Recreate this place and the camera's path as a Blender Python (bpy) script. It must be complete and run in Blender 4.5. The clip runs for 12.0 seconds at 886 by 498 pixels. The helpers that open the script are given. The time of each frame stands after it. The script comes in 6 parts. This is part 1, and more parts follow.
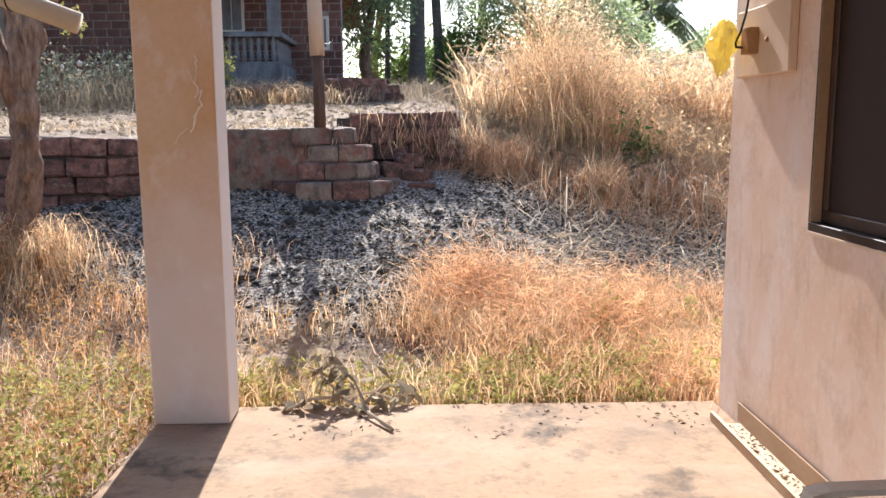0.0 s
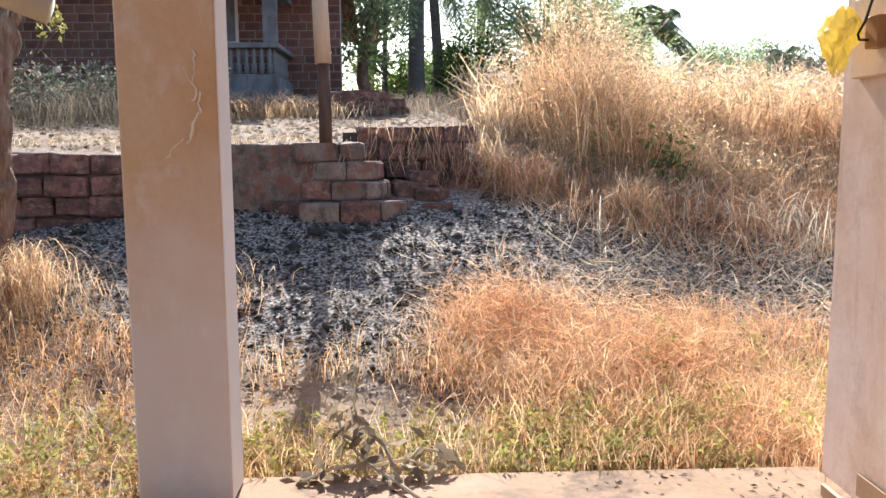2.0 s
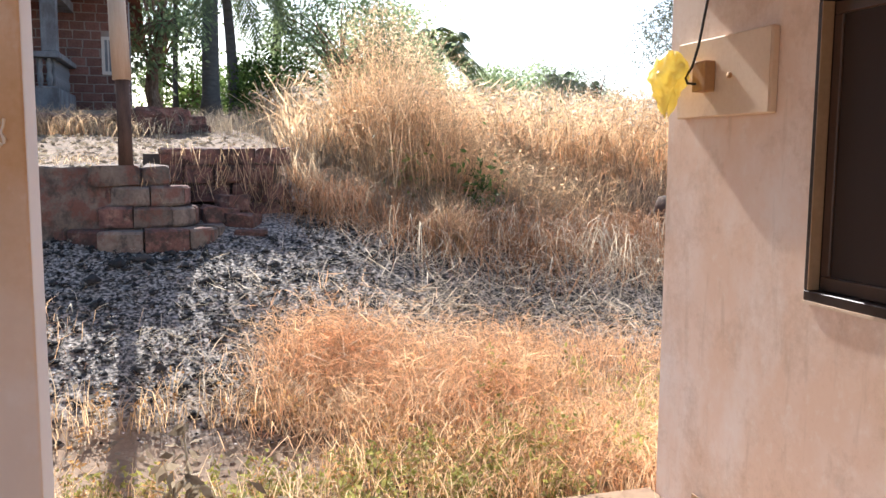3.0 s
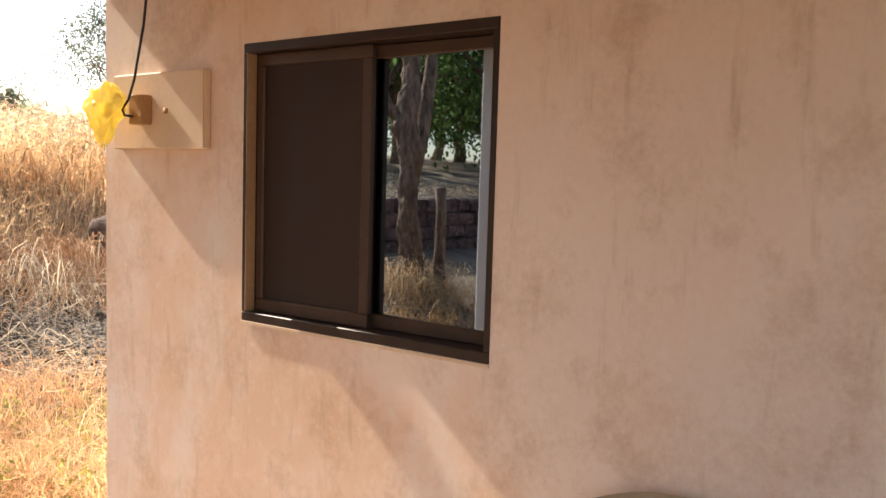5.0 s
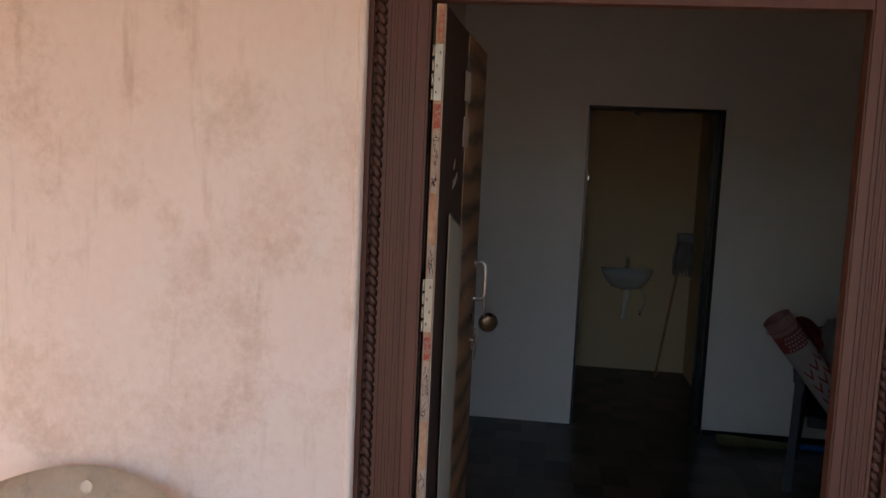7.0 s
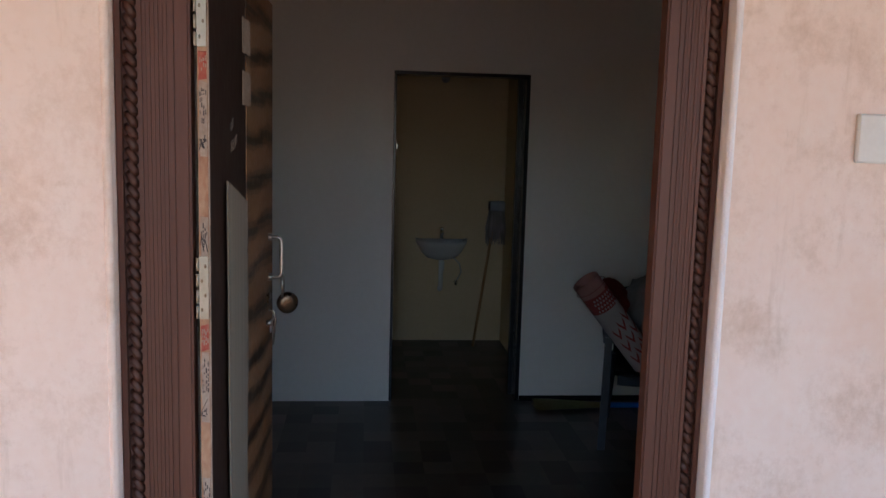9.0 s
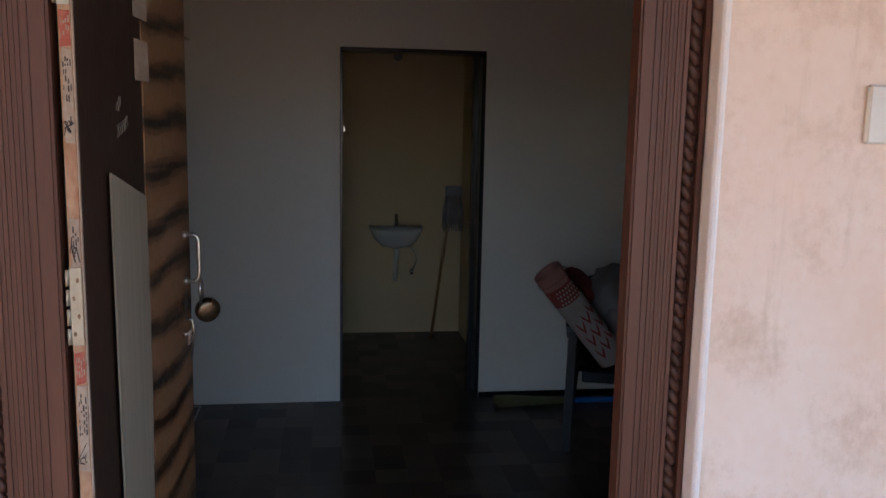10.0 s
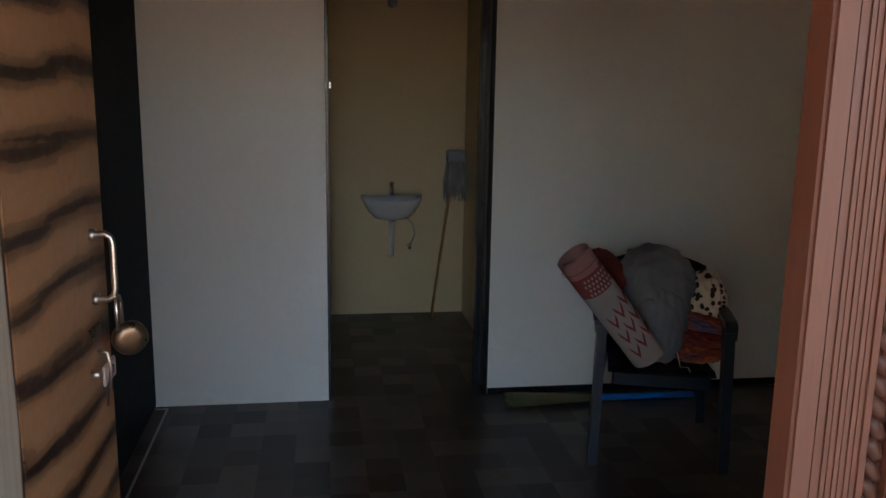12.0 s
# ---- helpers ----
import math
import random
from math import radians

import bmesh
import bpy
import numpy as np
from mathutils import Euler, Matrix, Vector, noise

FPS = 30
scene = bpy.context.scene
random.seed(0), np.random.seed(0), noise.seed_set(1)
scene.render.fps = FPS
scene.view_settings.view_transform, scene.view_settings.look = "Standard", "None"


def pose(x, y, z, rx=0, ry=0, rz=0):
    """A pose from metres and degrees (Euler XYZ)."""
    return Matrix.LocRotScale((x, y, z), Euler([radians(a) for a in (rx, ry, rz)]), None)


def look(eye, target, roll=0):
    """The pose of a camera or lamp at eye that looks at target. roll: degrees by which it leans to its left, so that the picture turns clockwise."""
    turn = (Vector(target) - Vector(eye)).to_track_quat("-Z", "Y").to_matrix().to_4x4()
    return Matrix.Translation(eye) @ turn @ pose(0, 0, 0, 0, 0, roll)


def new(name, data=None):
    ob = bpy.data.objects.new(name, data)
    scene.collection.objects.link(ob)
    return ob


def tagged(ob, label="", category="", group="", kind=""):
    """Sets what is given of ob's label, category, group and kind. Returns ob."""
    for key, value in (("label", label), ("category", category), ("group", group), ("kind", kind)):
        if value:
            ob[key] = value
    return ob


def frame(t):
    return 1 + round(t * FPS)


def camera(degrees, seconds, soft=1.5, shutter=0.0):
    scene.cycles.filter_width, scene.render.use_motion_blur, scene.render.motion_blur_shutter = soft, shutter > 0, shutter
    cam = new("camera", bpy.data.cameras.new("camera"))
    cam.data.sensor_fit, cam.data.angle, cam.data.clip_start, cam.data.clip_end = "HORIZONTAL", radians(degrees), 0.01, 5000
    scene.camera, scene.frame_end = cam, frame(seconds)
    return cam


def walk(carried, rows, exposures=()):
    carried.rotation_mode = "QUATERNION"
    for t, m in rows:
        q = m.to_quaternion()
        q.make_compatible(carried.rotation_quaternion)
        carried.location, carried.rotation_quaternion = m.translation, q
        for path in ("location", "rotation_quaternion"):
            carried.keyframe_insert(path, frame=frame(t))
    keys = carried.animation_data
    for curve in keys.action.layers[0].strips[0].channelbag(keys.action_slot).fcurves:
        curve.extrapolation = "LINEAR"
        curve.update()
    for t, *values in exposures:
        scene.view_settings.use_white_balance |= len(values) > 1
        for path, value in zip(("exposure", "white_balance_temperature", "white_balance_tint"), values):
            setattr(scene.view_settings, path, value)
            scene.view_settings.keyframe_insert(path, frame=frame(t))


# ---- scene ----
cam = camera(55.9, 12.0)
EXPOSURES = [(0.0, 1.15, 5830, 10), (2.7, 1.15, 5850, 10), (4.5, 1.18, 6450, 10), (5.5, 1.62, 7350, 10), (6.5, 1.92, 6750, 10), (7.5, 2.2, 5650, 10), (9.5, 2.45, 5750, 10), (10.5, 2.75, 5750, 10), (11.2, 3.3, 6050, 10), (12.0, 3.58, 6150, 10)]
PATH = [
    (0, (0.169, 0.696, 1.546), (0.216, 2.672, 1.243), -0.3),
    (0.5, (0.085, 0.912, 1.539), (0.138, 2.889, 1.241), -0.1),
    (1, (-0.056, 1.15, 1.543), (0.019, 3.128, 1.254), -0.2),
    (1.5, (-0.06, 1.339, 1.529), (0.014, 3.318, 1.249), -0.3),
    (2, (-0.071, 1.466, 1.513), (0.002, 3.447, 1.252), -0.3),
    (2.5, (-0.164, 1.614, 1.518), (0.053, 3.589, 1.282), 0.1),
    (2.7, (-0.203, 1.661, 1.543), (0.149, 3.616, 1.313), 0.2),
    (4.3, (-0.448, 1.609, 1.685), (0.858, 3.111, 1.488), 1.2),
    (5, (-0.369, 1.566, 1.646), (1.242, 2.741, 1.486), 1.7),
    (5.5, (-0.308, 1.453, 1.655), (1.463, 2.368, 1.489), 2.3),
    (6, (-0.237, 1.301, 1.665), (1.626, 2.005, 1.482), 1.9),
    (6.5, (-0.234, 1.235, 1.669), (1.703, 1.69, 1.466), 2.6),
    (7, (-0.21, 1.193, 1.664), (1.763, 1.433, 1.448), 2.6),
    (7.5, (-0.194, 1.147, 1.657), (1.792, 1.216, 1.429), 2.6),
    (7.7, (-0.187, 1.127, 1.653), (1.799, 1.145, 1.422), 2.4),
    (9.5, (0.175, 1.134, 1.62), (2.142, 0.896, 1.346), 1.3),
    (10, (0.341, 1.05, 1.622), (2.298, 0.771, 1.325), 1.1),
    (10.5, (0.49, 1.019, 1.609), (2.441, 0.725, 1.285), 1.0),
    (11, (0.695, 1.057, 1.602), (2.644, 0.773, 1.257), 0.9),
    (11.5, (0.838, 1.063, 1.593), (2.784, 0.788, 1.223), 0.8),
    (12, (1.014, 0.998, 1.604), (2.954, 0.708, 1.2125), 0.9),
]
walk(cam, [(t, look(eye, target, roll)) for t, eye, target, roll in PATH], EXPOSURES)

# ---- daylight: low winter sun ahead of the veranda, slightly to its left ----
SUN_TO = Vector((-0.058, 1.0, 0.81)).normalized()
world = bpy.data.worlds.new("sky")
scene.world = world
world.use_nodes = True
wn = world.node_tree
wn.nodes.clear()
sky = wn.nodes.new("ShaderNodeTexSky")
sky.sky_type = "NISHITA"
sky.sun_disc = False
sky.sun_elevation = math.asin(SUN_TO.z)
sky.sun_rotation = math.atan2(SUN_TO.x, SUN_TO.y)
sky.air_density, sky.dust_density, sky.ozone_density = 1.0, 1.6, 1.0
bg = wn.nodes.new("ShaderNodeBackground")
bg.inputs["Strength"].default_value = 0.125
wo = wn.nodes.new("ShaderNodeOutputWorld")
wn.links.new(sky.outputs[0], bg.inputs["Color"])
wn.links.new(bg.outputs[0], wo.inputs["Surface"])

sun_data = bpy.data.lights.new("sun", "SUN")
sun_data.energy, sun_data.angle, sun_data.color = 5.0, radians(0.5), (1.0, 0.93, 0.82)
sun = new("sun", sun_data)
sun.matrix_world = look(SUN_TO * 30, (0, 0, 0))


# ---- materials ----
def material(name, cols, rough=0.7, metal=0.0, scale=6.0, fine=60.0, bump=0.25, depth=0.01, stretch=(1, 1, 1),
             island=0.0, per_object=0.0, spec=0.4, translucent=0.0, contrast=(0.3, 0.7)):
    """Two scales of noise between the colours given, with bump; island / per_object: spread of brightness from piece to piece."""
    m = bpy.data.materials.new(name)
    m.use_nodes = True
    n, l = m.node_tree.nodes, m.node_tree.links
    b = n["Principled BSDF"]
    tc = n.new("ShaderNodeTexCoord")
    mp = n.new("ShaderNodeMapping")
    mp.inputs["Scale"].default_value = stretch
    l.new(tc.outputs["Object"], mp.inputs["Vector"])
    big, small = n.new("ShaderNodeTexNoise"), n.new("ShaderNodeTexNoise")
    big.inputs["Scale"].default_value, big.inputs["Detail"].default_value = scale, 5
    small.inputs["Scale"].default_value, small.inputs["Detail"].default_value = fine, 3
    for t in (big, small):
        l.new(mp.outputs[0], t.inputs["Vector"])
    mix = n.new("ShaderNodeMath")
    mix.operation = "MULTIPLY_ADD"
    mix.inputs[1].default_value = 0.35
    l.new(small.outputs["Fac"], mix.inputs[0])
    sc = n.new("ShaderNodeMath")
    sc.operation = "MULTIPLY"
    sc.inputs[1].default_value = 0.65
    l.new(big.outputs["Fac"], sc.inputs[0])
    l.new(sc.outputs[0], mix.inputs[2])
    val = mix.outputs[0]
    ramp = n.new("ShaderNodeValToRGB")
    e = ramp.color_ramp.elements
    while len(e) < len(cols):
        e.new(0.5)
    for i, c in enumerate(cols):
        e[i].position = contrast[0] + (contrast[1] - contrast[0]) * i / max(1, len(cols) - 1)
        e[i].color = (*c, 1)
    l.new(val, ramp.inputs["Fac"])
    colour = ramp.outputs["Color"]
    for amount, kind in ((island, "ShaderNodeNewGeometry"), (per_object, "ShaderNodeObjectInfo")):
        if not amount:
            continue
        g = n.new(kind)
        out = g.outputs["Random Per Island"] if kind == "ShaderNodeNewGeometry" else g.outputs["Random"]
        mr = n.new("ShaderNodeMapRange")
        mr.inputs["To Min"].default_value, mr.inputs["To Max"].default_value = 1 - amount, 1 + amount
        l.new(out, mr.inputs["Value"])
        hs = n.new("ShaderNodeHueSaturation")
        l.new(mr.outputs[0], hs.inputs["Value"])
        l.new(colour, hs.inputs["Color"])
        colour = hs.outputs["Color"]
    l.new(colour, b.inputs["Base Color"])
    b.inputs["Metallic"].default_value = metal
    b.inputs["Specular IOR Level"].default_value = spec
    rr = n.new("ShaderNodeMapRange")
    rr.inputs["To Min"].default_value, rr.inputs["To Max"].default_value = max(0.02, rough - 0.12), min(1, rough + 0.12)
    l.new(small.outputs["Fac"], rr.inputs["Value"])
    l.new(rr.outputs[0], b.inputs["Roughness"])
    if bump:
        bp = n.new("ShaderNodeBump")
        bp.inputs["Strength"].default_value, bp.inputs["Distance"].default_value = bump, depth
        l.new(val, bp.inputs["Height"])
        l.new(bp.outputs[0], b.inputs["Normal"])
    if translucent:
        tr = n.new("ShaderNodeBsdfTranslucent")
        ms = n.new("ShaderNodeMixShader")
        ms.inputs[0].default_value = translucent
        l.new(colour, tr.inputs["Color"])
        l.new(b.outputs[0], ms.inputs[1])
        l.new(tr.outputs[0], ms.inputs[2])
        l.new(ms.outputs[0], n["Material Output"].inputs["Surface"])
    return m


def layer_stain(m, colour, scale, stretch, low, high, strength=0.6, detail=6.0, shift=(0, 0, 0)):
    """Adds one stain layer with a shape of its own to a material's base colour."""
    n, l = m.node_tree.nodes, m.node_tree.links
    b = n["Principled BSDF"]
    tc = n.new("ShaderNodeTexCoord")
    mp = n.new("ShaderNodeMapping")
    mp.inputs["Scale"].default_value = stretch
    mp.inputs["Location"].default_value = shift
    l.new(tc.outputs["Object"], mp.inputs["Vector"])
    t = n.new("ShaderNodeTexNoise")
    t.inputs["Scale"].default_value, t.inputs["Detail"].default_value, t.inputs["Roughness"].default_value = scale, detail, 0.65
    l.new(mp.outputs[0], t.inputs["Vector"])
    r = n.new("ShaderNodeMapRange")
    r.inputs["From Min"].default_value, r.inputs["From Max"].default_value = low, high
    r.inputs["To Max"].default_value = strength
    l.new(t.outputs["Fac"], r.inputs["Value"])
    mx = n.new("ShaderNodeMix")
    mx.data_type = "RGBA"
    l.new(r.outputs[0], mx.inputs["Factor"])
    l.new(b.inputs["Base Color"].links[0].from_socket, mx.inputs["A"])
    mx.inputs["B"].default_value = (*colour, 1)
    l.new(mx.outputs["Result"], b.inputs["Base Color"])
    return m


M = {}
M["plaster"] = material("painted_plaster", [(0.80, 0.63, 0.53), (0.86, 0.73, 0.65)], 0.85, scale=1.2, fine=45, bump=0.12, depth=0.004)
layer_stain(M["plaster"], (0.70, 0.42, 0.24), 0.8, (1, 1, 0.9), 0.46, 0.62, 0.55)
layer_stain(M["plaster"], (0.84, 0.76, 0.70), 2.2, (1, 1, 0.45), 0.52, 0.70, 0.55)
layer_stain(M["plaster"], (0.38, 0.24, 0.13), 12.0, (1, 1, 0.14), 0.58, 0.78, 0.45)
layer_stain(M["plaster"], (0.86, 0.78, 0.70), 22.0, (1, 1, 0.8), 0.55, 0.72, 0.35, 8.0, (1.0, 7.0, 4.0))


def mildew(m, colour, patch_scale, speck_scale, threshold, strength, shift=(0, 0, 0)):
    """Gritty specks of mould gathered in irregular patches."""
    n, l = m.node_tree.nodes, m.node_tree.links
    b = n["Principled BSDF"]
    tc, mp = n.new("ShaderNodeTexCoord"), n.new("ShaderNodeMapping")
    mp.inputs["Location"].default_value = shift
    l.new(tc.outputs["Object"], mp.inputs["Vector"])
    big, fine = n.new("ShaderNodeTexNoise"), n.new("ShaderNodeTexNoise")
    big.inputs["Scale"].default_value, big.inputs["Detail"].default_value = patch_scale, 6
    fine.inputs["Scale"].default_value, fine.inputs["Detail"].default_value, fine.inputs["Roughness"].default_value = speck_scale, 9, 0.75
    for t in (big, fine):
        l.new(mp.outputs[0], t.inputs["Vector"])
    k = n.new("ShaderNodeMath")
    k.operation, k.inputs[1].default_value = "MULTIPLY_ADD", 0.55
    l.new(fine.outputs["Fac"], k.inputs[0])
    l.new(big.outputs["Fac"], k.inputs[2])
    r = n.new("ShaderNodeMapRange")
    r.inputs["From Min"].default_value, r.inputs["From Max"].default_value = threshold, threshold + 0.26
    r.inputs["To Max"].default_value = strength
    l.new(k.outputs[0], r.inputs["Value"])
    mx = n.new("ShaderNodeMix")
    mx.data_type = "RGBA"
    l.new(r.outputs[0], mx.inputs["Factor"])
    l.new(b.inputs["Base Color"].links[0].from_socket, mx.inputs["A"])
    mx.inputs["B"].default_value = (*colour, 1)
    l.new(mx.outputs["Result"], b.inputs["Base Color"])


mildew(M["plaster"], (0.44, 0.25, 0.12), 1.7, 42.0, 0.78, 0.42)
mildew(M["plaster"], (0.42, 0.25, 0.13), 5.0, 36.0, 0.82, 0.44, (3.0, 1.0, 5.0))
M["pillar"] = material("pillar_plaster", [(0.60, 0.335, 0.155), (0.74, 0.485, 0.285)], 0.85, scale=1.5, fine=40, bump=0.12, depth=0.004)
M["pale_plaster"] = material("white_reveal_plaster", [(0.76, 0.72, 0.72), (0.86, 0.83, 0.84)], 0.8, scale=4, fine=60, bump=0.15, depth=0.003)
# Paler copy of the pillar plaster, for the brighter light on its right face.
M["pillar_lit_side"] = material("lit_pillar_plaster", [(0.80, 0.75, 0.70), (0.86, 0.82, 0.78)], 0.85, scale=1.5, fine=40, bump=0.12, depth=0.004)
layer_stain(M["pillar"], (0.80, 0.60, 0.44), 1.6, (1, 1, 0.8), 0.50, 0.64, 0.35, 8.0, (0, 0, 0.3))
layer_stain(M["pillar"], (0.84, 0.72, 0.62), 5.0, (1, 1, 0.7), 0.54, 0.66, 0.5, 10.0, (2, 1, 0.3))
layer_stain(M["pillar"], (0.52, 0.34, 0.20), 3.0, (1, 1, 0.6), 0.55, 0.75, 0.35)


def pale_lit_foot(m, colour, low, high, strength):
    """Light on the pillar foot painted as a paler colour, with a ragged upper rim."""
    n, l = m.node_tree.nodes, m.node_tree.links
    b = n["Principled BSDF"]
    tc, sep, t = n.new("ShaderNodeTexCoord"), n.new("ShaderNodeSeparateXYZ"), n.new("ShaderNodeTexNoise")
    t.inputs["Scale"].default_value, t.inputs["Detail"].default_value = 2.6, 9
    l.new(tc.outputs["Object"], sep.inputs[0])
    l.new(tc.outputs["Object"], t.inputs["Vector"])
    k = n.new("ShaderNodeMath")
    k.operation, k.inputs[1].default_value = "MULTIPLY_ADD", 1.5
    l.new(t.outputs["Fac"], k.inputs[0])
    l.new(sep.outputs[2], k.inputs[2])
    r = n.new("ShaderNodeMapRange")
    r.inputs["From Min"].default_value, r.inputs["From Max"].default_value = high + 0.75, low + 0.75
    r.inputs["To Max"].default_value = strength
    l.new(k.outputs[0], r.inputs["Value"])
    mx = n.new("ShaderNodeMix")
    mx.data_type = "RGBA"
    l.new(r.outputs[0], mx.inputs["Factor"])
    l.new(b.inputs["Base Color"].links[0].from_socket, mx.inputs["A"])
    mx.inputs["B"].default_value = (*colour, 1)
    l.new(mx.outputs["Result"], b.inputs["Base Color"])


pale_lit_foot(M["pillar"], (0.78, 0.65, 0.57), 0.75, 1.45, 0.7)
M["crack"] = material("crack_filler", [(0.78, 0.62, 0.47), (0.86, 0.74, 0.62)], 0.9, scale=20, fine=120)
M["ceiling"] = material("ceiling_boards", [(0.26, 0.13, 0.06), (0.34, 0.18, 0.09)], 0.9, scale=2, fine=50, bump=0.1)
M["cement"] = material("cement_floor", [(0.25, 0.155, 0.092), (0.35, 0.225, 0.135), (0.40, 0.275, 0.18)], 0.88, scale=1.3, fine=35, bump=0.3, depth=0.006)
layer_stain(M["cement"], (0.14, 0.10, 0.07), 4.0, (1, 1, 1), 0.54, 0.66, 0.7, 12.0)
layer_stain(M["cement"], (0.22, 0.15, 0.10), 1.2, (1.5, 1, 1), 0.52, 0.64, 0.5, 10.0)
layer_stain(M["cement"], (0.16, 0.11, 0.075), 22.0, (1, 1, 1), 0.56, 0.68, 0.5, 9.0, (3, 1, 0))
layer_stain(M["cement"], (0.44, 0.33, 0.24), 1.1, (1, 2, 1), 0.50, 0.66, 0.5)
layer_stain(M["cement"], (0.06, 0.045, 0.035), 2.1, (1, 1, 1), 0.56, 0.66, 0.75, 12.0, (0.4, 2.2, 0))
M["room"] = material("room_paint", [(0.80, 0.775, 0.725), (0.86, 0.84, 0.80)], 0.75, scale=1.5, fine=40, bump=0.08, depth=0.003)
M["bath"] = material("bathroom_paint", [(0.62, 0.47, 0.27), (0.68, 0.54, 0.33)], 0.6, scale=1.5, fine=40, bump=0.06, depth=0.003)
M["tile"] = material("dark_floor_tile", [(0.036, 0.030, 0.028), (0.10, 0.078, 0.066)], 0.34, scale=3, fine=6, bump=0.0, per_object=0.75)
M["grout"] = material("dark_grout", [(0.02, 0.018, 0.017), (0.04, 0.036, 0.033)], 0.8, scale=9, fine=90)
M["white_line"] = material("white_cement_joint", [(0.5, 0.5, 0.48), (0.62, 0.62, 0.6)], 0.8, scale=30, fine=90)
M["granite"] = material("black_granite", [(0.008, 0.008, 0.010), (0.03, 0.03, 0.034)], 0.25, scale=60, fine=250, bump=0.02)
M["dark_door"] = material("near_black_door", [(0.003, 0.004, 0.007), (0.008, 0.010, 0.015)], 0.7, scale=3, fine=50, bump=0.05, spec=0.15)
M["channel"] = material("cream_dusty_metal", [(0.42, 0.31, 0.20), (0.58, 0.46, 0.33)], 0.75, scale=7, fine=60, bump=0.3, depth=0.004)
M["tan_metal"] = material("rusty_tan_metal", [(0.34, 0.20, 0.11), (0.48, 0.31, 0.18)], 0.7, scale=4, fine=50, bump=0.2)
M["alu"] = material("brown_aluminium", [(0.050, 0.026, 0.017), (0.085, 0.046, 0.030)], 0.42, scale=6, fine=80, bump=0.04, depth=0.001)
M["mesh"] = material("brown_screen", [(0.026, 0.013, 0.009), (0.038, 0.020, 0.014)], 0.7, scale=2.0, fine=400, bump=0.15, depth=0.001)
M["mirror"] = material("reflective_glass", [(0.26, 0.32, 0.39), (0.30, 0.36, 0.43)], 0.13, metal=1.0, scale=1.0, fine=4, bump=0.0)
M["mirror"].node_tree.nodes["Map Range"].inputs["To Min"].default_value = 0.008
M["mirror"].node_tree.nodes["Map Range"].inputs["To Max"].default_value = 0.02
M["wood_frame"] = material("red_brown_door_frame", [(0.075, 0.028, 0.018), (0.125, 0.052, 0.034)], 0.5, scale=3, fine=30, bump=0.15, depth=0.003, stretch=(6, 6, 0.5))
M["wood_dark"] = material("dark_brown_paint", [(0.022, 0.012, 0.009), (0.042, 0.022, 0.016)], 0.5, scale=3, fine=40, bump=0.1, depth=0.002, stretch=(4, 4, 0.6))
M["door_edge"] = material("bare_door_edge", [(0.26, 0.10, 0.05), (0.50, 0.36, 0.24)], 0.8, scale=9, fine=60, bump=0.3, depth=0.002)
M["paper"] = material("old_newsprint", [(0.26, 0.19, 0.145), (0.48, 0.40, 0.33)], 0.9, scale=14, fine=120, bump=0.2, depth=0.001)
M["ink"] = material("printing_ink", [(0.02, 0.02, 0.03), (0.09, 0.07, 0.065)], 0.85, scale=40, fine=200)
M["red_ink"] = material("red_print", [(0.30, 0.035, 0.028), (0.42, 0.16, 0.11)], 0.85, scale=40, fine=200)
M["chalk"] = material("faint_chalk", [(0.22, 0.20, 0.17), (0.34, 0.31, 0.27)], 0.9, scale=60, fine=200)
M["wood_rope"] = material("brown_rope_moulding", [(0.055, 0.022, 0.015), (0.095, 0.042, 0.028)], 0.5, scale=6, fine=60, bump=0.1, depth=0.002)
M["steel"] = material("worn_steel", [(0.42, 0.40, 0.36), (0.60, 0.57, 0.52)], 0.32, metal=1.0, scale=20, fine=120, bump=0.1, depth=0.001)
M["hinge"] = material("dull_hinge_steel", [(0.36, 0.33, 0.27), (0.50, 0.46, 0.38)], 0.45, metal=0.7, scale=25, fine=140, bump=0.15, depth=0.001)
M["bolt"] = material("primed_bolt_plate", [(0.50, 0.40, 0.36), (0.62, 0.52, 0.47)], 0.5, scale=25, fine=140, bump=0.1, depth=0.001)
M["bronze"] = material("dark_lock_body", [(0.12, 0.08, 0.05), (0.22, 0.16, 0.11)], 0.3, metal=0.9, scale=20, fine=30, bump=0.0)
M["laminate"] = material("pale_laminate", [(0.22, 0.19, 0.15), (0.30, 0.265, 0.215)], 0.7, scale=2, fine=20, bump=0.4, depth=0.004, stretch=(30, 30, 0.6))
M["ceramic"] = material("white_ceramic", [(0.66, 0.66, 0.66), (0.72, 0.72, 0.72)], 0.14, scale=3, fine=60, bump=0.0)
M["chrome"] = material("chrome", [(0.62, 0.62, 0.62), (0.75, 0.75, 0.75)], 0.15, metal=1.0, scale=20, fine=90, bump=0.0)
M["grey_plastic"] = material("grey_plastic", [(0.22, 0.23, 0.25), (0.30, 0.31, 0.33)], 0.5, scale=10, fine=90, bump=0.05)
M["white_plastic"] = material("white_plastic", [(0.66, 0.65, 0.60), (0.74, 0.73, 0.69)], 0.45, scale=10, fine=90, bump=0.03)
M["navy"] = material("navy_plastic", [(0.007, 0.011, 0.019), (0.014, 0.020, 0.034)], 0.38, scale=8, fine=150, bump=0.05, depth=0.001)
M["beige_chair"] = material("beige_plastic", [(0.60, 0.50, 0.38), (0.72, 0.63, 0.51)], 0.5, scale=6, fine=80, bump=0.1, depth=0.002)
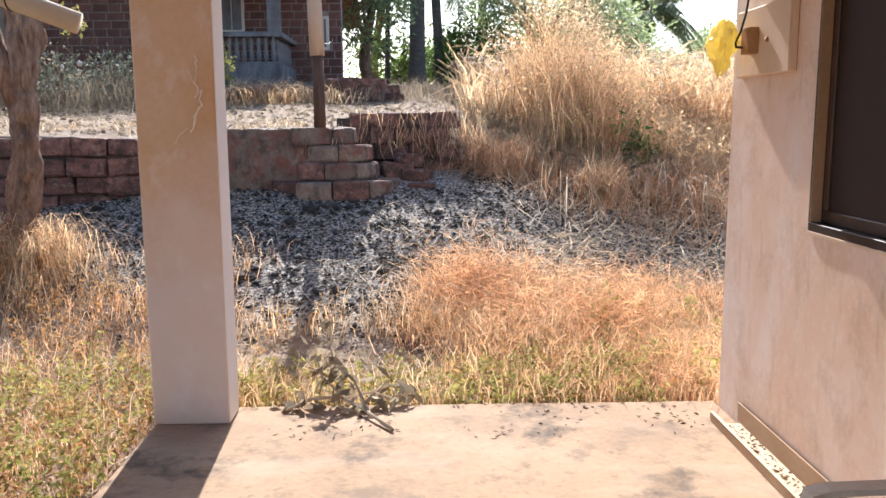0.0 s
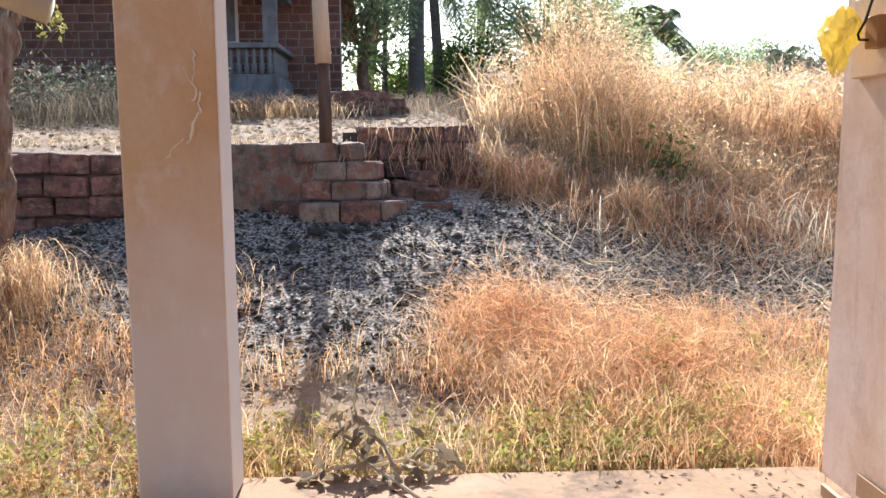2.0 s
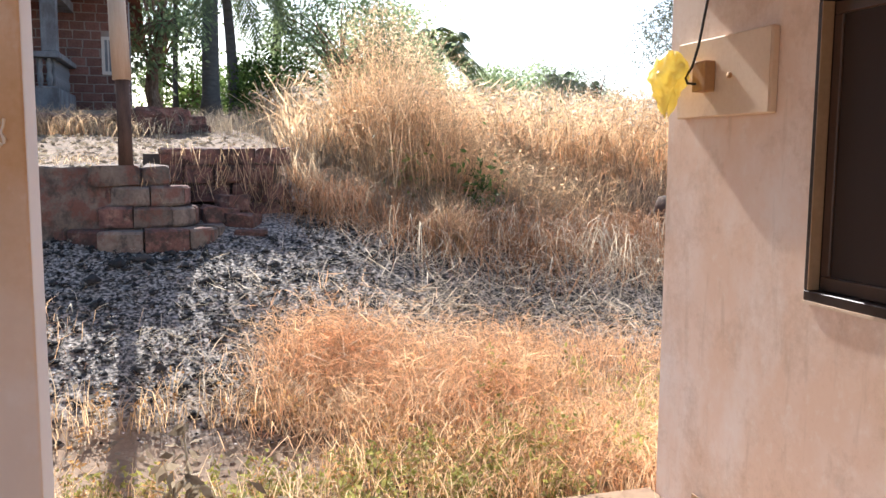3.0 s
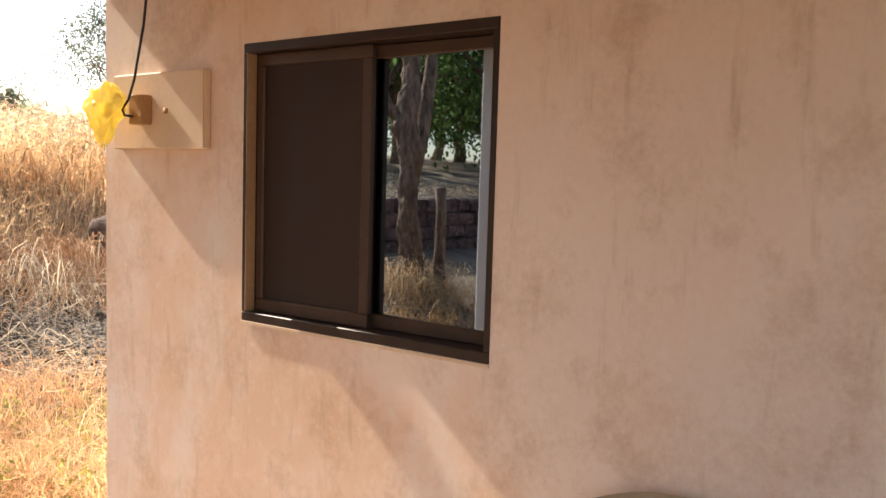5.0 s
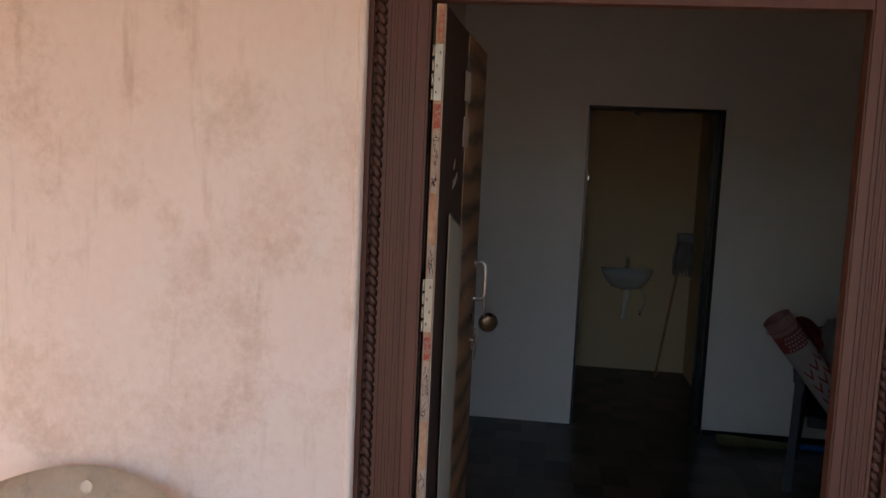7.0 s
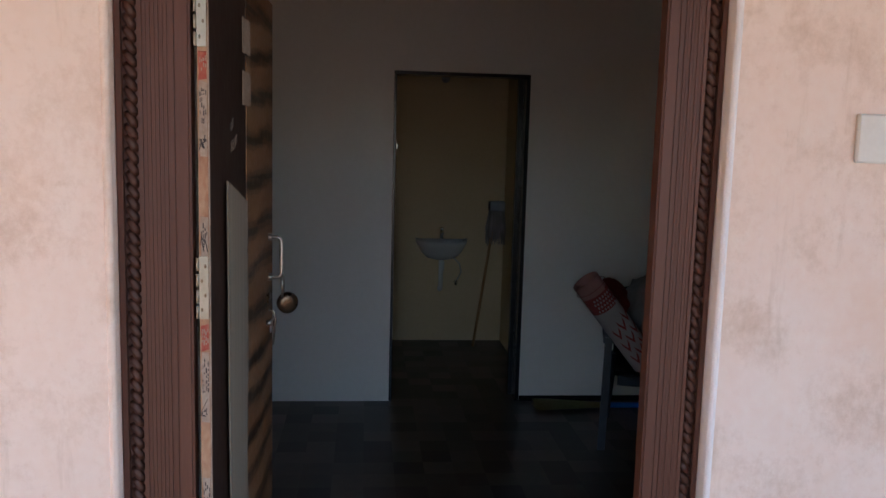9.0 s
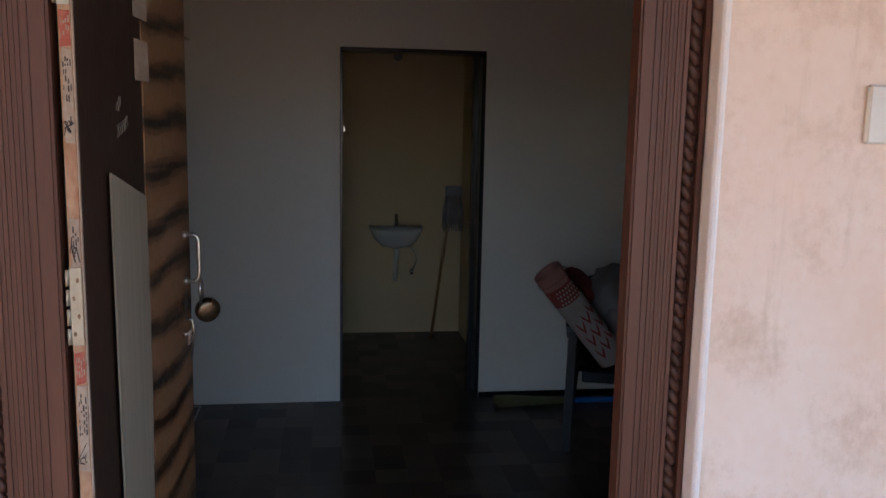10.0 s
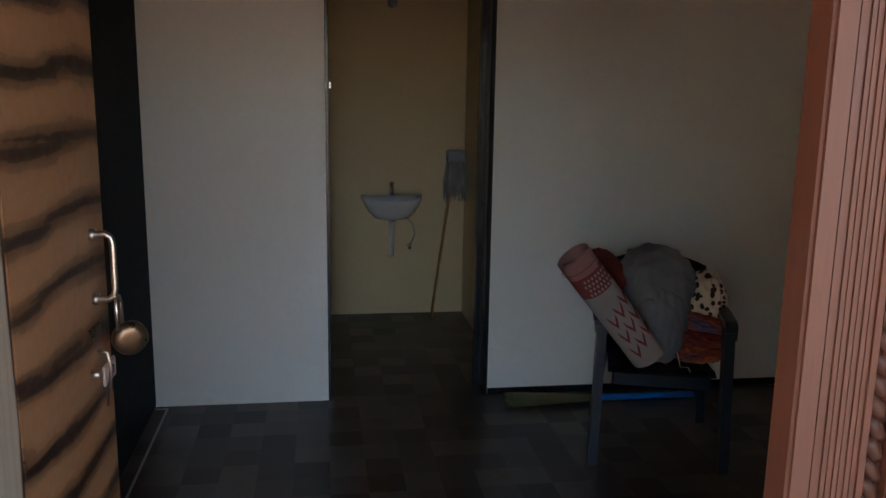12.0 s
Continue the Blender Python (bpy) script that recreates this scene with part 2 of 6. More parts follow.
layer_stain(M["beige_chair"], (0.26, 0.19, 0.13), 14.0, (1, 1, 1), 0.57, 0.74, 0.4)
M["yellow_bag"] = material("yellow_polythene", [(0.92, 0.76, 0.24), (0.95, 0.86, 0.42)], 0.3, scale=12, fine=60, bump=0.35, depth=0.006, translucent=0.7)
M["cable"] = material("black_cable", [(0.012, 0.012, 0.012), (0.03, 0.03, 0.03)], 0.5, scale=10, fine=90)
M["board"] = material("painted_meter_board", [(0.66, 0.48, 0.33), (0.76, 0.60, 0.46)], 0.8, scale=4, fine=60, bump=0.35, depth=0.004)
layer_stain(M["board"], (0.40, 0.24, 0.14), 12.0, (1, 1, 0.5), 0.58, 0.76, 0.5)
M["raw_wood"] = material("raw_wood", [(0.34, 0.18, 0.08), (0.46, 0.27, 0.13)], 0.75, scale=8, fine=60, bump=0.2, stretch=(1, 6, 1))
M["laterite"] = material("laterite_block", [(0.07, 0.040, 0.034), (0.18, 0.085, 0.066), (0.30, 0.165, 0.125)], 0.95, scale=7, fine=40, bump=0.9, depth=0.03, per_object=0.32)
layer_stain(M["laterite"], (0.045, 0.035, 0.03), 11.0, (1, 1, 1), 0.48, 0.62, 0.8, 10.0)
layer_stain(M["laterite"], (0.36, 0.27, 0.20), 9.0, (1, 1, 1.5), 0.56, 0.68, 0.6, 10.0, (4, 2, 1))
M["joint_earth"] = material("earth_mortar", [(0.05, 0.038, 0.032), (0.13, 0.095, 0.075)], 0.95, scale=8, fine=50, bump=0.6, depth=0.02)
M["old_plaster"] = material("mossy_old_plaster", [(0.10, 0.08, 0.066), (0.20, 0.15, 0.118), (0.29, 0.225, 0.18)], 0.95, scale=5, fine=45, bump=0.8, depth=0.02, per_object=0.2)
layer_stain(M["old_plaster"], (0.17, 0.07, 0.05), 6.0, (1, 1, 1), 0.48, 0.60, 0.85, 10.0)
layer_stain(M["old_plaster"], (0.05, 0.042, 0.036), 8.0, (1, 1, 0.7), 0.50, 0.62, 0.8, 10.0, (2, 5, 1))
M["house_brick"] = material("laterite_masonry", [(0.06, 0.030, 0.026), (0.14, 0.066, 0.052), (0.21, 0.11, 0.088)], 0.95, scale=5, fine=40, bump=0.6, depth=0.02, per_object=0.3)
M["mortar"] = material("grey_mortar", [(0.20, 0.165, 0.145), (0.30, 0.26, 0.235)], 0.95, scale=5, fine=60, bump=0.3)
M["blue_plaster"] = material("grey_blue_plaster", [(0.12, 0.125, 0.135), (0.24, 0.24, 0.245)], 0.9, scale=3, fine=40, bump=0.3)
layer_stain(M["blue_plaster"], (0.07, 0.06, 0.055), 4.0, (1, 1, 0.4), 0.46, 0.62, 0.75, 10.0)
M["soil"] = material("red_soil", [(0.11, 0.07, 0.045), (0.25, 0.165, 0.105), (0.38, 0.275, 0.19)], 0.95, scale=1.4, fine=22, bump=0.8, depth=0.03)
M["pvc"] = material("cream_pvc", [(0.62, 0.54, 0.42), (0.70, 0.62, 0.50)], 0.5, scale=6, fine=60, bump=0.05)
M["post_dark"] = material("charred_post", [(0.04, 0.022, 0.015), (0.14, 0.075, 0.05)], 0.85, scale=8, fine=60, bump=0.5, stretch=(3, 3, 0.5))
M["post_light"] = material("weathered_bamboo", [(0.42, 0.27, 0.17), (0.56, 0.40, 0.28)], 0.7, scale=6, fine=50, bump=0.2, stretch=(4, 4, 0.4))
M["bark"] = material("rough_bark", [(0.09, 0.05, 0.033), (0.26, 0.155, 0.10), (0.42, 0.29, 0.20)], 0.95, scale=16, fine=50, bump=1.0, depth=0.05, stretch=(1, 1, 0.22))
layer_stain(M["bark"], (0.05, 0.028, 0.018), 14.0, (1, 1, 0.22), 0.50, 0.64, 0.7, 10.0)
layer_stain(M["bark"], (0.46, 0.33, 0.25), 10.0, (1, 1, 0.4), 0.56, 0.70, 0.5, 10.0, (3, 1, 2))
M["palm_bark"] = material("palm_bark", [(0.07, 0.065, 0.06), (0.16, 0.145, 0.13)], 0.95, scale=5, fine=30, bump=0.6, depth=0.03, stretch=(1, 1, 3))
M["straw"] = material("dry_straw", [(0.52, 0.31, 0.16), (0.70, 0.48, 0.28), (0.80, 0.64, 0.44)], 0.8, scale=0.9, fine=9, bump=0, island=0.55, translucent=0.56, spec=0.2)
M["orange_straw"] = material("orange_dry_grass", [(0.64, 0.34, 0.17), (0.77, 0.49, 0.28), (0.82, 0.64, 0.43)], 0.8, scale=1.3, fine=9, bump=0, island=0.58, translucent=0.45, spec=0.2)
M["pale_straw"] = material("bleached_stems", [(0.60, 0.49, 0.35), (0.74, 0.64, 0.50)], 0.8, scale=1.5, fine=9, bump=0, island=0.4, translucent=0.4, spec=0.2)
M["weed"] = material("yellow_green_weed", [(0.20, 0.22, 0.05), (0.36, 0.34, 0.10), (0.54, 0.43, 0.17)], 0.7, scale=1.3, fine=9, bump=0, island=0.4, translucent=0.4, spec=0.25)
M["rusty_weed"] = material("rusty_withered_weed", [(0.30, 0.15, 0.06), (0.50, 0.29, 0.12), (0.62, 0.42, 0.20)], 0.8, scale=1.3, fine=9, bump=0, island=0.55, translucent=0.35, spec=0.2)
M["leaf"] = material("green_leaf", [(0.07, 0.12, 0.03), (0.12, 0.18, 0.05), (0.16, 0.22, 0.07)], 0.5, scale=0.7, fine=7, bump=0, island=0.45, translucent=0.6, spec=0.3)
M["leaf_bright"] = material("sunny_leaf", [(0.12, 0.19, 0.04), (0.20, 0.28, 0.07), (0.28, 0.34, 0.11)], 0.5, scale=0.7, fine=7, bump=0, island=0.4, translucent=0.6, spec=0.35)
M["leaf_dull"] = material("dusty_leaf", [(0.07, 0.085, 0.06), (0.16, 0.17, 0.12), (0.34, 0.32, 0.24)], 0.7, scale=1.2, fine=9, bump=0, island=0.5, translucent=0.3)
# Far foliage, with air haze and backlight put into a paler green.
M["leaf_far"] = material("hazy_sunlit_leaf", [(0.22, 0.30, 0.13), (0.34, 0.41, 0.21), (0.44, 0.48, 0.29)], 0.5, scale=0.7, fine=7, bump=0, island=0.4, translucent=0.7, spec=0.4)
M["palm_leaf"] = material("palm_leaflet", [(0.10, 0.14, 0.06), (0.17, 0.21, 0.09), (0.25, 0.27, 0.14)], 0.45, scale=0.7, fine=7, bump=0, island=0.35, translucent=0.4)
M["brush_brown"] = material("brown_brush", [(0.24, 0.115, 0.058), (0.44, 0.24, 0.13), (0.62, 0.41, 0.25)], 0.85, scale=3, fine=20, bump=0, island=0.5, translucent=0.2, spec=0.2)
M["dry_leaf"] = material("withered_leaf", [(0.24, 0.18, 0.12), (0.44, 0.37, 0.27)], 0.9, scale=6, fine=30, bump=0.3, island=0.4, translucent=0.4)
M["ash"] = material("ash_flake", [(0.20, 0.18, 0.17), (0.42, 0.38, 0.35), (0.72, 0.66, 0.60)], 0.95, scale=2.5, fine=30, bump=0, island=0.6, contrast=(0.38, 0.66))
M["char"] = material("charred_flake", [(0.045, 0.038, 0.034), (0.42, 0.36, 0.31)], 0.95, scale=2.5, fine=30, bump=0, island=0.6)
M["ember"] = material("black_ember", [(0.018, 0.016, 0.016), (0.075, 0.066, 0.060)], 0.95, scale=4, fine=60, bump=0.3, island=0.6)
M["bark_bits"] = material("dark_leaf_scrap", [(0.05, 0.03, 0.02), (0.14, 0.09, 0.055)], 0.95, scale=9, fine=60, bump=0, island=0.5)
M["roof_tile"] = material("clay_roof", [(0.16, 0.07, 0.045), (0.27, 0.13, 0.085)], 0.9, scale=5, fine=40, bump=0.4, per_object=0.2)
M["tin"] = material("grey_sheet_roof", [(0.20, 0.20, 0.20), (0.32, 0.31, 0.30)], 0.6, scale=2, fine=30, bump=0.1)
M["far_wall"] = material("far_whitewash", [(0.55, 0.50, 0.44), (0.66, 0.61, 0.55)], 0.9, scale=1, fine=20, bump=0.1)
M["cloth_grey"] = material("grey_cloth", [(0.13, 0.13, 0.14), (0.24, 0.24, 0.25)], 0.6, scale=6, fine=120, bump=0.4, depth=0.006)
M["cloth_red"] = material("maroon_cloth", [(0.12, 0.018, 0.014), (0.24, 0.04, 0.03)], 0.9, scale=8, fine=120, bump=0.4, depth=0.006)
M["cloth_orange"] = material("orange_patterned_cloth", [(0.07, 0.07, 0.12), (0.34, 0.06, 0.025), (0.42, 0.15, 0.05)], 0.9, scale=7, fine=60, bump=0.3, contrast=(0.4, 0.62), stretch=(1, 1, 2.5))
M["broom_straw"] = material("broom_straw", [(0.30, 0.29, 0.14), (0.42, 0.40, 0.22)], 0.9, scale=8, fine=60, bump=0, island=0.3)
M["blue_plastic"] = material("blue_plastic", [(0.0, 0.13, 0.55), (0.01, 0.18, 0.65)], 0.4, scale=6, fine=60, bump=0.03)
M["mop_string"] = material("grey_mop_string", [(0.16, 0.14, 0.14), (0.28, 0.25, 0.24)], 0.95, scale=12, fine=90, bump=0, island=0.3)


def voronoi_spots(m, base, spot, scale, low, high):
    """Dark spots on a pale cloth."""
    n, l = m.node_tree.nodes, m.node_tree.links
    b = n["Principled BSDF"]
    tc, v, r = n.new("ShaderNodeTexCoord"), n.new("ShaderNodeTexVoronoi"), n.new("ShaderNodeMapRange")
    v.inputs["Scale"].default_value = scale
    r.inputs["From Min"].default_value, r.inputs["From Max"].default_value = low, high
    l.new(tc.outputs["Object"], v.inputs["Vector"])
    l.new(v.outputs["Distance"], r.inputs["Value"])
    mx = n.new("ShaderNodeMix")
    mx.data_type = "RGBA"
    l.new(r.outputs[0], mx.inputs["Factor"])
    mx.inputs["A"].default_value, mx.inputs["B"].default_value = (*spot, 1), (*base, 1)
    l.new(mx.outputs["Result"], b.inputs["Base Color"])
    return m


M["leopard"] = voronoi_spots(material("leopard_print", [(0.5, 0.4, 0.3), (0.6, 0.5, 0.4)], 0.9, scale=9, fine=90), (0.62, 0.50, 0.36), (0.03, 0.015, 0.01), 30, 0.40, 0.46)


def swirl_veneer():
    m = material("swirling_walnut_veneer", [(0.055, 0.028, 0.016), (0.18, 0.095, 0.05)], 0.42, scale=3, fine=60, bump=0.05, depth=0.001)
    n, l = m.node_tree.nodes, m.node_tree.links
    b = n["Principled BSDF"]
    tc, mp = n.new("ShaderNodeTexCoord"), n.new("ShaderNodeMapping")
    mp.inputs["Scale"].default_value = (0.50, 1.0, 1.0)
    mp.inputs["Rotation"].default_value = (0, radians(-5), 0)
    w, streak = n.new("ShaderNodeTexWave"), n.new("ShaderNodeTexNoise")
    w.wave_type, w.bands_direction, w.wave_profile = "BANDS", "Z", "SIN"
    w.inputs["Scale"].default_value, w.inputs["Distortion"].default_value = 2.7, 6.5
    w.inputs["Detail"].default_value, w.inputs["Detail Scale"].default_value, w.inputs["Detail Roughness"].default_value = 5.0, 0.9, 0.55
    l.new(tc.outputs["Object"], mp.inputs["Vector"])
    l.new(mp.outputs[0], w.inputs["Vector"])
    ms = n.new("ShaderNodeMapping")
    ms.inputs["Scale"].default_value = (1.2, 1.0, 26.0)
    l.new(mp.outputs[0], ms.inputs["Vector"])
    l.new(ms.outputs[0], streak.inputs["Vector"])
    streak.inputs["Scale"].default_value, streak.inputs["Detail"].default_value = 3.0, 6
    k = n.new("ShaderNodeMath")
    k.operation, k.inputs[1].default_value = "MULTIPLY_ADD", 0.55
    l.new(streak.outputs["Fac"], k.inputs[0])
    l.new(w.outputs["Fac"], k.inputs[2])
    r = n.new("ShaderNodeValToRGB")
    e = r.color_ramp.elements
    e[0].position, e[0].color = 0.22, (0.020, 0.010, 0.0065, 1)
    e[1].position, e[1].color = 1.0, (0.27, 0.145, 0.072, 1)
    for pos, c in ((0.33, (0.036, 0.019, 0.011, 1)), (0.37, (0.115, 0.060, 0.031, 1)), (0.66, (0.155, 0.082, 0.040, 1)), (0.74, (0.23, 0.122, 0.060, 1))):
        e.new(pos).color = c
    l.new(k.outputs[0], r.inputs["Fac"])
    l.new(r.outputs["Color"], b.inputs["Base Color"])
    return m


M["veneer"] = swirl_veneer()


def ground_material():
    """Dry red soil, with a burnt grey-black patch of its own shape before the laterite wall."""
    m = M["soil"]
    n, l = m.node_tree.nodes, m.node_tree.links
    b = n["Principled BSDF"]
    tc, sep = n.new("ShaderNodeTexCoord"), n.new("ShaderNodeSeparateXYZ")
    l.new(tc.outputs["Object"], sep.inputs[0])
    wob = n.new("ShaderNodeTexNoise")
    wob.inputs["Scale"].default_value, wob.inputs["Detail"].default_value = 0.9, 6
    l.new(tc.outputs["Object"], wob.inputs["Vector"])

    def math_node(op, a, c):
        k = n.new("ShaderNodeMath")
        k.operation = op
        for i, v in enumerate((a, c)):
            if isinstance(v, (int, float)):
                k.inputs[i].default_value = v
            else:
                l.new(v, k.inputs[i])
        return k.outputs[0]
    # an ellipse about (0.6, 8.1), 4.4 by 1.75 m, with a ragged rim
    dx = math_node("DIVIDE", math_node("SUBTRACT", sep.outputs[0], 0.2), 4.2)
    dy = math_node("DIVIDE", math_node("SUBTRACT", sep.outputs[1], 8.25), 1.75)
    d = math_node("ADD", math_node("MULTIPLY", dx, dx), math_node("MULTIPLY", dy, dy))
    d = math_node("ADD", d, math_node("MULTIPLY", math_node("SUBTRACT", wob.outputs["Fac"], 0.5), 1.6))
    r = n.new("ShaderNodeMapRange")
    r.inputs["From Min"].default_value, r.inputs["From Max"].default_value = 1.15, 0.8
    l.new(d, r.inputs["Value"])
    speck = n.new("ShaderNodeTexNoise")
    speck.inputs["Scale"].default_value, speck.inputs["Detail"].default_value = 38, 12
    l.new(tc.outputs["Object"], speck.inputs["Vector"])
    ramp = n.new("ShaderNodeValToRGB")
    e = ramp.color_ramp.elements
    e[0].position, e[0].color = 0.42, (0.050, 0.042, 0.036, 1)
    e[1].position, e[1].color = 0.64, (0.50, 0.42, 0.355, 1)
    l.new(speck.outputs["Fac"], ramp.inputs["Fac"])
    mx = n.new("ShaderNodeMix")
    mx.data_type = "RGBA"
    l.new(r.outputs[0], mx.inputs["Factor"])
    l.new(b.inputs["Base Color"].links[0].from_socket, mx.inputs["A"])
    l.new(ramp.outputs["Color"], mx.inputs["B"])
    l.new(mx.outputs["Result"], b.inputs["Base Color"])


ground_material()


# ---- building helpers ----
def part(name, bm, mat, parent=None, label="", smooth=False):
    me = bpy.data.meshes.new(name)
    bm.normal_update()
    bm.to_mesh(me)
    bm.free()
    me.materials.append(mat)
    if smooth:
        me.polygons.foreach_set("use_smooth", [True] * len(me.polygons))
    ob = new(name, me)
    if parent:
        ob.parent = parent
    return tagged(ob, label)


def thing(name, m, label, category, group="", kind=""):
    ob = new(name)
    ob.empty_display_size = 0.1
    ob.matrix_basis = m
    return tagged(ob, label, category, group, kind)


def box(bm, x0, x1, y0, y1, z0, z1, bevel=0.0, seg=1):
    r = bmesh.ops.create_cube(bm, size=1.0)
    vs = r["verts"]
    for v in vs:
        v.co = Vector(((x0 + x1) / 2 + v.co.x * (x1 - x0), (y0 + y1) / 2 + v.co.y * (y1 - y0), (z0 + z1) / 2 + v.co.z * (z1 - z0)))
    if bevel:
        es = list({e for v in vs for e in v.link_edges})
        bmesh.ops.bevel(bm, geom=es, offset=bevel, segments=seg, affect="EDGES", profile=0.5)
    return bm


def boxes(*dims, bevel=0.0, seg=1):
    bm = bmesh.new()
    for d in dims:
        box(bm, *d, bevel=bevel, seg=seg)
    return bm


def tube(bm, points, radii, sides=10, cap=True):
    """A tube along points, with a radius at each."""
    rings, pts = [], [Vector(p) for p in points]
    for i, p in enumerate(pts):
        d = (pts[min(i + 1, len(pts) - 1)] - pts[max(i - 1, 0)]).normalized()
        u = d.orthogonal().normalized() if i == 0 else (u - d * u.dot(d)).normalized()
        w = d.cross(u)
        r = radii[i] if hasattr(radii, "__len__") else radii
        rings.append([bm.verts.new(p + (u * math.cos(a) + w * math.sin(a)) * r) for a in (2 * math.pi * k / sides for k in range(sides))])
    for a, b in zip(rings, rings[1:]):
        for k in range(sides):
            bm.faces.new((a[k], a[(k + 1) % sides], b[(k + 1) % sides], b[k]))
    if cap:
        bm.faces.new(rings[0][::-1])
        bm.faces.new(rings[-1])
    return bm


def lathe(bm, profile, sides=20, centre=(0, 0, 0)):
    c = Vector(centre)
    rings = [[bm.verts.new(c + Vector((r * math.cos(2 * math.pi * k / sides), r * math.sin(2 * math.pi * k / sides), z))) for k in range(sides)] for r, z in profile]
    for a, b in zip(rings, rings[1:]):
        for k in range(sides):
            bm.faces.new((a[k], a[(k + 1) % sides], b[(k + 1) % sides], b[k]))
    bm.faces.new(rings[0][::-1])
    bm.faces.new(rings[-1])
    return bm


def mesh_arrays(name, verts, quads, mat):
    """A mesh object from arrays of generated vertices and of faces, all quads or all triangles."""
    me = bpy.data.meshes.new(name)
    verts = np.ascontiguousarray(verts, np.float32)
    quads = np.ascontiguousarray(quads, np.int32)
    me.vertices.add(len(verts))
    me.vertices.foreach_set("co", verts.ravel())
    me.loops.add(quads.size)
    me.loops.foreach_set("vertex_index", quads.ravel())
    me.polygons.add(len(quads))
    me.polygons.foreach_set("loop_start", np.arange(0, quads.size, quads.shape[1], dtype=np.int32))
    me.update(calc_edges=True)
    me.validate()
    me.materials.append(mat)
    return new(name, me)


def clods(name, p, size, mat, label, seed):
    """Small angular lumps lying on the ground."""
    r = np.random.RandomState(seed)
    n = len(p)
    d = np.array([(1, 0, 0), (0, 1, 0), (-1, 0, 0), (0, -1, 0), (0, 0, 0.75), (0, 0, -0.4)], float)
    k = (size * r.lognormal(0, 0.55, n))[:, None, None]
    v = (p[:, None, :] + d[None] * k * r.uniform(0.6, 1.4, (n, 6, 1)) + r.normal(0, 0.18, (n, 6, 3)) * k).reshape(-1, 3)
    b = 6 * np.arange(n)[:, None]
    t = np.concatenate([b + q for q in ([0, 1, 4], [1, 2, 4], [2, 3, 4], [3, 0, 4], [1, 0, 5], [2, 1, 5], [3, 2, 5], [0, 3, 5])], 1).reshape(-1, 3)
    return tagged(mesh_arrays(name, v, t, mat), label, "litter", kind="stuff")


R0 = np.random.RandomState(31)


def pierced_wall(x0, x1, ys, zs, openings):
    """One wall between x0 and x1, cut at the given ys and zs, with openings (y0, y1, z0, z1) through it."""
    bm = bmesh.new()
    made = {}

    def vert(x, y, z):
        if (x, y, z) not in made:
            made[x, y, z] = bm.verts.new((x, y, z))
        return made[x, y, z]

    def solid(j, k):
        if not (0 <= j < len(ys) - 1 and 0 <= k < len(zs) - 1):
            return False
        y, z = (ys[j] + ys[j + 1]) / 2, (zs[k] + zs[k + 1]) / 2
        return not any(a < y < b and c < z < d for a, b, c, d in openings)
    for j in range(len(ys) - 1):
        for k in range(len(zs) - 1):
            if not solid(j, k):
                continue
            a, b, c, d = ys[j], ys[j + 1], zs[k], zs[k + 1]
            for x in (x0, x1):
                bm.faces.new([vert(x, y, z) for y, z in ((a, c), (b, c), (b, d), (a, d))])
            for dj, dk, p, q in ((-1, 0, (a, c), (a, d)), (1, 0, (b, c), (b, d)), (0, -1, (a, c), (b, c)), (0, 1, (a, d), (b, d))):
                if not solid(j + dj, k + dk):
                    bm.faces.new([vert(x0, *p), vert(x0, *q), vert(x1, *q), vert(x1, *p)])
    bmesh.ops.recalc_face_normals(bm, faces=bm.faces)
    return bm


def rough_block(bm, x0, x1, y0, y1, z0, z1, jitter, rnd, bevel=0.012):
    before = set(bm.verts)
    box(bm, x0, x1, y0, y1, z0, z1, bevel=bevel)
    for v in bm.verts:
        if v not in before:
            v.co += Vector((rnd.uniform(-1, 1), rnd.uniform(-1, 1), rnd.uniform(-1, 1))) * jitter
    return bm


# ---- the lie of the land ----
def step01(a, b, v):
    t = np.clip((v - a) / (b - a), 0, 1)
    return t * t * (3 - 2 * t)


def land(x, y):
    x, y = np.asarray(x, float), np.asarray(y, float)
    yard = np.interp(y, [4.9, 5.4, 6.3, 7.3, 8.3, 9.0, 10.0, 11.5], [-0.10, -0.08, 0.02, 0.30, 0.68, 0.93, 1.05, 1.1])
    yard = yard - 0.1 * np.clip(x - 0.5, 0, 4) * step01(6.0, 8.0, y) - 0.11 * np.clip(-1.9 - x, 0, 2) * step01(7.6, 9.0, y)
    bank = 1.0 + 0.55 * step01(9.7, 11.6, y) + 0.052 * np.clip(y - 11.6, 0, 34) - 0.05 * np.clip(x - 2, 0, 6) * step01(13, 10, y)
    right = np.where(y < 9.7, yard, np.maximum(yard * step01(11.2, 9.9, y) + bank * step01(9.9, 11.2, y), 0))
    terrace = 1.38 + 0.115 * np.clip(y - 9.0, 0, 7) + 0.045 * np.clip(y - 16, 0, 40)
    edge = np.where(x < -0.68, 9.12, 9.80)
    left = np.where(y < edge, yard, terrace)
    k = step01(0.25, 1.1, x)
    z = left * (1 - k) + right * k
    under = (x > -1.12) & (y < 4.95)
    return np.where(under, -0.35, z)


def land_rough(x, y):
    """Small lumps on the land."""
    return land(x, y) + 0.03 * np.sin(3.1 * x + 1.7 * np.sin(2.3 * y)) * np.sin(2.7 * y + 0.8) * (np.asarray(y) > 5.4)

# ---- ground ----
def axis(lo, a, b, hi, fine_step, n):
    return np.concatenate([np.linspace(lo, a, n, endpoint=False) if lo < a else [], np.arange(a, b, fine_step), b + (hi - b) * np.linspace(0, 1, n) ** 2])


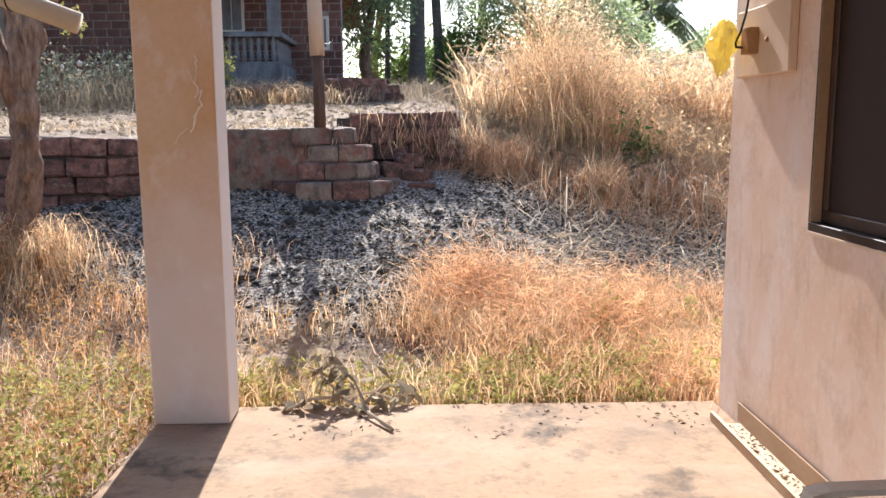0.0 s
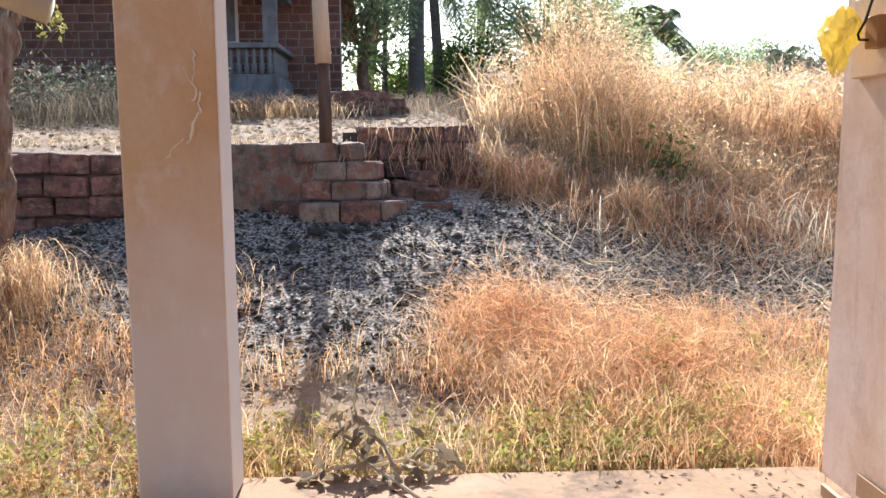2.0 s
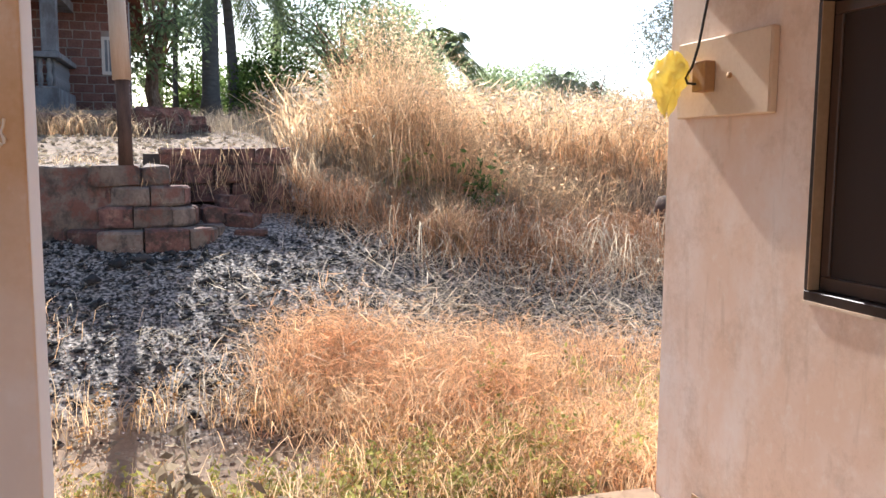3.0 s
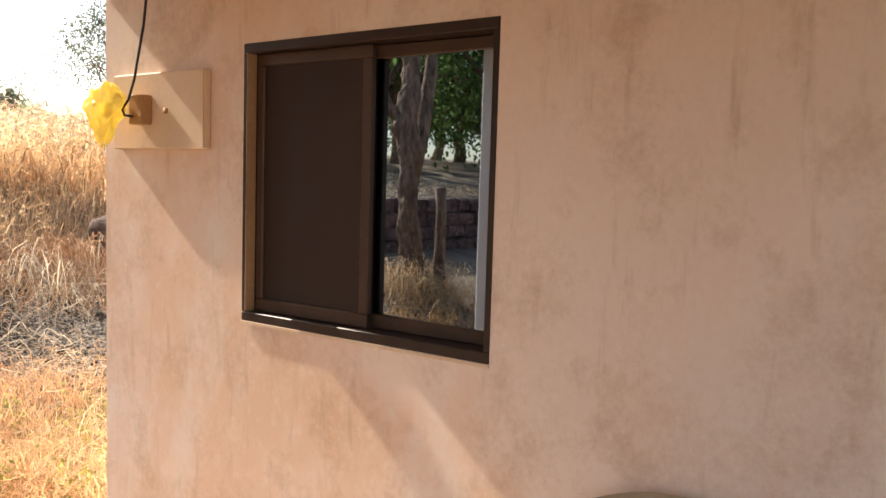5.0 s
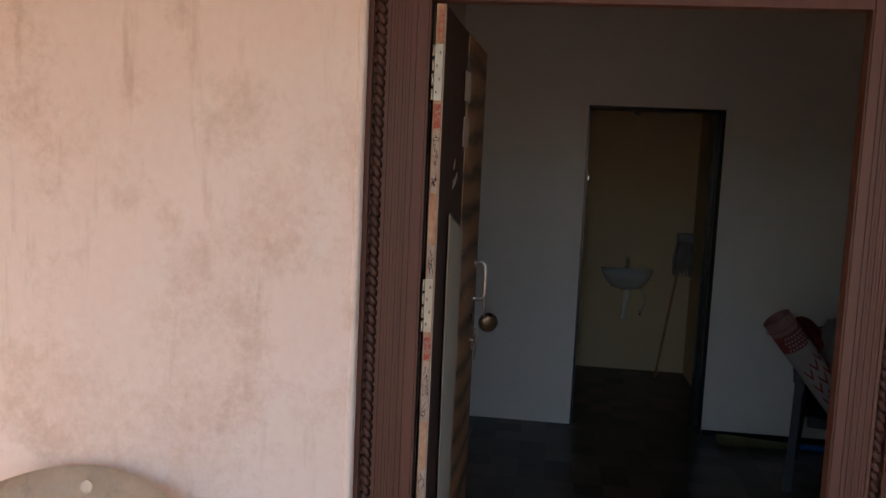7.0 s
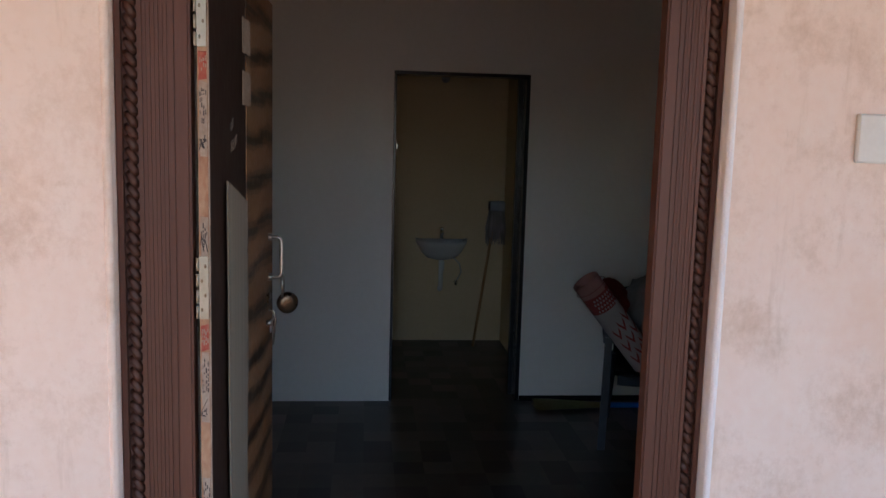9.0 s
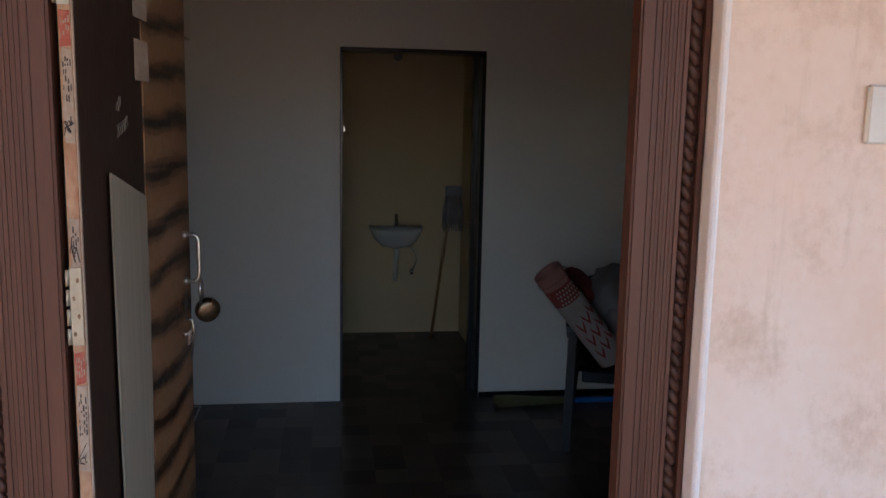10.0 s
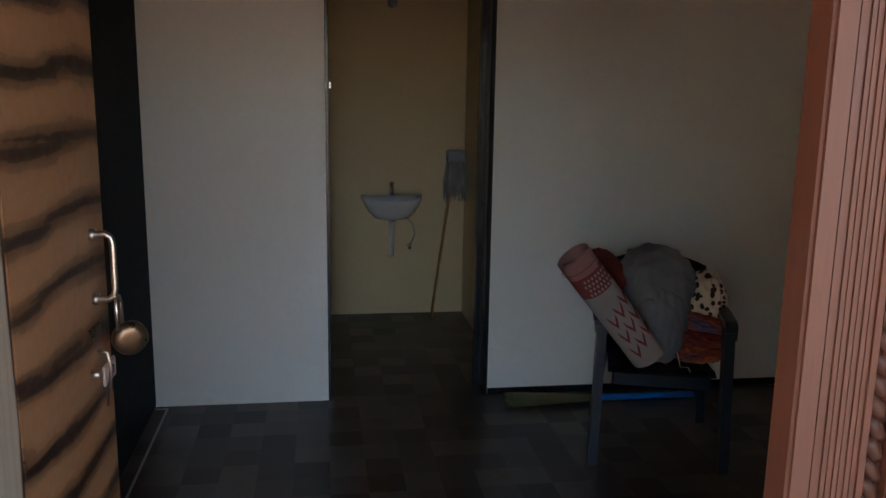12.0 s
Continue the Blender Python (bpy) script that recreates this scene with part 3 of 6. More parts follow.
gx = np.concatenate([-7 - 600 * np.linspace(1, 0, 24, endpoint=False) ** 2.5, np.arange(-7, 7, 0.11), 7 + 600 * np.linspace(0, 1, 24) ** 2.5])
gy = np.concatenate([2 - 600 * np.linspace(1, 0, 16, endpoint=False) ** 2.5, np.arange(2, 16, 0.11), 16 + 700 * np.linspace(0, 1, 40) ** 2.5])
GX, GY = np.meshgrid(gx, gy)
GZ = land_rough(GX, GY)
ni, nj = GX.shape
idx = np.arange(ni * nj).reshape(ni, nj)
ground = mesh_arrays("ground", np.stack([GX, GY, GZ], -1).reshape(-1, 3),
                     np.stack([idx[:-1, :-1], idx[:-1, 1:], idx[1:, 1:], idx[1:, :-1]], -1).reshape(-1, 4), M["soil"])
ground.data.polygons.foreach_set("use_smooth", [True] * len(ground.data.polygons))
tagged(ground, "dry red soil with a burnt black patch", "ground", kind="structure")

# ---- the house with its veranda ----
FL, WX, WT, CEIL = 0.035, 1.75, 0.23, 2.65
veranda = part("floor_veranda", boxes((-1.20, WX, -3.6, 5.03, -0.36, FL), bevel=0.012), M["cement"])
tagged(veranda, "worn tan cement veranda floor with dark stains", "floor", kind="structure")
DY0, DY1, DZ = 0.36, 1.645, 2.16          # main door opening
WY0, WY1, WZ0, WZ1 = 2.925, 4.06, 1.095, 2.14   # window opening
wall = part("wall_veranda", pierced_wall(WX, WX + WT, (-3.0, DY0, DY1, WY0, WY1, 4.975), (-0.36, 0.0, WZ0, WZ1, DZ, CEIL), ((DY0, DY1, 0.0, DZ), (WY0, WY1, WZ0, WZ1))), M["plaster"])
tagged(wall, "cream-pink painted plaster wall with mildew streaks", "wall", kind="structure")
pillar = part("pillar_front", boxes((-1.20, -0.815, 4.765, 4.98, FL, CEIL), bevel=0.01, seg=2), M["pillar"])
# The face towards +x takes the paler, lit colour.
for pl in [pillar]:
    pl.data.materials.append(M["pillar_lit_side"])
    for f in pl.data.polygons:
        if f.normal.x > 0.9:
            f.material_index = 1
tagged(pillar, "square cream plastered veranda pillar with a crack", "pillar", kind="structure")
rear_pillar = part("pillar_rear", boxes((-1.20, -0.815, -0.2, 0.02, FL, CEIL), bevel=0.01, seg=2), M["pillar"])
tagged(rear_pillar, "square cream plastered veranda pillar", "pillar", kind="structure")
roof = part("roof_slab", boxes((-1.65, 7.2, -3.8, 5.27, CEIL, CEIL + 0.13)), M["ceiling"])
tagged(roof, "flat concrete roof slab over veranda and rooms", "roof", kind="structure")

# rooms behind the veranda wall
RX, BX = 5.09, 6.70
part_floor = part("floor_room", boxes((WX + WT, 7.0, -2.8, 5.0, -0.36, -0.012)), M["grout"])
tagged(part_floor, "dark tiled room floor", "floor", kind="structure")
IY0, IY1, IZ = 0.145, 0.967, 2.03
inner = part("wall_inner", pierced_wall(RX, RX + 0.12, (-2.8, IY0, IY1, 4.75), (-0.012, IZ, CEIL), ((IY0, IY1, -0.012, IZ),)), M["room"])
tagged(inner, "off-white painted room wall with a doorway", "wall", kind="structure")
side = part("wall_side", boxes((WX + WT, 3.75, 1.765, 1.885, -0.012, CEIL), (3.75, RX, 1.765, 1.885, 2.04, CEIL)), M["room"])
tagged(side, "off-white partition wall with an open doorway", "wall", kind="structure")
# Near-black panel fills the doorway, keeping the side room beyond it dark.
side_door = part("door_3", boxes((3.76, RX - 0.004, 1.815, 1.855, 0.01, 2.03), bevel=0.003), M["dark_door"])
tagged(side_door, "near-black door panel filling the dark doorway in the partition wall", "door", kind="structure")
# Unseen end walls; the one at y -1.5 is added to bounce light inward.
for d in ((WX + WT, 7.0, 4.75, 4.975, -0.36, CEIL), (WX + WT, 7.0, -3.0, -2.8, -0.36, CEIL), (WX + WT, RX, -1.62, -1.5, -0.012, CEIL)):
    tagged(part("wall_end", boxes(d), M["room"]), "plain painted unseen end wall of the rooms", "wall", kind="structure")
for d in ((BX, BX + 0.2, -0.2, 2.0, -0.012, CEIL), (RX + 0.12, BX, -0.12, 0.007, -0.012, CEIL), (RX + 0.12, BX, 1.45, 1.6, -0.012, CEIL)):
    tagged(part("wall_bathroom", boxes(d), M["bath"]), "yellow-cream bathroom wall", "wall", kind="structure")

# ---- window in the veranda wall: two sashes in a brown frame ----
win = thing("window_1", pose(0, 0, 0), "brown aluminium sliding window with one mirrored pane", "window", kind="structure")
FX = WX - 0.004
fr = bmesh.new()
for d in ((FX, FX + 0.11, WY0, WY1, WZ0, WZ0 + 0.035), (FX, FX + 0.11, WY0, WY1, WZ1 - 0.035, WZ1),
          (FX, FX + 0.11, WY0, WY0 + 0.022, WZ0 + 0.035, WZ1 - 0.035), (FX, FX + 0.11, WY1 - 0.022, WY1, WZ0 + 0.035, WZ1 - 0.035)):
    box(fr, *d, bevel=0.003)
part("window_frame", fr, M["wood_dark"], win, "dark brown outer frame")


def sash(name, y0, y1, x0, mat, label):
    s = part(name, boxes((x0, x0 + 0.028, y0, y1, WZ0 + 0.036, WZ0 + 0.085), (x0, x0 + 0.028, y0, y1, WZ1 - 0.08, WZ1 - 0.036),
                         (x0, x0 + 0.028, y0, y0 + 0.04, WZ0 + 0.085, WZ1 - 0.08), (x0, x0 + 0.028, y1 - 0.04, y1, WZ0 + 0.085, WZ1 - 0.08), bevel=0.004), M["alu"], win)
    part("pane", boxes((x0 + 0.010, x0 + 0.016, y0 + 0.04, y1 - 0.04, WZ0 + 0.085, WZ1 - 0.08)), mat, s, label)
    return s


part("frame_edge", boxes((FX - 0.003, FX + 0.042, WY1 - 0.026, WY1 - 0.0225, WZ0 + 0.036, WZ1 - 0.036)), M["tan_metal"], win, "brown wooden frame cheek")
sash("sash", 3.46, WY1 - 0.027, FX + 0.043, M["mesh"], "dark brown insect screen")
slider = sash("sash", WY0 + 0.024, 3.52, FX + 0.074, M["mirror"], "mirror-coated glass pane")
glass = slider.children[0]
mid_y = (WY0 + 0.024 + 3.52) / 2
glass.matrix_local = Matrix.Translation((FX + 0.087, mid_y, 0)) @ Matrix.Rotation(radians(-1.3), 4, "Z") @ Matrix.Translation((-FX - 0.087, -mid_y, 0))
part("window_sill", boxes((FX - 0.004, FX + 0.0, WY0 - 0.002, WY1 + 0.002, WZ0 - 0.012, WZ0 - 0.001)), M["board"], win, "pale plaster sill edge")

# ---- main door: carved frame, leaf standing open ----
JX0, JX1 = 1.795, 1.838
door = thing("door_1", pose(0, 0, 0), "red-brown carved wooden front door standing open", "door", kind="structure")


def jamb_profile(bm, ya, yb, z0, z1, sign):
    """Upright of the door frame: flat inner band, flutes, rope channel at the outer edge. ya: clear side."""
    w = abs(yb - ya)
    def yy(f):
        return ya + sign * f * w
    bands = [(0.00, 0.035, 0.005), (0.035, 0.20, 0.0), (0.20, 0.22, 0.009), (0.22, 0.285, 0.002), (0.285, 0.31, 0.009), (0.64, 0.70, 0.001), (0.70, 0.92, 0.018), (0.92, 1.00, 0.002)]
    box(bm, JX0 + 0.0042, JX1 - 0.001, *sorted((yy(0.002), yy(0.695))), z0, z1)
    box(bm, JX0 + 0.016, JX1 - 0.001, *sorted((yy(0.695), yy(0.998))), z0, z1)
    bands += [(0.31 + 0.055 * k, 0.345 + 0.055 * k, 0.002 + 0.001 * (k % 2)) for k in range(6)] + [(0.345 + 0.055 * k, 0.365 + 0.055 * k, 0.006) for k in range(6)]
    for a, b, inset in bands:
        lo, hi = sorted((yy(a), yy(b)))
        box(bm, JX0 + inset, JX1, lo, hi, z0, z1)


def rope(bm, y, z0, z1, r=0.010):
    """A run of slanted rope beads."""
    z = z0
    while z < z1 - 0.03:
        tube(bm, [(JX0 + 0.019, y - r, z), (JX0 + 0.0135, y - 0.3 * r, z + 0.008), (JX0 + 0.0135, y + 0.3 * r, z + 0.018), (JX0 + 0.019, y + r, z + 0.026)], [0.0085, 0.0095, 0.0095, 0.0085], 8)
        z += 0.0245


CY0, CY1, CZ = 0.497, 1.490, 2.035
bm = bmesh.new(); jamb_profile(bm, CY1, 1.640, 0.0, 2.155, 1)
left_jamb = part("jamb", bm, M["wood_frame"], door)
bm = bmesh.new(); jamb_profile(bm, CY0, 0.365, 0.0, 2.155, -1)
right_jamb = part("jamb", bm, M["wood_frame"], door)
bm = bmesh.new(); rope(bm, CY1 + 0.1215, 0.02, 2.15)
part("rope_moulding", bm, M["wood_rope"], left_jamb, smooth=True)
bm = bmesh.new(); rope(bm, CY0 - 0.107, 0.02, 2.15)
part("rope_moulding", bm, M["wood_rope"], right_jamb, smooth=True)
part("lintel", boxes((JX0, JX1, CY0, CY1, CZ, CZ + 0.05), (JX0 + 0.012, JX1, CY0, CY1, CZ + 0.05, CZ + 0.08), (JX0 + 0.004, JX1, CY0, CY1, CZ + 0.08, 2.155)), M["wood_frame"], door)
part("threshold", boxes((WX - 0.004, WX + WT, CY0, CY1, 0.001, 0.028), bevel=0.004), M["granite"], door)

for yr, side_y in ((DY0, 1), (DY1, -1)):
    lining = bmesh.new()
    box(lining, WX + 0.002, JX0 - 0.001, *sorted((yr - side_y * 0.004, yr + side_y * 0.0045)), 0.03, DZ - 0.002)
    tube(lining, [(WX + 0.004, yr - side_y * 0.001, 0.03), (WX + 0.004, yr - side_y * 0.001, DZ)], 0.009, 10)
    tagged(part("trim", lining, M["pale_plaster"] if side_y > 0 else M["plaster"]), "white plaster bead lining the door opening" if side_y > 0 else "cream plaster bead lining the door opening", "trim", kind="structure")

LEAF = pose(1.806, 1.478, 0.0, 0, 0, -1.6)
leaf = part("door_leaf", boxes((0.0, 0.935, -0.021, 0.0, 0.035, 2.03), bevel=0.002), M["wood_dark"], door, "dark brown leaf")
leaf.matrix_local = LEAF
part("veneer", boxes((0.45, 0.932, -0.0415, -0.0385, 0.037, 2.028)), M["veneer"], leaf, "swirling walnut veneer")
edge = part("edge_strip", boxes((-0.003, -0.0005, -0.037, -0.001, 0.037, 2.028)), M["door_edge"], leaf, "bare scuffed wood edge")
rn = random.Random(4)
part("lipping", boxes((-0.0035, 0.004, -0.0425, -0.0385, 0.037, 2.028)), M["paper"], leaf, "pale lipping strip")


def torn_strip(z0, z1, x, mat, label, name="newspaper"):
    """Strip with ragged ends and one ragged side, glued on the door's edge."""
    bm = bmesh.new()
    n = max(4, int((z1 - z0) / 0.012))
    rows = []
    for i in range(n + 1):
        z = z0 + (z1 - z0) * i / n
        a, b = -0.0365 + rn.uniform(0, 0.002), -0.0035 - rn.uniform(0, 0.006)
        rows.append([bm.verts.new((x + q, y, z + rn.uniform(-0.004, 0.004))) for q, y in ((0, a), (0, b), (-0.0012, b), (-0.0012, a))])
    for p, q in zip(rows, rows[1:]):
        for i in range(4):
            bm.faces.new((p[i], p[(i + 1) % 4], q[(i + 1) % 4], q[i]))
    bm.faces.new(rows[0])
    bm.faces.new(rows[-1][::-1])
    bmesh.ops.recalc_face_normals(bm, faces=bm.faces)
    return part(name, bm, mat, leaf, label)


def print_lines(z0, z1, mat):
    """Columns of unreadable small print as short bars."""
    bm = bmesh.new()
    for y0, y1 in ((-0.034, -0.029), (-0.027, -0.022), (-0.020, -0.015), (-0.013, -0.009)):
        z = z0 + rn.uniform(0, 0.01)
        while z < z1 - 0.006:
            h = rn.uniform(0.003, 0.012)
            if rn.random() < 0.62:
                box(bm, -0.0056, -0.0050, y0 + rn.uniform(0, 0.001), y1 - rn.uniform(0, 0.0015), z, min(z + h, z1))
            z += h + rn.uniform(0.002, 0.006)
    part("print", bm, mat, leaf)


def scrawl(z0):
    """Bold dark lettering that cannot be read: a knot of thick strokes."""
    bm = bmesh.new()
    for k in range(5):
        y, z = rn.uniform(-0.032, -0.014), z0 + rn.uniform(0, 0.022)
        tube(bm, [(-0.0053, y + rn.uniform(-0.004, 0.008) * q, z + rn.uniform(-0.005, 0.009) * q) for q in range(4)], rn.uniform(0.0009, 0.0017), 5)
    part("print", bm, M["ink"], leaf)


for top in (1.795, 1.225, 0.78):
    torn_strip(top - 0.058, top - 0.004, -0.0034, M["red_ink"], "red printed paper strip")
    print_lines(top - 0.050, top - 0.012, M["paper"])
    torn_strip(top - 0.215, top - 0.064, -0.0032, M["paper"], "torn newspaper strip")
    print_lines(top - 0.155, top - 0.075, M["ink"])
    scrawl(top - 0.205)
    torn_strip(top - 0.425, top - 0.345, -0.0032, M["paper"], "torn newspaper strip")
    print_lines(top - 0.40, top - 0.35, M["ink"])
for z0, z1 in ((1.95, 2.02), (1.935, 1.99)):
    print_lines(z0, z1, M["red_ink"])
scrawl(1.385)
scrawl(0.335)

for hz in (0.42, 1.235, 1.80):
    hg = part("hinge", boxes((-0.007, -0.0052, -0.037, -0.001, hz, hz + 0.135), bevel=0.0008), M["hinge"], leaf, "dull steel butt hinge")
    kn = bmesh.new()
    for k in range(4):
        tube(kn, [(-0.007, 0.0045, hz + 0.034 * k + 0.002), (-0.007, 0.0045, hz + 0.034 * k + 0.029)], 0.0062, 8)
    part("knuckle", kn, M["hinge"], hg, smooth=True)
    for k in range(4):
        part("screw", tube(bmesh.new(), [(-0.0072, -0.012 - 0.013 * (k % 2), hz + 0.02 + 0.031 * k), (-0.0082, -0.012 - 0.013 * (k % 2), hz + 0.02 + 0.031 * k)], 0.0045, 8), M["bronze"], hg)
# pale laminate sheet hanging on the leaf, two paper stickers, a chalk scribble
lam = bmesh.new()
prof = [(0.185, 1.520), (0.445, 1.455), (0.452, 1.1), (0.430, 0.75), (0.470, 0.4), (0.500, 0.06), (0.235, 0.06), (0.215, 0.5), (0.195, 1.0)]
f = lam.faces.new([lam.verts.new((x - 0.035, -0.046, zz)) for x, zz in prof])
ex = bmesh.ops.extrude_face_region(lam, geom=[f])
for v in ex["geom"]:
    if isinstance(v, bmesh.types.BMVert):
        v.co.y -= 0.004
part("laminate_sheet", lam, M["laminate"], leaf, "pale ribbed laminate offcut")
for zz in (1.83, 1.70):
    part("sticker", boxes((0.38, 0.50, -0.0436, -0.0424, zz, zz + 0.085)), M["paper"], leaf, "blank paper sticker")
sc = bmesh.new()
rs = random.Random(8)
for row, count in ((1.632, 4), (1.580, 9)):
    for k in range(count):
        a, zz = 0.245 + 0.0095 * k, row + 0.003 * k
        tube(sc, [(a + rs.uniform(-0.005, 0.005), -0.0392, zz + 0.007 * q + rs.uniform(-0.004, 0.004)) for q in range(4)], 0.0006, 4)
tube(sc, [(0.240, -0.0392, 1.606), (0.285, -0.0392, 1.614), (0.325, -0.0392, 1.624)], 0.0008, 4)
part("chalk_scribble", sc, M["chalk"], leaf)
# pull handle near the free edge, with hasp, padlock, bolt plate and staple
hd = bmesh.new()
HT, HB = 1.311, 1.186
tube(hd, [(0.842, -0.041, HT), (0.842, -0.070, HT + 0.002), (0.842, -0.079, HT - 0.005), (0.842, -0.082, HT - 0.017), (0.842, -0.082, HB + 0.018), (0.842, -0.079, HB + 0.006), (0.842, -0.070, HB - 0.001), (0.842, -0.041, HB)], 0.0064, 10)
for zz in (HT, HB):
    tube(hd, [(0.842, -0.0405, zz), (0.842, -0.052, zz)], 0.012, 12)
handle = part("pull_handle", hd, M["steel"], leaf, "worn steel pull handle", smooth=True)
sh = tube(bmesh.new(), [(0.832, -0.086, 1.122), (0.830, -0.085, 1.168), (0.836, -0.084, 1.186), (0.846, -0.083, 1.192), (0.857, -0.084, 1.186), (0.862, -0.085, 1.168), (0.862, -0.086, 1.122)], 0.0042, 8)
part("shackle", sh, M["steel"], handle, smooth=True)
lk = bmesh.new()
lathe(lk, [(0.018, -0.016), (0.030, -0.013), (0.0345, -0.006), (0.0345, 0.006), (0.030, 0.013), (0.018, 0.016)], 28)
bmesh.ops.rotate(lk, verts=lk.verts, matrix=Euler((0, radians(84), radians(28))).to_matrix())
bmesh.ops.translate(lk, verts=lk.verts, vec=(0.866, -0.098, 1.100))
part("padlock", lk, M["bronze"], handle, "round dark steel padlock", smooth=True)
part("hasp", boxes((0.785, 0.850, -0.050, -0.0425, 1.112, 1.140), bevel=0.003), M["bronze"], leaf, "dark steel hasp")
part("staple", tube(bmesh.new(), [(0.840, -0.043, 1.082), (0.840, -0.060, 1.078), (0.846, -0.064, 1.045), (0.842, -0.056, 0.968)], 0.0032, 7), M["steel"], leaf, smooth=True)
part("bolt_plate", boxes((0.858, 0.936, -0.049, -0.0425, 1.000, 1.043), bevel=0.003), M["bolt"], leaf, "pinkish painted bolt plate")
part("bolt_hole", tube(bmesh.new(), [(0.908, -0.0491, 1.022), (0.908, -0.0505, 1.022)], 0.010, 12), M["bronze"], leaf)
part("knob", tube(bmesh.new(), [(0.795, -0.042, 1.050), (0.795, -0.058, 1.050)], 0.008, 10), M["steel"], leaf, smooth=True)

# the leaf is 21 mm thick: what lies on its edge narrows, what is fixed to its face follows it
for piece in leaf.children:
    if piece.name.split(".")[0] in ("edge_strip", "newspaper", "print", "hinge", "lipping"):
        piece.matrix_local = Matrix.Diagonal((1, 0.55, 1, 1))
    else:
        piece.matrix_local = Matrix.Translation((0, 0.017, 0))

# ---- granite lining of the bathroom doorway ----
gr = thing("door_2", pose(0, 0, 0), "black granite lining of the bathroom doorway", "door frame", kind="structure")
part("jamb", boxes((RX - 0.004, RX + 0.135, IY0 - 0.001, IY0 + 0.022, 0.0, IZ - 0.02), bevel=0.003), M["granite"], gr)
part("jamb", boxes((RX - 0.002, RX + 0.135, IY1 - 0.016, IY1 + 0.001, 0.0, IZ - 0.02), bevel=0.003), M["granite"], gr)
part("lintel", boxes((RX - 0.004, RX + 0.135, IY0 - 0.001, IY1 + 0.001, IZ - 0.02, IZ + 0.001), bevel=0.003), M["granite"], gr)
part("stop", boxes((RX + 0.135, RX + 0.185, IY0 - 0.03, IY0 + 0.045, 0.0, IZ)), M["granite"], gr)
part("latch", boxes((RX + 0.04, RX + 0.10, IY1 - 0.030, IY1 - 0.016, 1.565, 1.60), bevel=0.003), M["steel"], gr, "small steel latch")
part_skirt = part("baseboard", boxes((RX - 0.010, RX - 0.001, -2.8, IY0 - 0.002, -0.004, 0.035), bevel=0.002), M["granite"])
tagged(part_skirt, "thin dark skirting along the room wall", "baseboard", kind="structure")
jn = part("trim", boxes((3.9, 5.06, 1.752, 1.762, -0.003, 0.003), (5.05, 5.06, 1.762, 1.815, -0.003, 0.003)), M["white_line"])
tagged(jn, "white cement joint in the dark floor", "trim", kind="structure")

# ---- meter board with bulb holder, cable and yellow bag ----
bd = part("meter_board", boxes((1.715, WX, 4.25, 4.862, 1.745, 2.058), bevel=0.006), M["board"])
tagged(bd, "cream painted wooden meter board on the veranda wall", "board")
part("edge_batten", boxes((1.711, 1.7145, 4.253, 4.268, 1.75, 2.053)), M["board"], bd)
part("screw_boss", tube(bmesh.new(), [(1.7145, 4.49, 1.90), (1.706, 4.49, 1.90)], 0.012, 10), M["raw_wood"], bd, smooth=True)
hold = part("wooden_block", boxes((1.665, 1.7145, 4.585, 4.675, 1.845, 1.965), bevel=0.004), M["raw_wood"])
tagged(hold, "raw wooden switch block on the meter board", "block")
cb = bmesh.new()
tube(cb, [(1.70, 4.60, CEIL), (1.69, 4.575, 2.45), (1.685, 4.60, 2.25), (1.672, 4.645, 2.03), (1.655, 4.66, 1.945), (1.645, 4.69, 1.905), (1.640, 4.665, 1.880), (1.655, 4.63, 1.875)], 0.0055, 8)
tagged(part("cable", cb, M["cable"], smooth=True), "black cable hanging down to a wooden block", "cable")
bag = bmesh.new()
rings = []
for i in range(33):
    u = i / 32
    z = 0.085 - 0.245 * u
    width = float(np.interp(u, [0, 0.10, 0.32, 0.55, 0.75, 0.92, 1.0], [0.018, 0.060, 0.094, 0.078, 0.052, 0.034, 0.010]))
    ring = []
    for k in range(48):
        a = 2 * math.pi * k / 48
        q = Vector((math.cos(a), math.sin(a), z * 9))
        fold = 0.17 * math.sin(5 * a + 9 * u) + 0.12 * math.sin(9 * a - 14 * u + 1) + 0.34 * noise.noise(q * 2.3) + 0.18 * noise.noise(q * 6)
        r = width * (1 + fold * min(1, 3 * u))
        ring.append(bag.verts.new((0.70 * r * math.cos(a) - 0.01 * u, r * math.sin(a) + 0.030 * (u - 0.4) - 0.045 * max(0, u - 0.6), z + 0.02 * noise.noise(q * 3) + 0.018 * math.sin(3 * a) * u)))
    rings.append(ring)
for p, q in zip(rings, rings[1:]):
    for k in range(48):
        bag.faces.new((p[k], p[(k + 1) % 48], q[(k + 1) % 48], q[k]))
bag.faces.new(rings[0][::-1])
bmesh.ops.translate(bag, verts=bag.verts, vec=(1.605, 4.745, 1.925))
tagged(part("plastic_bag", bag, M["yellow_bag"], smooth=True), "crumpled yellow polythene bag tied on the block", "plastic bag")
sw = part("switch_plate", boxes((WX - 0.014, WX, -0.02, 0.085, 1.60, 1.705), bevel=0.004), M["white_plastic"])
tagged(sw, "cream plastic switch plate on the veranda wall", "switch")

# ---- crack in the pillar ----
ck = bmesh.new()
rn = random.Random(2)


def crack_run(x, z, z_end, drift, r):
    pts = []
    while z > z_end:
        pts.append((x, 4.7648, z)); z -= rn.uniform(0.010, 0.024); x += rn.uniform(-0.016, 0.014) + drift
    tube(ck, pts, [rn.uniform(0.25, 0.75) * r for _ in pts], 5)


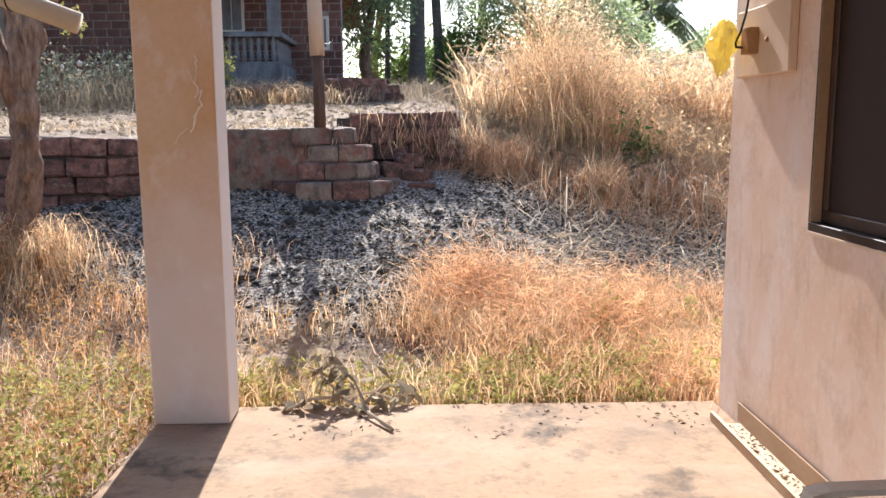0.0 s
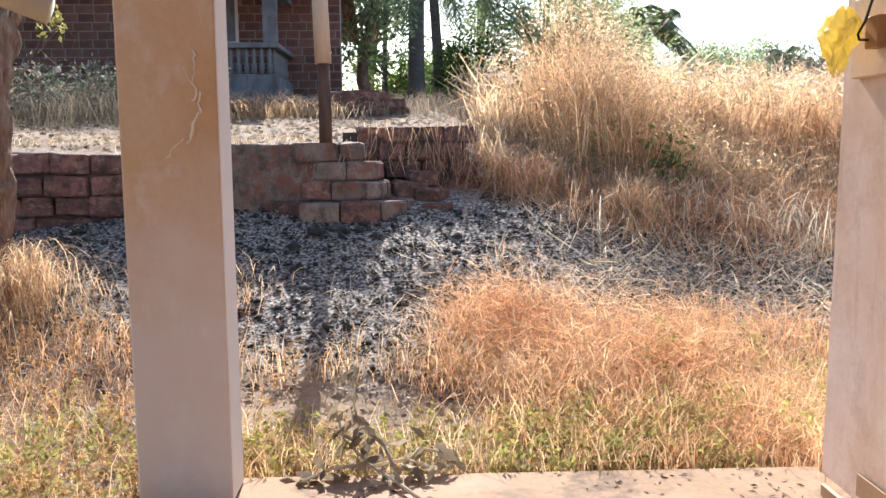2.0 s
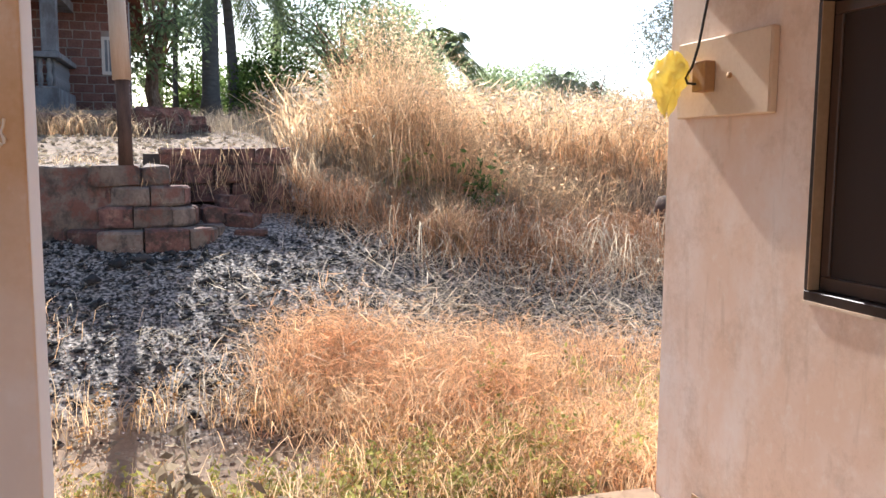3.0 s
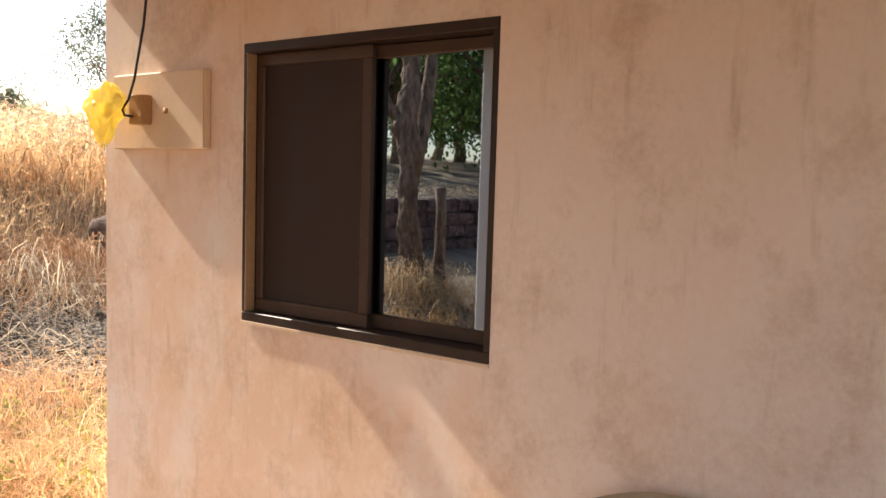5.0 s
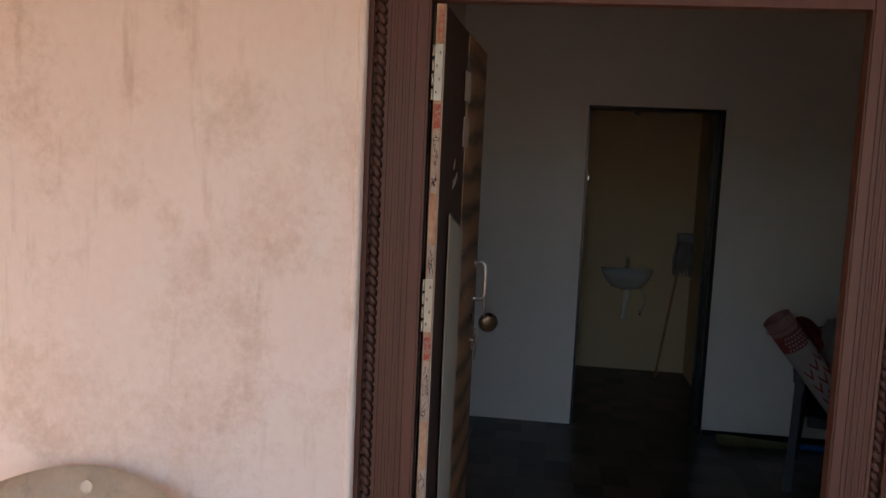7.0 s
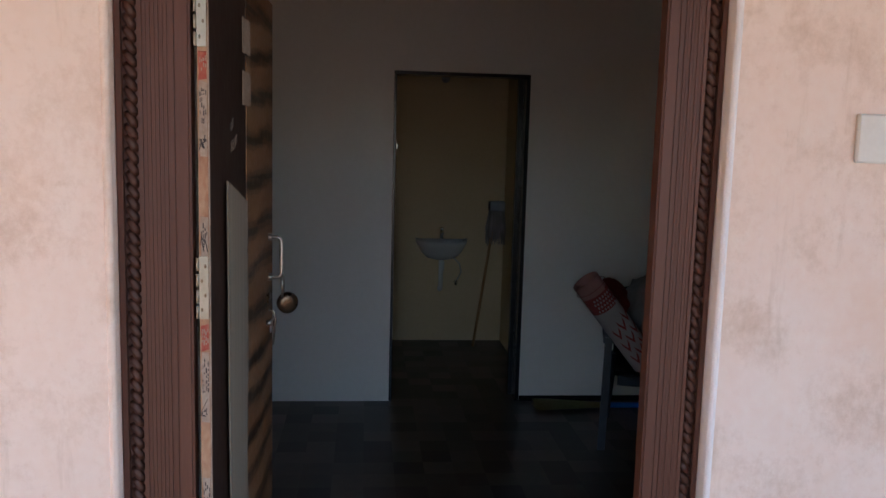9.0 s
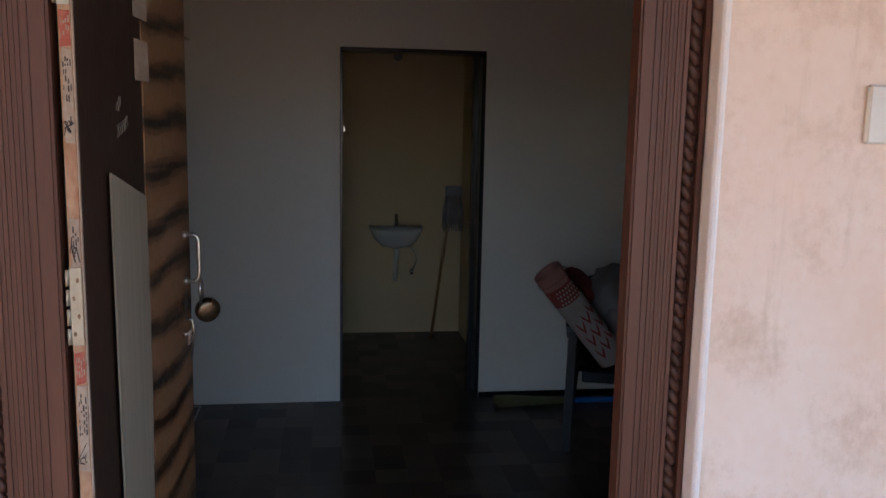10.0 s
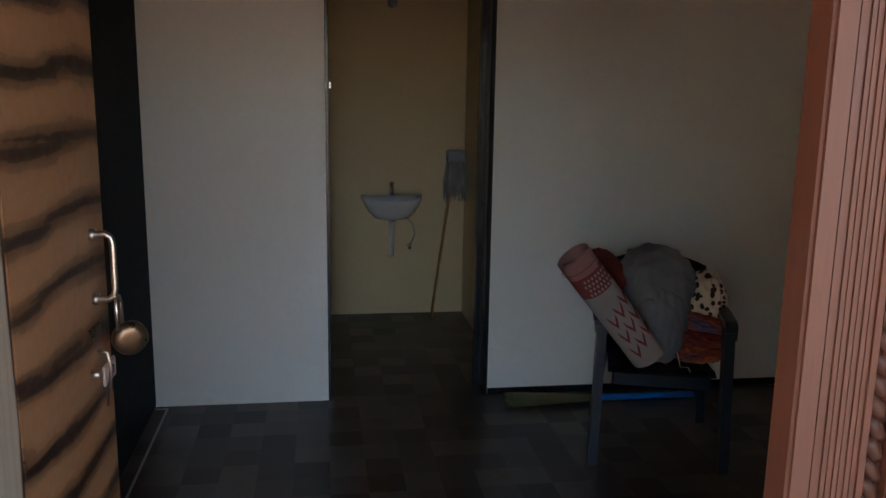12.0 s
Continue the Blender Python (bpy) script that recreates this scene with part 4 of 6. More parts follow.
crack_run(-0.905, 1.86, 1.66, 0.0012, 0.010)
crack_run(-0.945, 1.80, 1.72, -0.0005, 0.004)
crack_run(-0.880, 1.70, 1.60, -0.0020, 0.014)
crack_run(-0.890, 1.62, 1.50, -0.0055, 0.012)
crack_run(-0.955, 1.52, 1.43, -0.0110, 0.006)
part("crack", ck, M["crack"], pillar, "rough pale filled crack")

# ---- tin channel lying along the foot of the wall ----
ch = thing("metal_channel", pose(1.682, 0, FL + 0.012, 0, 0, 0), "cream painted sheet-metal channel lying against the wall", "channel")
part("web", boxes((-0.060, 0.049, 2.9, 4.62, 0.003, 0.010), bevel=0.001), M["channel"], ch)
part("back_flange", boxes((0.050, 0.056, 2.9, 4.66, 0.012, 0.105), bevel=0.001), M["tan_metal"], ch, "rusty tan back flange")
part("front_flange", boxes((-0.066, -0.061, 2.9, 4.72, -0.010, 0.034), bevel=0.001), M["tan_metal"], ch, "dark rusty front flange")
part("lip", boxes((-0.067, -0.048, 2.9, 4.72, 0.0345, 0.038), bevel=0.001), M["channel"], ch, "cream folded lip")
grit = np.stack([R0.uniform(-0.05, 0.045, 420), R0.uniform(2.95, 4.6, 420), np.full(420, 0.012)], -1)
gr0 = clods("rubble", grit, 0.0042, M["channel"], "", 48)
gr0.parent = ch
for key in ("category", "kind"):
    if key in gr0:
        del gr0[key]
for yb in (3.1, 4.3):
    part("foot_block", boxes((-0.03, 0.03, yb, yb + 0.06, -0.012, 0.0025)), M["raw_wood"], ch)


# ---- plastic chairs ----
def plastic_chair(m, mat, label, group=""):
    """Moulded armchair, front towards +x, base at the origin."""
    c = thing("plastic_chair", m, label, "chair", group)
    seat = bmesh.new()
    nx, ny = 8, 8
    rows = []
    for i in range(nx + 1):
        u = i / nx
        rows.append([seat.verts.new((-0.20 + 0.43 * u, (-0.225 + 0.45 * k / ny) * (1 - 0.06 * (1 - u)), 0.425 - 0.022 * math.sin(math.pi * u) - 0.018 * math.sin(math.pi * k / ny) - (0.02 if i == nx else 0) * 1.0)) for k in range(ny + 1)])
    for a, b in zip(rows, rows[1:]):
        for k in range(ny):
            seat.faces.new((a[k], b[k], b[k + 1], a[k + 1]))
    bmesh.ops.solidify(seat, geom=list(seat.faces), thickness=0.012)
    part("seat", seat, mat, c, smooth=True)
    part("seat_apron", boxes((0.205, 0.222, -0.205, 0.205, 0.345, 0.405), bevel=0.006), mat, c)
    # back: curved frame with upright slots
    bk = bmesh.new()
    def back_point(s, h):
        lean = -0.20 - 0.14 * h
        bow = -0.055 * (1 - (2 * s - 1) ** 2)
        top = 0.365 + 0.05 * (1 - (2 * s - 1) ** 2)
        w = 0.46 + 0.02 * h
        return Vector((lean + bow, (s - 0.5) * w, 0.40 + top * h))
    S, H = 14, 8
    g = [[bk.verts.new(back_point(i / S, j / H)) for i in range(S + 1)] for j in range(H + 1)]
    for j in range(H):
        for i in range(S):
            if not (2 <= j <= 5 and i in (3, 5, 8, 10)):
                bk.faces.new((g[j][i], g[j][i + 1], g[j + 1][i + 1], g[j + 1][i]))
    bmesh.ops.solidify(bk, geom=list(bk.faces), thickness=0.012)
    bk_ob = part("backrest", bk, mat, c, smooth=True)
    bs = tube(bmesh.new(), [back_point(0.5, 0.90) + Vector((0.020, 0, 0)), back_point(0.5, 0.90) + Vector((0.028, 0, 0.002))], 0.016, 14)
    part("boss", bs, mat, bk_ob)
    for s in (-1, 1):
        arm = bmesh.new()
        pts = [(-0.255, s * 0.235, 0.66), (-0.12, s * 0.262, 0.655), (0.05, s * 0.272, 0.645), (0.19, s * 0.270, 0.642), (0.238, s * 0.266, 0.632), (0.250, s * 0.262, 0.595)]
        for a, b in zip(pts, pts[1:]):
            w = 0.026
            v = [arm.verts.new((p[0], p[1] + q * w, p[2] + h)) for p in (a, b) for q, h in ((-1, 0), (1, 0), (1, -0.016), (-1, -0.016))]
            for f in ((0, 1, 5, 4), (1, 2, 6, 5), (2, 3, 7, 6), (3, 0, 4, 7)):
                arm.faces.new([v[k] for k in f])
        part("armrest", arm, mat, c, smooth=False)
        for x0, x1, top in ((0.205, 0.255, 0.61), (-0.215, -0.30, 0.42)):
            lg = bmesh.new()
            sg = 6
            prev = None
            for k in range(sg + 1):
                u = k / sg
                x, z, w = x0 + (x1 - x0) * (1 - u), top * u, 0.027 + 0.022 * u
                y = s * (0.272 - 0.012 * u) if x0 > 0 else s * (0.255 - 0.03 * u)
                ring = [lg.verts.new((x + a * w, y + b * 0.020, z)) for a, b in ((-1, -1), (1, -1), (1, 1), (-1, 1))]
                if prev:
                    for q in range(4):
                        lg.faces.new((prev[q], prev[(q + 1) % 4], ring[(q + 1) % 4], ring[q]))
                else:
                    lg.faces.new(ring[::-1])
                prev = ring
            lg.faces.new(prev)
            part("leg", lg, mat, c)
    return c


plastic_chair(pose(1.32, 2.29, FL, 0, 0, 180), M["beige_chair"], "dusty beige plastic armchair with its back to the wall")
plastic_chair(pose(4.42, -0.49, 0.0, 0, 0, 163), M["navy"], "dark navy plastic armchair piled with bedding")


# ---- bedding piled on the navy chair ----
def lump(name, centre, size, mat, label, category, folds=0.10, seed=0, freq=9, turn=(0, 0, 0)):
    bm = bmesh.new()
    bmesh.ops.create_icosphere(bm, subdivisions=5, radius=1.0)
    rot = Euler([radians(a) for a in turn]).to_matrix()
    for v in bm.verts:
        d = v.co.copy()
        q = Vector((d.x * freq * 0.25, d.y * freq * 0.25, d.z * freq * 0.10)) + Vector((seed * 3.7, seed, 0))
        ridge = 1 - 2 * abs(noise.noise(q * 1.6))
        k = 1 + folds * ridge + folds * 0.5 * noise.noise(d * freq * 0.6 + Vector((seed, 0, seed)))
        v.co = rot @ Vector((d.x * size[0] * k, d.y * size[1] * k, d.z * size[2] * k)) + Vector(centre)
    return tagged(part(name, bm, mat, smooth=True), label, category)


lump("bag", (4.50, -0.48, 0.66), (0.17, 0.205, 0.235), M["cloth_grey"], "slumped grey cloth bag on a plastic chair", "bag", 0.085, 1, 8)
lump("bag", (4.36, -0.47, 0.59), (0.085, 0.115, 0.17), M["cloth_grey"], "small grey bag leaning on a larger one", "bag", 0.09, 8, 9, (0, 12, 0))
lump("blanket", (4.52, -0.30, 0.69), (0.12, 0.095, 0.20), M["cloth_red"], "folded maroon blanket stuffed beside a bag", "blanket", 0.08, 2, 8, (-24, 0, 0))
lump("pillow", (4.42, -0.70, 0.665), (0.10, 0.085, 0.13), M["leopard"], "leopard-print pillow on a plastic chair", "pillow", 0.12, 3, 8)
for k, zc in enumerate((0.465, 0.525, 0.58)):
    lump("folded_cloth", (4.34 + 0.012 * k, -0.625 - 0.012 * k, zc), (0.125, 0.115 - 0.012 * k, 0.042), M["cloth_orange"] if k != 1 else M["cloth_red"], "orange and maroon folded cloth in a pile", "cloth", 0.14, 4 + k, 8, (6 * k, 0, 20 * k))

# rolled mat: spiral sheet with red bands and a lattice border
roll = thing("rolled_mat", Matrix.Translation((4.27, -0.385, 0.475)) @ Euler((radians(-39), radians(-4), 0)).to_matrix().to_4x4(), "rolled white mat with red patterned borders", "mat")


def roll_sheet(bm, z0, z1, extra=0.0, turns=2.6, r0=0.045, r1=0.084, n=70):
    ring = []
    for k in range(n + 1):
        u = k / n
        a, r = u * turns * 2 * math.pi, r0 + (r1 - r0) * u + extra
        ring.append((bm.verts.new((r * math.cos(a), r * math.sin(a), z0)), bm.verts.new((r * math.cos(a), r * math.sin(a), z1))))
    for a, b in zip(ring, ring[1:]):
        bm.faces.new((a[0], b[0], b[1], a[1]))
    return bm


M["mat_white"] = material("woven_white_mat", [(0.34, 0.30, 0.29), (0.44, 0.40, 0.385)], 0.75, scale=8, fine=160, bump=0.3, depth=0.002)
M["mat_red"] = material("woven_red_mat", [(0.20, 0.035, 0.035), (0.30, 0.06, 0.055)], 0.75, scale=8, fine=160, bump=0.3, depth=0.002)
M["mat_pink"] = material("woven_pink_mat", [(0.32, 0.15, 0.14), (0.42, 0.22, 0.20)], 0.75, scale=8, fine=160, bump=0.3, depth=0.002)
bm = roll_sheet(bmesh.new(), 0.0, 0.40); part("sheet", bm, M["mat_white"], roll, smooth=True)
bm = roll_sheet(bmesh.new(), 0.50, 0.575); part("end_band", bm, M["mat_pink"], roll, "faded pink end band", smooth=True)
bm = roll_sheet(bmesh.new(), 0.40, 0.50); part("red_band", bm, M["mat_red"], roll, "dark red band", smooth=True)


def on_roll(bm, a, z, w, h, r=0.0862):
    """A small rhomb lying on the roll."""
    v = [bm.verts.new((rr * math.cos(t), rr * math.sin(t), zz)) for t, zz, rr in ((a - w, z, r), (a, z - h, r), (a + w, z, r), (a, z + h, r))]
    bm.faces.new(v)


lat = bmesh.new()
for i in range(7):
    for j in range(4):
        on_roll(lat, 2.6 + i * 0.2 + (j % 2) * 0.1, 0.415 + j * 0.022, 0.07, 0.009)
part("lattice", lat, M["mat_white"], roll)
rg = tube(bmesh.new(), [(0.0858 * math.cos(0.1 * k), 0.0858 * math.sin(0.1 * k), 0.53) for k in range(64)], 0.0014, 4)
part("stripe", rg, M["mat_red"], roll)
chev = bmesh.new()
for j in range(3):
    for i in range(3):
        a0, z0 = 2.7 + i * 0.55, 0.05 + j * 0.085 + 0.03 * i
        for s in (-1, 1):
            v = [chev.verts.new((0.0862 * math.cos(t), 0.0862 * math.sin(t), zz)) for t, zz in ((a0, z0), (a0 + s * 0.24, z0 + 0.05), (a0 + s * 0.24, z0 + 0.075), (a0, z0 + 0.026))]
            chev.faces.new(v)
part("chevron_border", chev, M["mat_red"], roll, "red chevron border")
lc = tube(bmesh.new(), [(4.235, -0.50, 0.49), (4.205, -0.505, 0.435), (4.185, -0.53, 0.44), (4.19, -0.545, 0.415)], 0.003, 6)
tagged(part("cord", lc, M["white_plastic"], smooth=True), "thin white cord hanging from a bag", "cord")

# broom and blue plastic handle on the floor by the wall
br = thing("broom", pose(4.93, 0.02, 0.0), "soft grass broom with a blue handle on the floor", "broom")
rn = np.random.RandomState(5)


def bristles(n, length, spread, name, mat, origin, parent, label=""):
    """Bundle of thin straws along -y from the origin."""
    a = rn.uniform(-1, 1, (n, 2))
    p0 = np.stack([a[:, 0] * 0.012, np.zeros(n), 0.022 + a[:, 1] * 0.012], -1)
    p1 = np.stack([a[:, 0] * spread, rn.uniform(0.8, 1.0, n) * length, 0.028 + a[:, 1] * 0.022], -1)
    w = 0.0016
    v = np.stack([p0 + [w, 0, 0], p0 - [w, 0, 0], p1 - [w * 1.4, 0, 0], p1 + [w * 1.4, 0, 0]], 1).reshape(-1, 3) + np.array(origin)
    ob = mesh_arrays(name, v, np.arange(4 * n).reshape(-1, 4), mat)
    ob.parent = parent
    return tagged(ob, label)


bristles(900, 0.46, 0.055, "bristles", M["broom_straw"], (0.0, -0.40, 0.0), br)
part("broom_handle", tube(bmesh.new(), [(0.0, -0.41, 0.022), (0.0, -0.95, 0.018)], 0.0165, 12), M["blue_plastic"], br, "bright blue plastic handle", smooth=True)

# ---- bathroom ----
basin = thing("wash_basin", pose(BX, 0.515, 0.845), "white ceramic wall-hung wash basin with a tap", "wash basin")
bw = bmesh.new()
prof = []
N = 18
rings = []
for r, z in ((1.0, 0.0), (1.0, -0.022), (0.93, -0.055), (0.80, -0.105), (0.58, -0.150), (0.22, -0.172)):
    rings.append([bw.verts.new((-0.005 - 0.30 * r * math.sin(math.pi * k / N) ** 0.75, 0.205 * r * math.cos(math.pi * k / N), z)) for k in range(N + 1)])
for a, b in zip(rings, rings[1:]):
    for k in range(N):
        bw.faces.new((a[k], b[k], b[k + 1], a[k + 1]))
inner_r = [[bw.verts.new((-0.06 - 0.22 * r * math.sin(math.pi * k / N) ** 0.75, 0.175 * r * math.cos(math.pi * k / N), z)) for k in range(N + 1)] for r, z in ((1.0, 0.0), (0.85, -0.07), (0.3, -0.12))]
for k in range(N):
    bw.faces.new((rings[0][k], rings[0][k + 1], inner_r[0][k + 1], inner_r[0][k]))
    for a, b in zip(inner_r, inner_r[1:]):
        bw.faces.new((a[k + 1], a[k], b[k], b[k + 1]))
bw.faces.new([r[0] for r in inner_r] + [r[N] for r in reversed(inner_r)])
part("bowl", bw, M["ceramic"], basin, smooth=True)
part("tap", tube(tube(bmesh.new(), [(-0.045, 0, 0.0), (-0.045, 0, 0.065)], [0.016, 0.013], 12), [(-0.04, 0, 0.055), (-0.10, 0, 0.062), (-0.118, 0, 0.045)], 0.009, 10), M["chrome"], basin, "chrome pillar tap", smooth=True)
part("tap_knob", lathe(bmesh.new(), [(0.010, 0.066), (0.018, 0.072), (0.018, 0.085), (0.012, 0.092)], 14, (-0.045, 0, 0)), M["chrome"], basin, smooth=True)
part("waste_pipe", tube(bmesh.new(), [(-0.10, 0, -0.172), (-0.10, 0, -0.24), (-0.098, 0.004, -0.26), (-0.098, 0.004, -0.38), (-0.06, 0.004, -0.41), (-0.004, 0.004, -0.41)], [0.022, 0.022, 0.018, 0.018, 0.018, 0.018], 12), M["white_plastic"], basin, "white plastic waste pipe", smooth=True)
part("inlet_hose", tube(bmesh.new(), [(-0.055, -0.09, -0.145), (-0.05, -0.15, -0.20), (-0.05, -0.165, -0.27), (-0.045, -0.135, -0.335)], 0.006, 8), M["steel"], basin, smooth=True)
part("angle_valve", tube(tube(bmesh.new(), [(-0.001, -0.125, -0.36), (-0.055, -0.125, -0.36)], 0.013, 10), [(-0.052, -0.125, -0.375), (-0.052, -0.125, -0.335)], 0.011, 10), M["chrome"], basin, "chrome angle valve", smooth=True)
fx = part("pipe_stub", tube(tube(bmesh.new(), [(BX, 0.51, 2.11), (BX - 0.012, 0.51, 2.11)], 0.034, 14), [(BX - 0.01, 0.51, 2.11), (BX - 0.06, 0.51, 2.10)], 0.020, 12), M["grey_plastic"], smooth=True)
tagged(fx, "grey pipe stub high on the bathroom wall", "pipe")
mop = thing("mop", pose(6.50, 0.255, 0.0), "upturned string mop leaning in the bathroom corner", "mop")
part("mop_handle", tube(bmesh.new(), [(0.0, 0.0, 0.0), (0.13, -0.165, 1.07)], 0.0105, 10), M["raw_wood"], mop, "brown wooden handle", smooth=True)
part("mop_clamp", boxes((0.09, 0.16, -0.24, -0.11, 1.075, 1.155), bevel=0.014, seg=2), M["grey_plastic"], mop, "grey plastic clamp head")
st = np.random.RandomState(9)
n = 260
a = st.uniform(-1, 1, (n, 2))
p0 = np.stack([0.125 + a[:, 0] * 0.03, -0.175 + a[:, 1] * 0.06, np.full(n, 1.09)], -1)
p1 = np.stack([0.125 + a[:, 0] * 0.055, -0.172 + a[:, 1] * 0.085, st.uniform(0.80, 0.93, n)], -1)
v = np.stack([p0 + [0, 0.003, 0], p0 - [0, 0.003, 0], p1 - [0, 0.003, 0], p1 + [0, 0.003, 0]], 1).reshape(-1, 3)
ms = mesh_arrays("mop_head", v, np.arange(4 * n).reshape(-1, 4), M["mop_string"])
ms.parent = mop


# ---- laterite retaining wall with its stepped end ----
rw = thing("wall_retaining", pose(0, 0, 0), "old laterite block retaining wall with a stepped end", "wall", kind="structure")
rn = random.Random(11)


def brick(x0, x1, y0, y1, z0, z1, mat, jitter=0.017, parent=rw, name="brick", bevel=0.018):
    return part(name, rough_block(bmesh.new(), x0, x1, y0, y1, z0, z1, jitter, rn, bevel), mat, parent)


def wall_top(x):
    return 1.435 + 0.03 * math.sin(2.1 * x) + 0.02 * math.sin(5.3 * x + 1)


# left run of laterite courses on a core of earth and mortar
part("core", boxes((-7.5, -1.66, 8.985, 9.30, 0.0, 1.385), (-0.74, 0.46, 9.70, 9.98, 0.4, 1.58)), M["joint_earth"], rw, "dark earthy joints")
for course in range(6):
    z0 = 0.27 + 0.190 * course
    x = -7.4 + 0.17 * (course % 2)
    while x < -1.72:
        w = rn.uniform(0.27, 0.40)
        top = min(z0 + 0.181, wall_top(x) + rn.uniform(-0.03, 0.02))
        if not (course == 5 and rn.random() < 0.10) and top - z0 > 0.05:
            brick(x, min(x + w - 0.010, -1.70), 8.915 + rn.uniform(-0.022, 0.022), 9.26, z0 + 0.004, top, M["laterite"])
        x += w
# plastered stretch beside the rounded steps, its face uneven and patched
pf = bmesh.new()
NX, NZ = 56, 40
grid = []
for j in range(NZ + 1):
    row = []
    for i in range(NX + 1):
        x, u = -1.74 + 1.24 * i / NX, j / NZ
        z = 0.35 + (1.475 + 0.018 * noise.noise(Vector((x * 5, 0, 2))) - 0.35) * u
        q = Vector((x * 3.1, z * 3.1, 4))
        y = 8.90 + 0.045 * (1 - u) * -1 + 0.030 * noise.noise(q) + 0.020 * noise.noise(q * 3.3) + 0.012 * noise.noise(q * 9)
        row.append(pf.verts.new((x, y, z)))
    grid.append(row)
back = [pf.verts.new((v.co.x, 9.36, v.co.z - 0.01)) for v in grid[-1]]
for a, b in zip(grid + [], grid[1:] + [back]):
    for i in range(NX):
        pf.faces.new((a[i], a[i + 1], b[i + 1], b[i]))
part("plaster_face", pf, M["old_plaster"], rw, "dark stained plaster over the blocks", smooth=True)


def arc_course(cx, cy, radius, z0, z1, a0, a1, pieces, squash=0.8, inner=0.16):
    """One rounded course of wedge-shaped blocks about a centre."""
    step = (a1 - a0) / pieces
    for k in range(pieces):
        s0, s1 = radians(a0 + step * k + 0.8), radians(a0 + step * (k + 1) - 0.8)
        bm = bmesh.new()
        rr = radius + rn.uniform(-0.016, 0.016)
        zt, zb = z1 - 0.003 + rn.uniform(-0.008, 0.006), z0 + 0.003
        ring = []
        for i in range(5):
            a = s0 + (s1 - s0) * i / 4
            co = []
            for r, z in ((inner, zb), (rr - 0.006, zb), (rr + 0.006, zb + 0.02), (rr + 0.004, zt - 0.022), (rr - 0.014, zt - 0.004), (rr - 0.030, zt), (inner, zt)):
                j = 0.007 * noise.noise(Vector((a * 9, z * 21, r * 13)))
                co.append(bm.verts.new((cx + (r + j) * math.cos(a), cy + (r + j) * squash * math.sin(a), z + j * 0.5)))
            ring.append(co)
        for p, q in zip(ring, ring[1:]):
            for i in range(7):
                bm.faces.new((p[i], q[i], q[(i + 1) % 7], p[(i + 1) % 7]))
        bm.faces.new(ring[0])
        bm.faces.new(ring[-1][::-1])
        bmesh.ops.recalc_face_normals(bm, faces=bm.faces)
        part("brick", bm, M["laterite"] if (k * 7 + int(z0 * 100)) % 5 < 2 else M["old_plaster"], rw)


CX, CY = -0.72, 9.12
core = lathe(bmesh.new(), [(0.62, 0.3), (0.60, 0.965), (0.42, 0.97), (0.40, 1.14), (0.34, 1.145), (0.32, 1.31), (0.1, 1.32)], 28)
bmesh.ops.transform(core, matrix=Matrix.Translation((CX, CY, 0)) @ Matrix.Diagonal((1, 0.8, 1, 1)), verts=core.verts)
part("step_core", core, M["joint_earth"], rw)
arc_course(CX, CY, 0.70, 0.56, 0.79, 185, 372, 6)
arc_course(CX, CY, 0.66, 0.79, 0.985, 178, 368, 6)
arc_course(CX, CY, 0.45, 0.985, 1.155, 186, 380, 5)
arc_course(CX, CY, 0.38, 1.155, 1.325, 184, 380, 4)
brick(-1.10, -0.72, 8.86, 9.34, 1.327, 1.49, M["old_plaster"])
brick(-0.714, -0.50, 8.88, 9.34, 1.327, 1.485, M["old_plaster"])
for x, y, z, s, t in ((-0.10, 9.25, 0.985, 0.15, 12), (0.10, 9.20, 0.93, 0.14, -20), (0.02, 9.36, 1.08, 0.12, 30), (0.16, 9.02, 0.80, 0.13, -8)):
    b = rough_block(bmesh.new(), -s, s, -0.11, 0.11, 0, 0.14, 0.016, rn, 0.016)
    bmesh.ops.transform(b, matrix=pose(x, y, z, 0, 4, t), verts=b.verts)
    part("loose_block", b, M["laterite"], rw)
# further run, set back, its top crumbling towards the grass
for course in range(6):
    z0 = 0.62 + 0.172 * course
    x = -0.72 + 0.12 * (course % 2)
    while x < 0.62 - 0.05 * course:
        w = rn.uniform(0.24, 0.36)
        brick(x, x + w - 0.010, 9.66 + rn.uniform(-0.025, 0.025), 9.98, z0 + 0.004, z0 + 0.164, M["laterite"])
        x += w
cap = thing("stone_pile", pose(-0.6, 13.0, float(land(-0.6, 13.0))), "broken laterite stones of a fallen wall", "stones")
for k in range(22):
    x, z = rn.uniform(-0.5, 0.42), 0.0
    row = k % 3
    b = rough_block(bmesh.new(), x - 0.14, x + 0.14, -0.15, 0.15, 0.10 * row - 0.02, 0.10 * row + 0.11, 0.02, rn, 0.02)
    part("stone", b, M["laterite"], cap)

# ---- pole on the wall ----
po = thing("pole", pose(-0.825, 8.93, 1.49), "charred wooden post sleeved with a pale bamboo upper length", "pole")
part("lower_post", tube(bmesh.new(), [(0, 0, -0.05), (0.0, 0, 0.3), (-0.008, 0, 0.70)], [0.060, 0.055, 0.055], 12), M["post_dark"], po, smooth=True)
part("upper_post", tube(bmesh.new(), [(-0.008, 0, 0.68), (-0.02, 0, 1.05), (-0.03, 0, 1.38)], [0.074, 0.072, 0.068], 14), M["post_light"], po, "pale bamboo upper post", smooth=True)
wr = tube(bmesh.new(), [(-0.85, 8.93, 2.30), (-1.05, 12.0, 2.56), (-1.40, 15.90, 2.98)], 0.0025, 5)
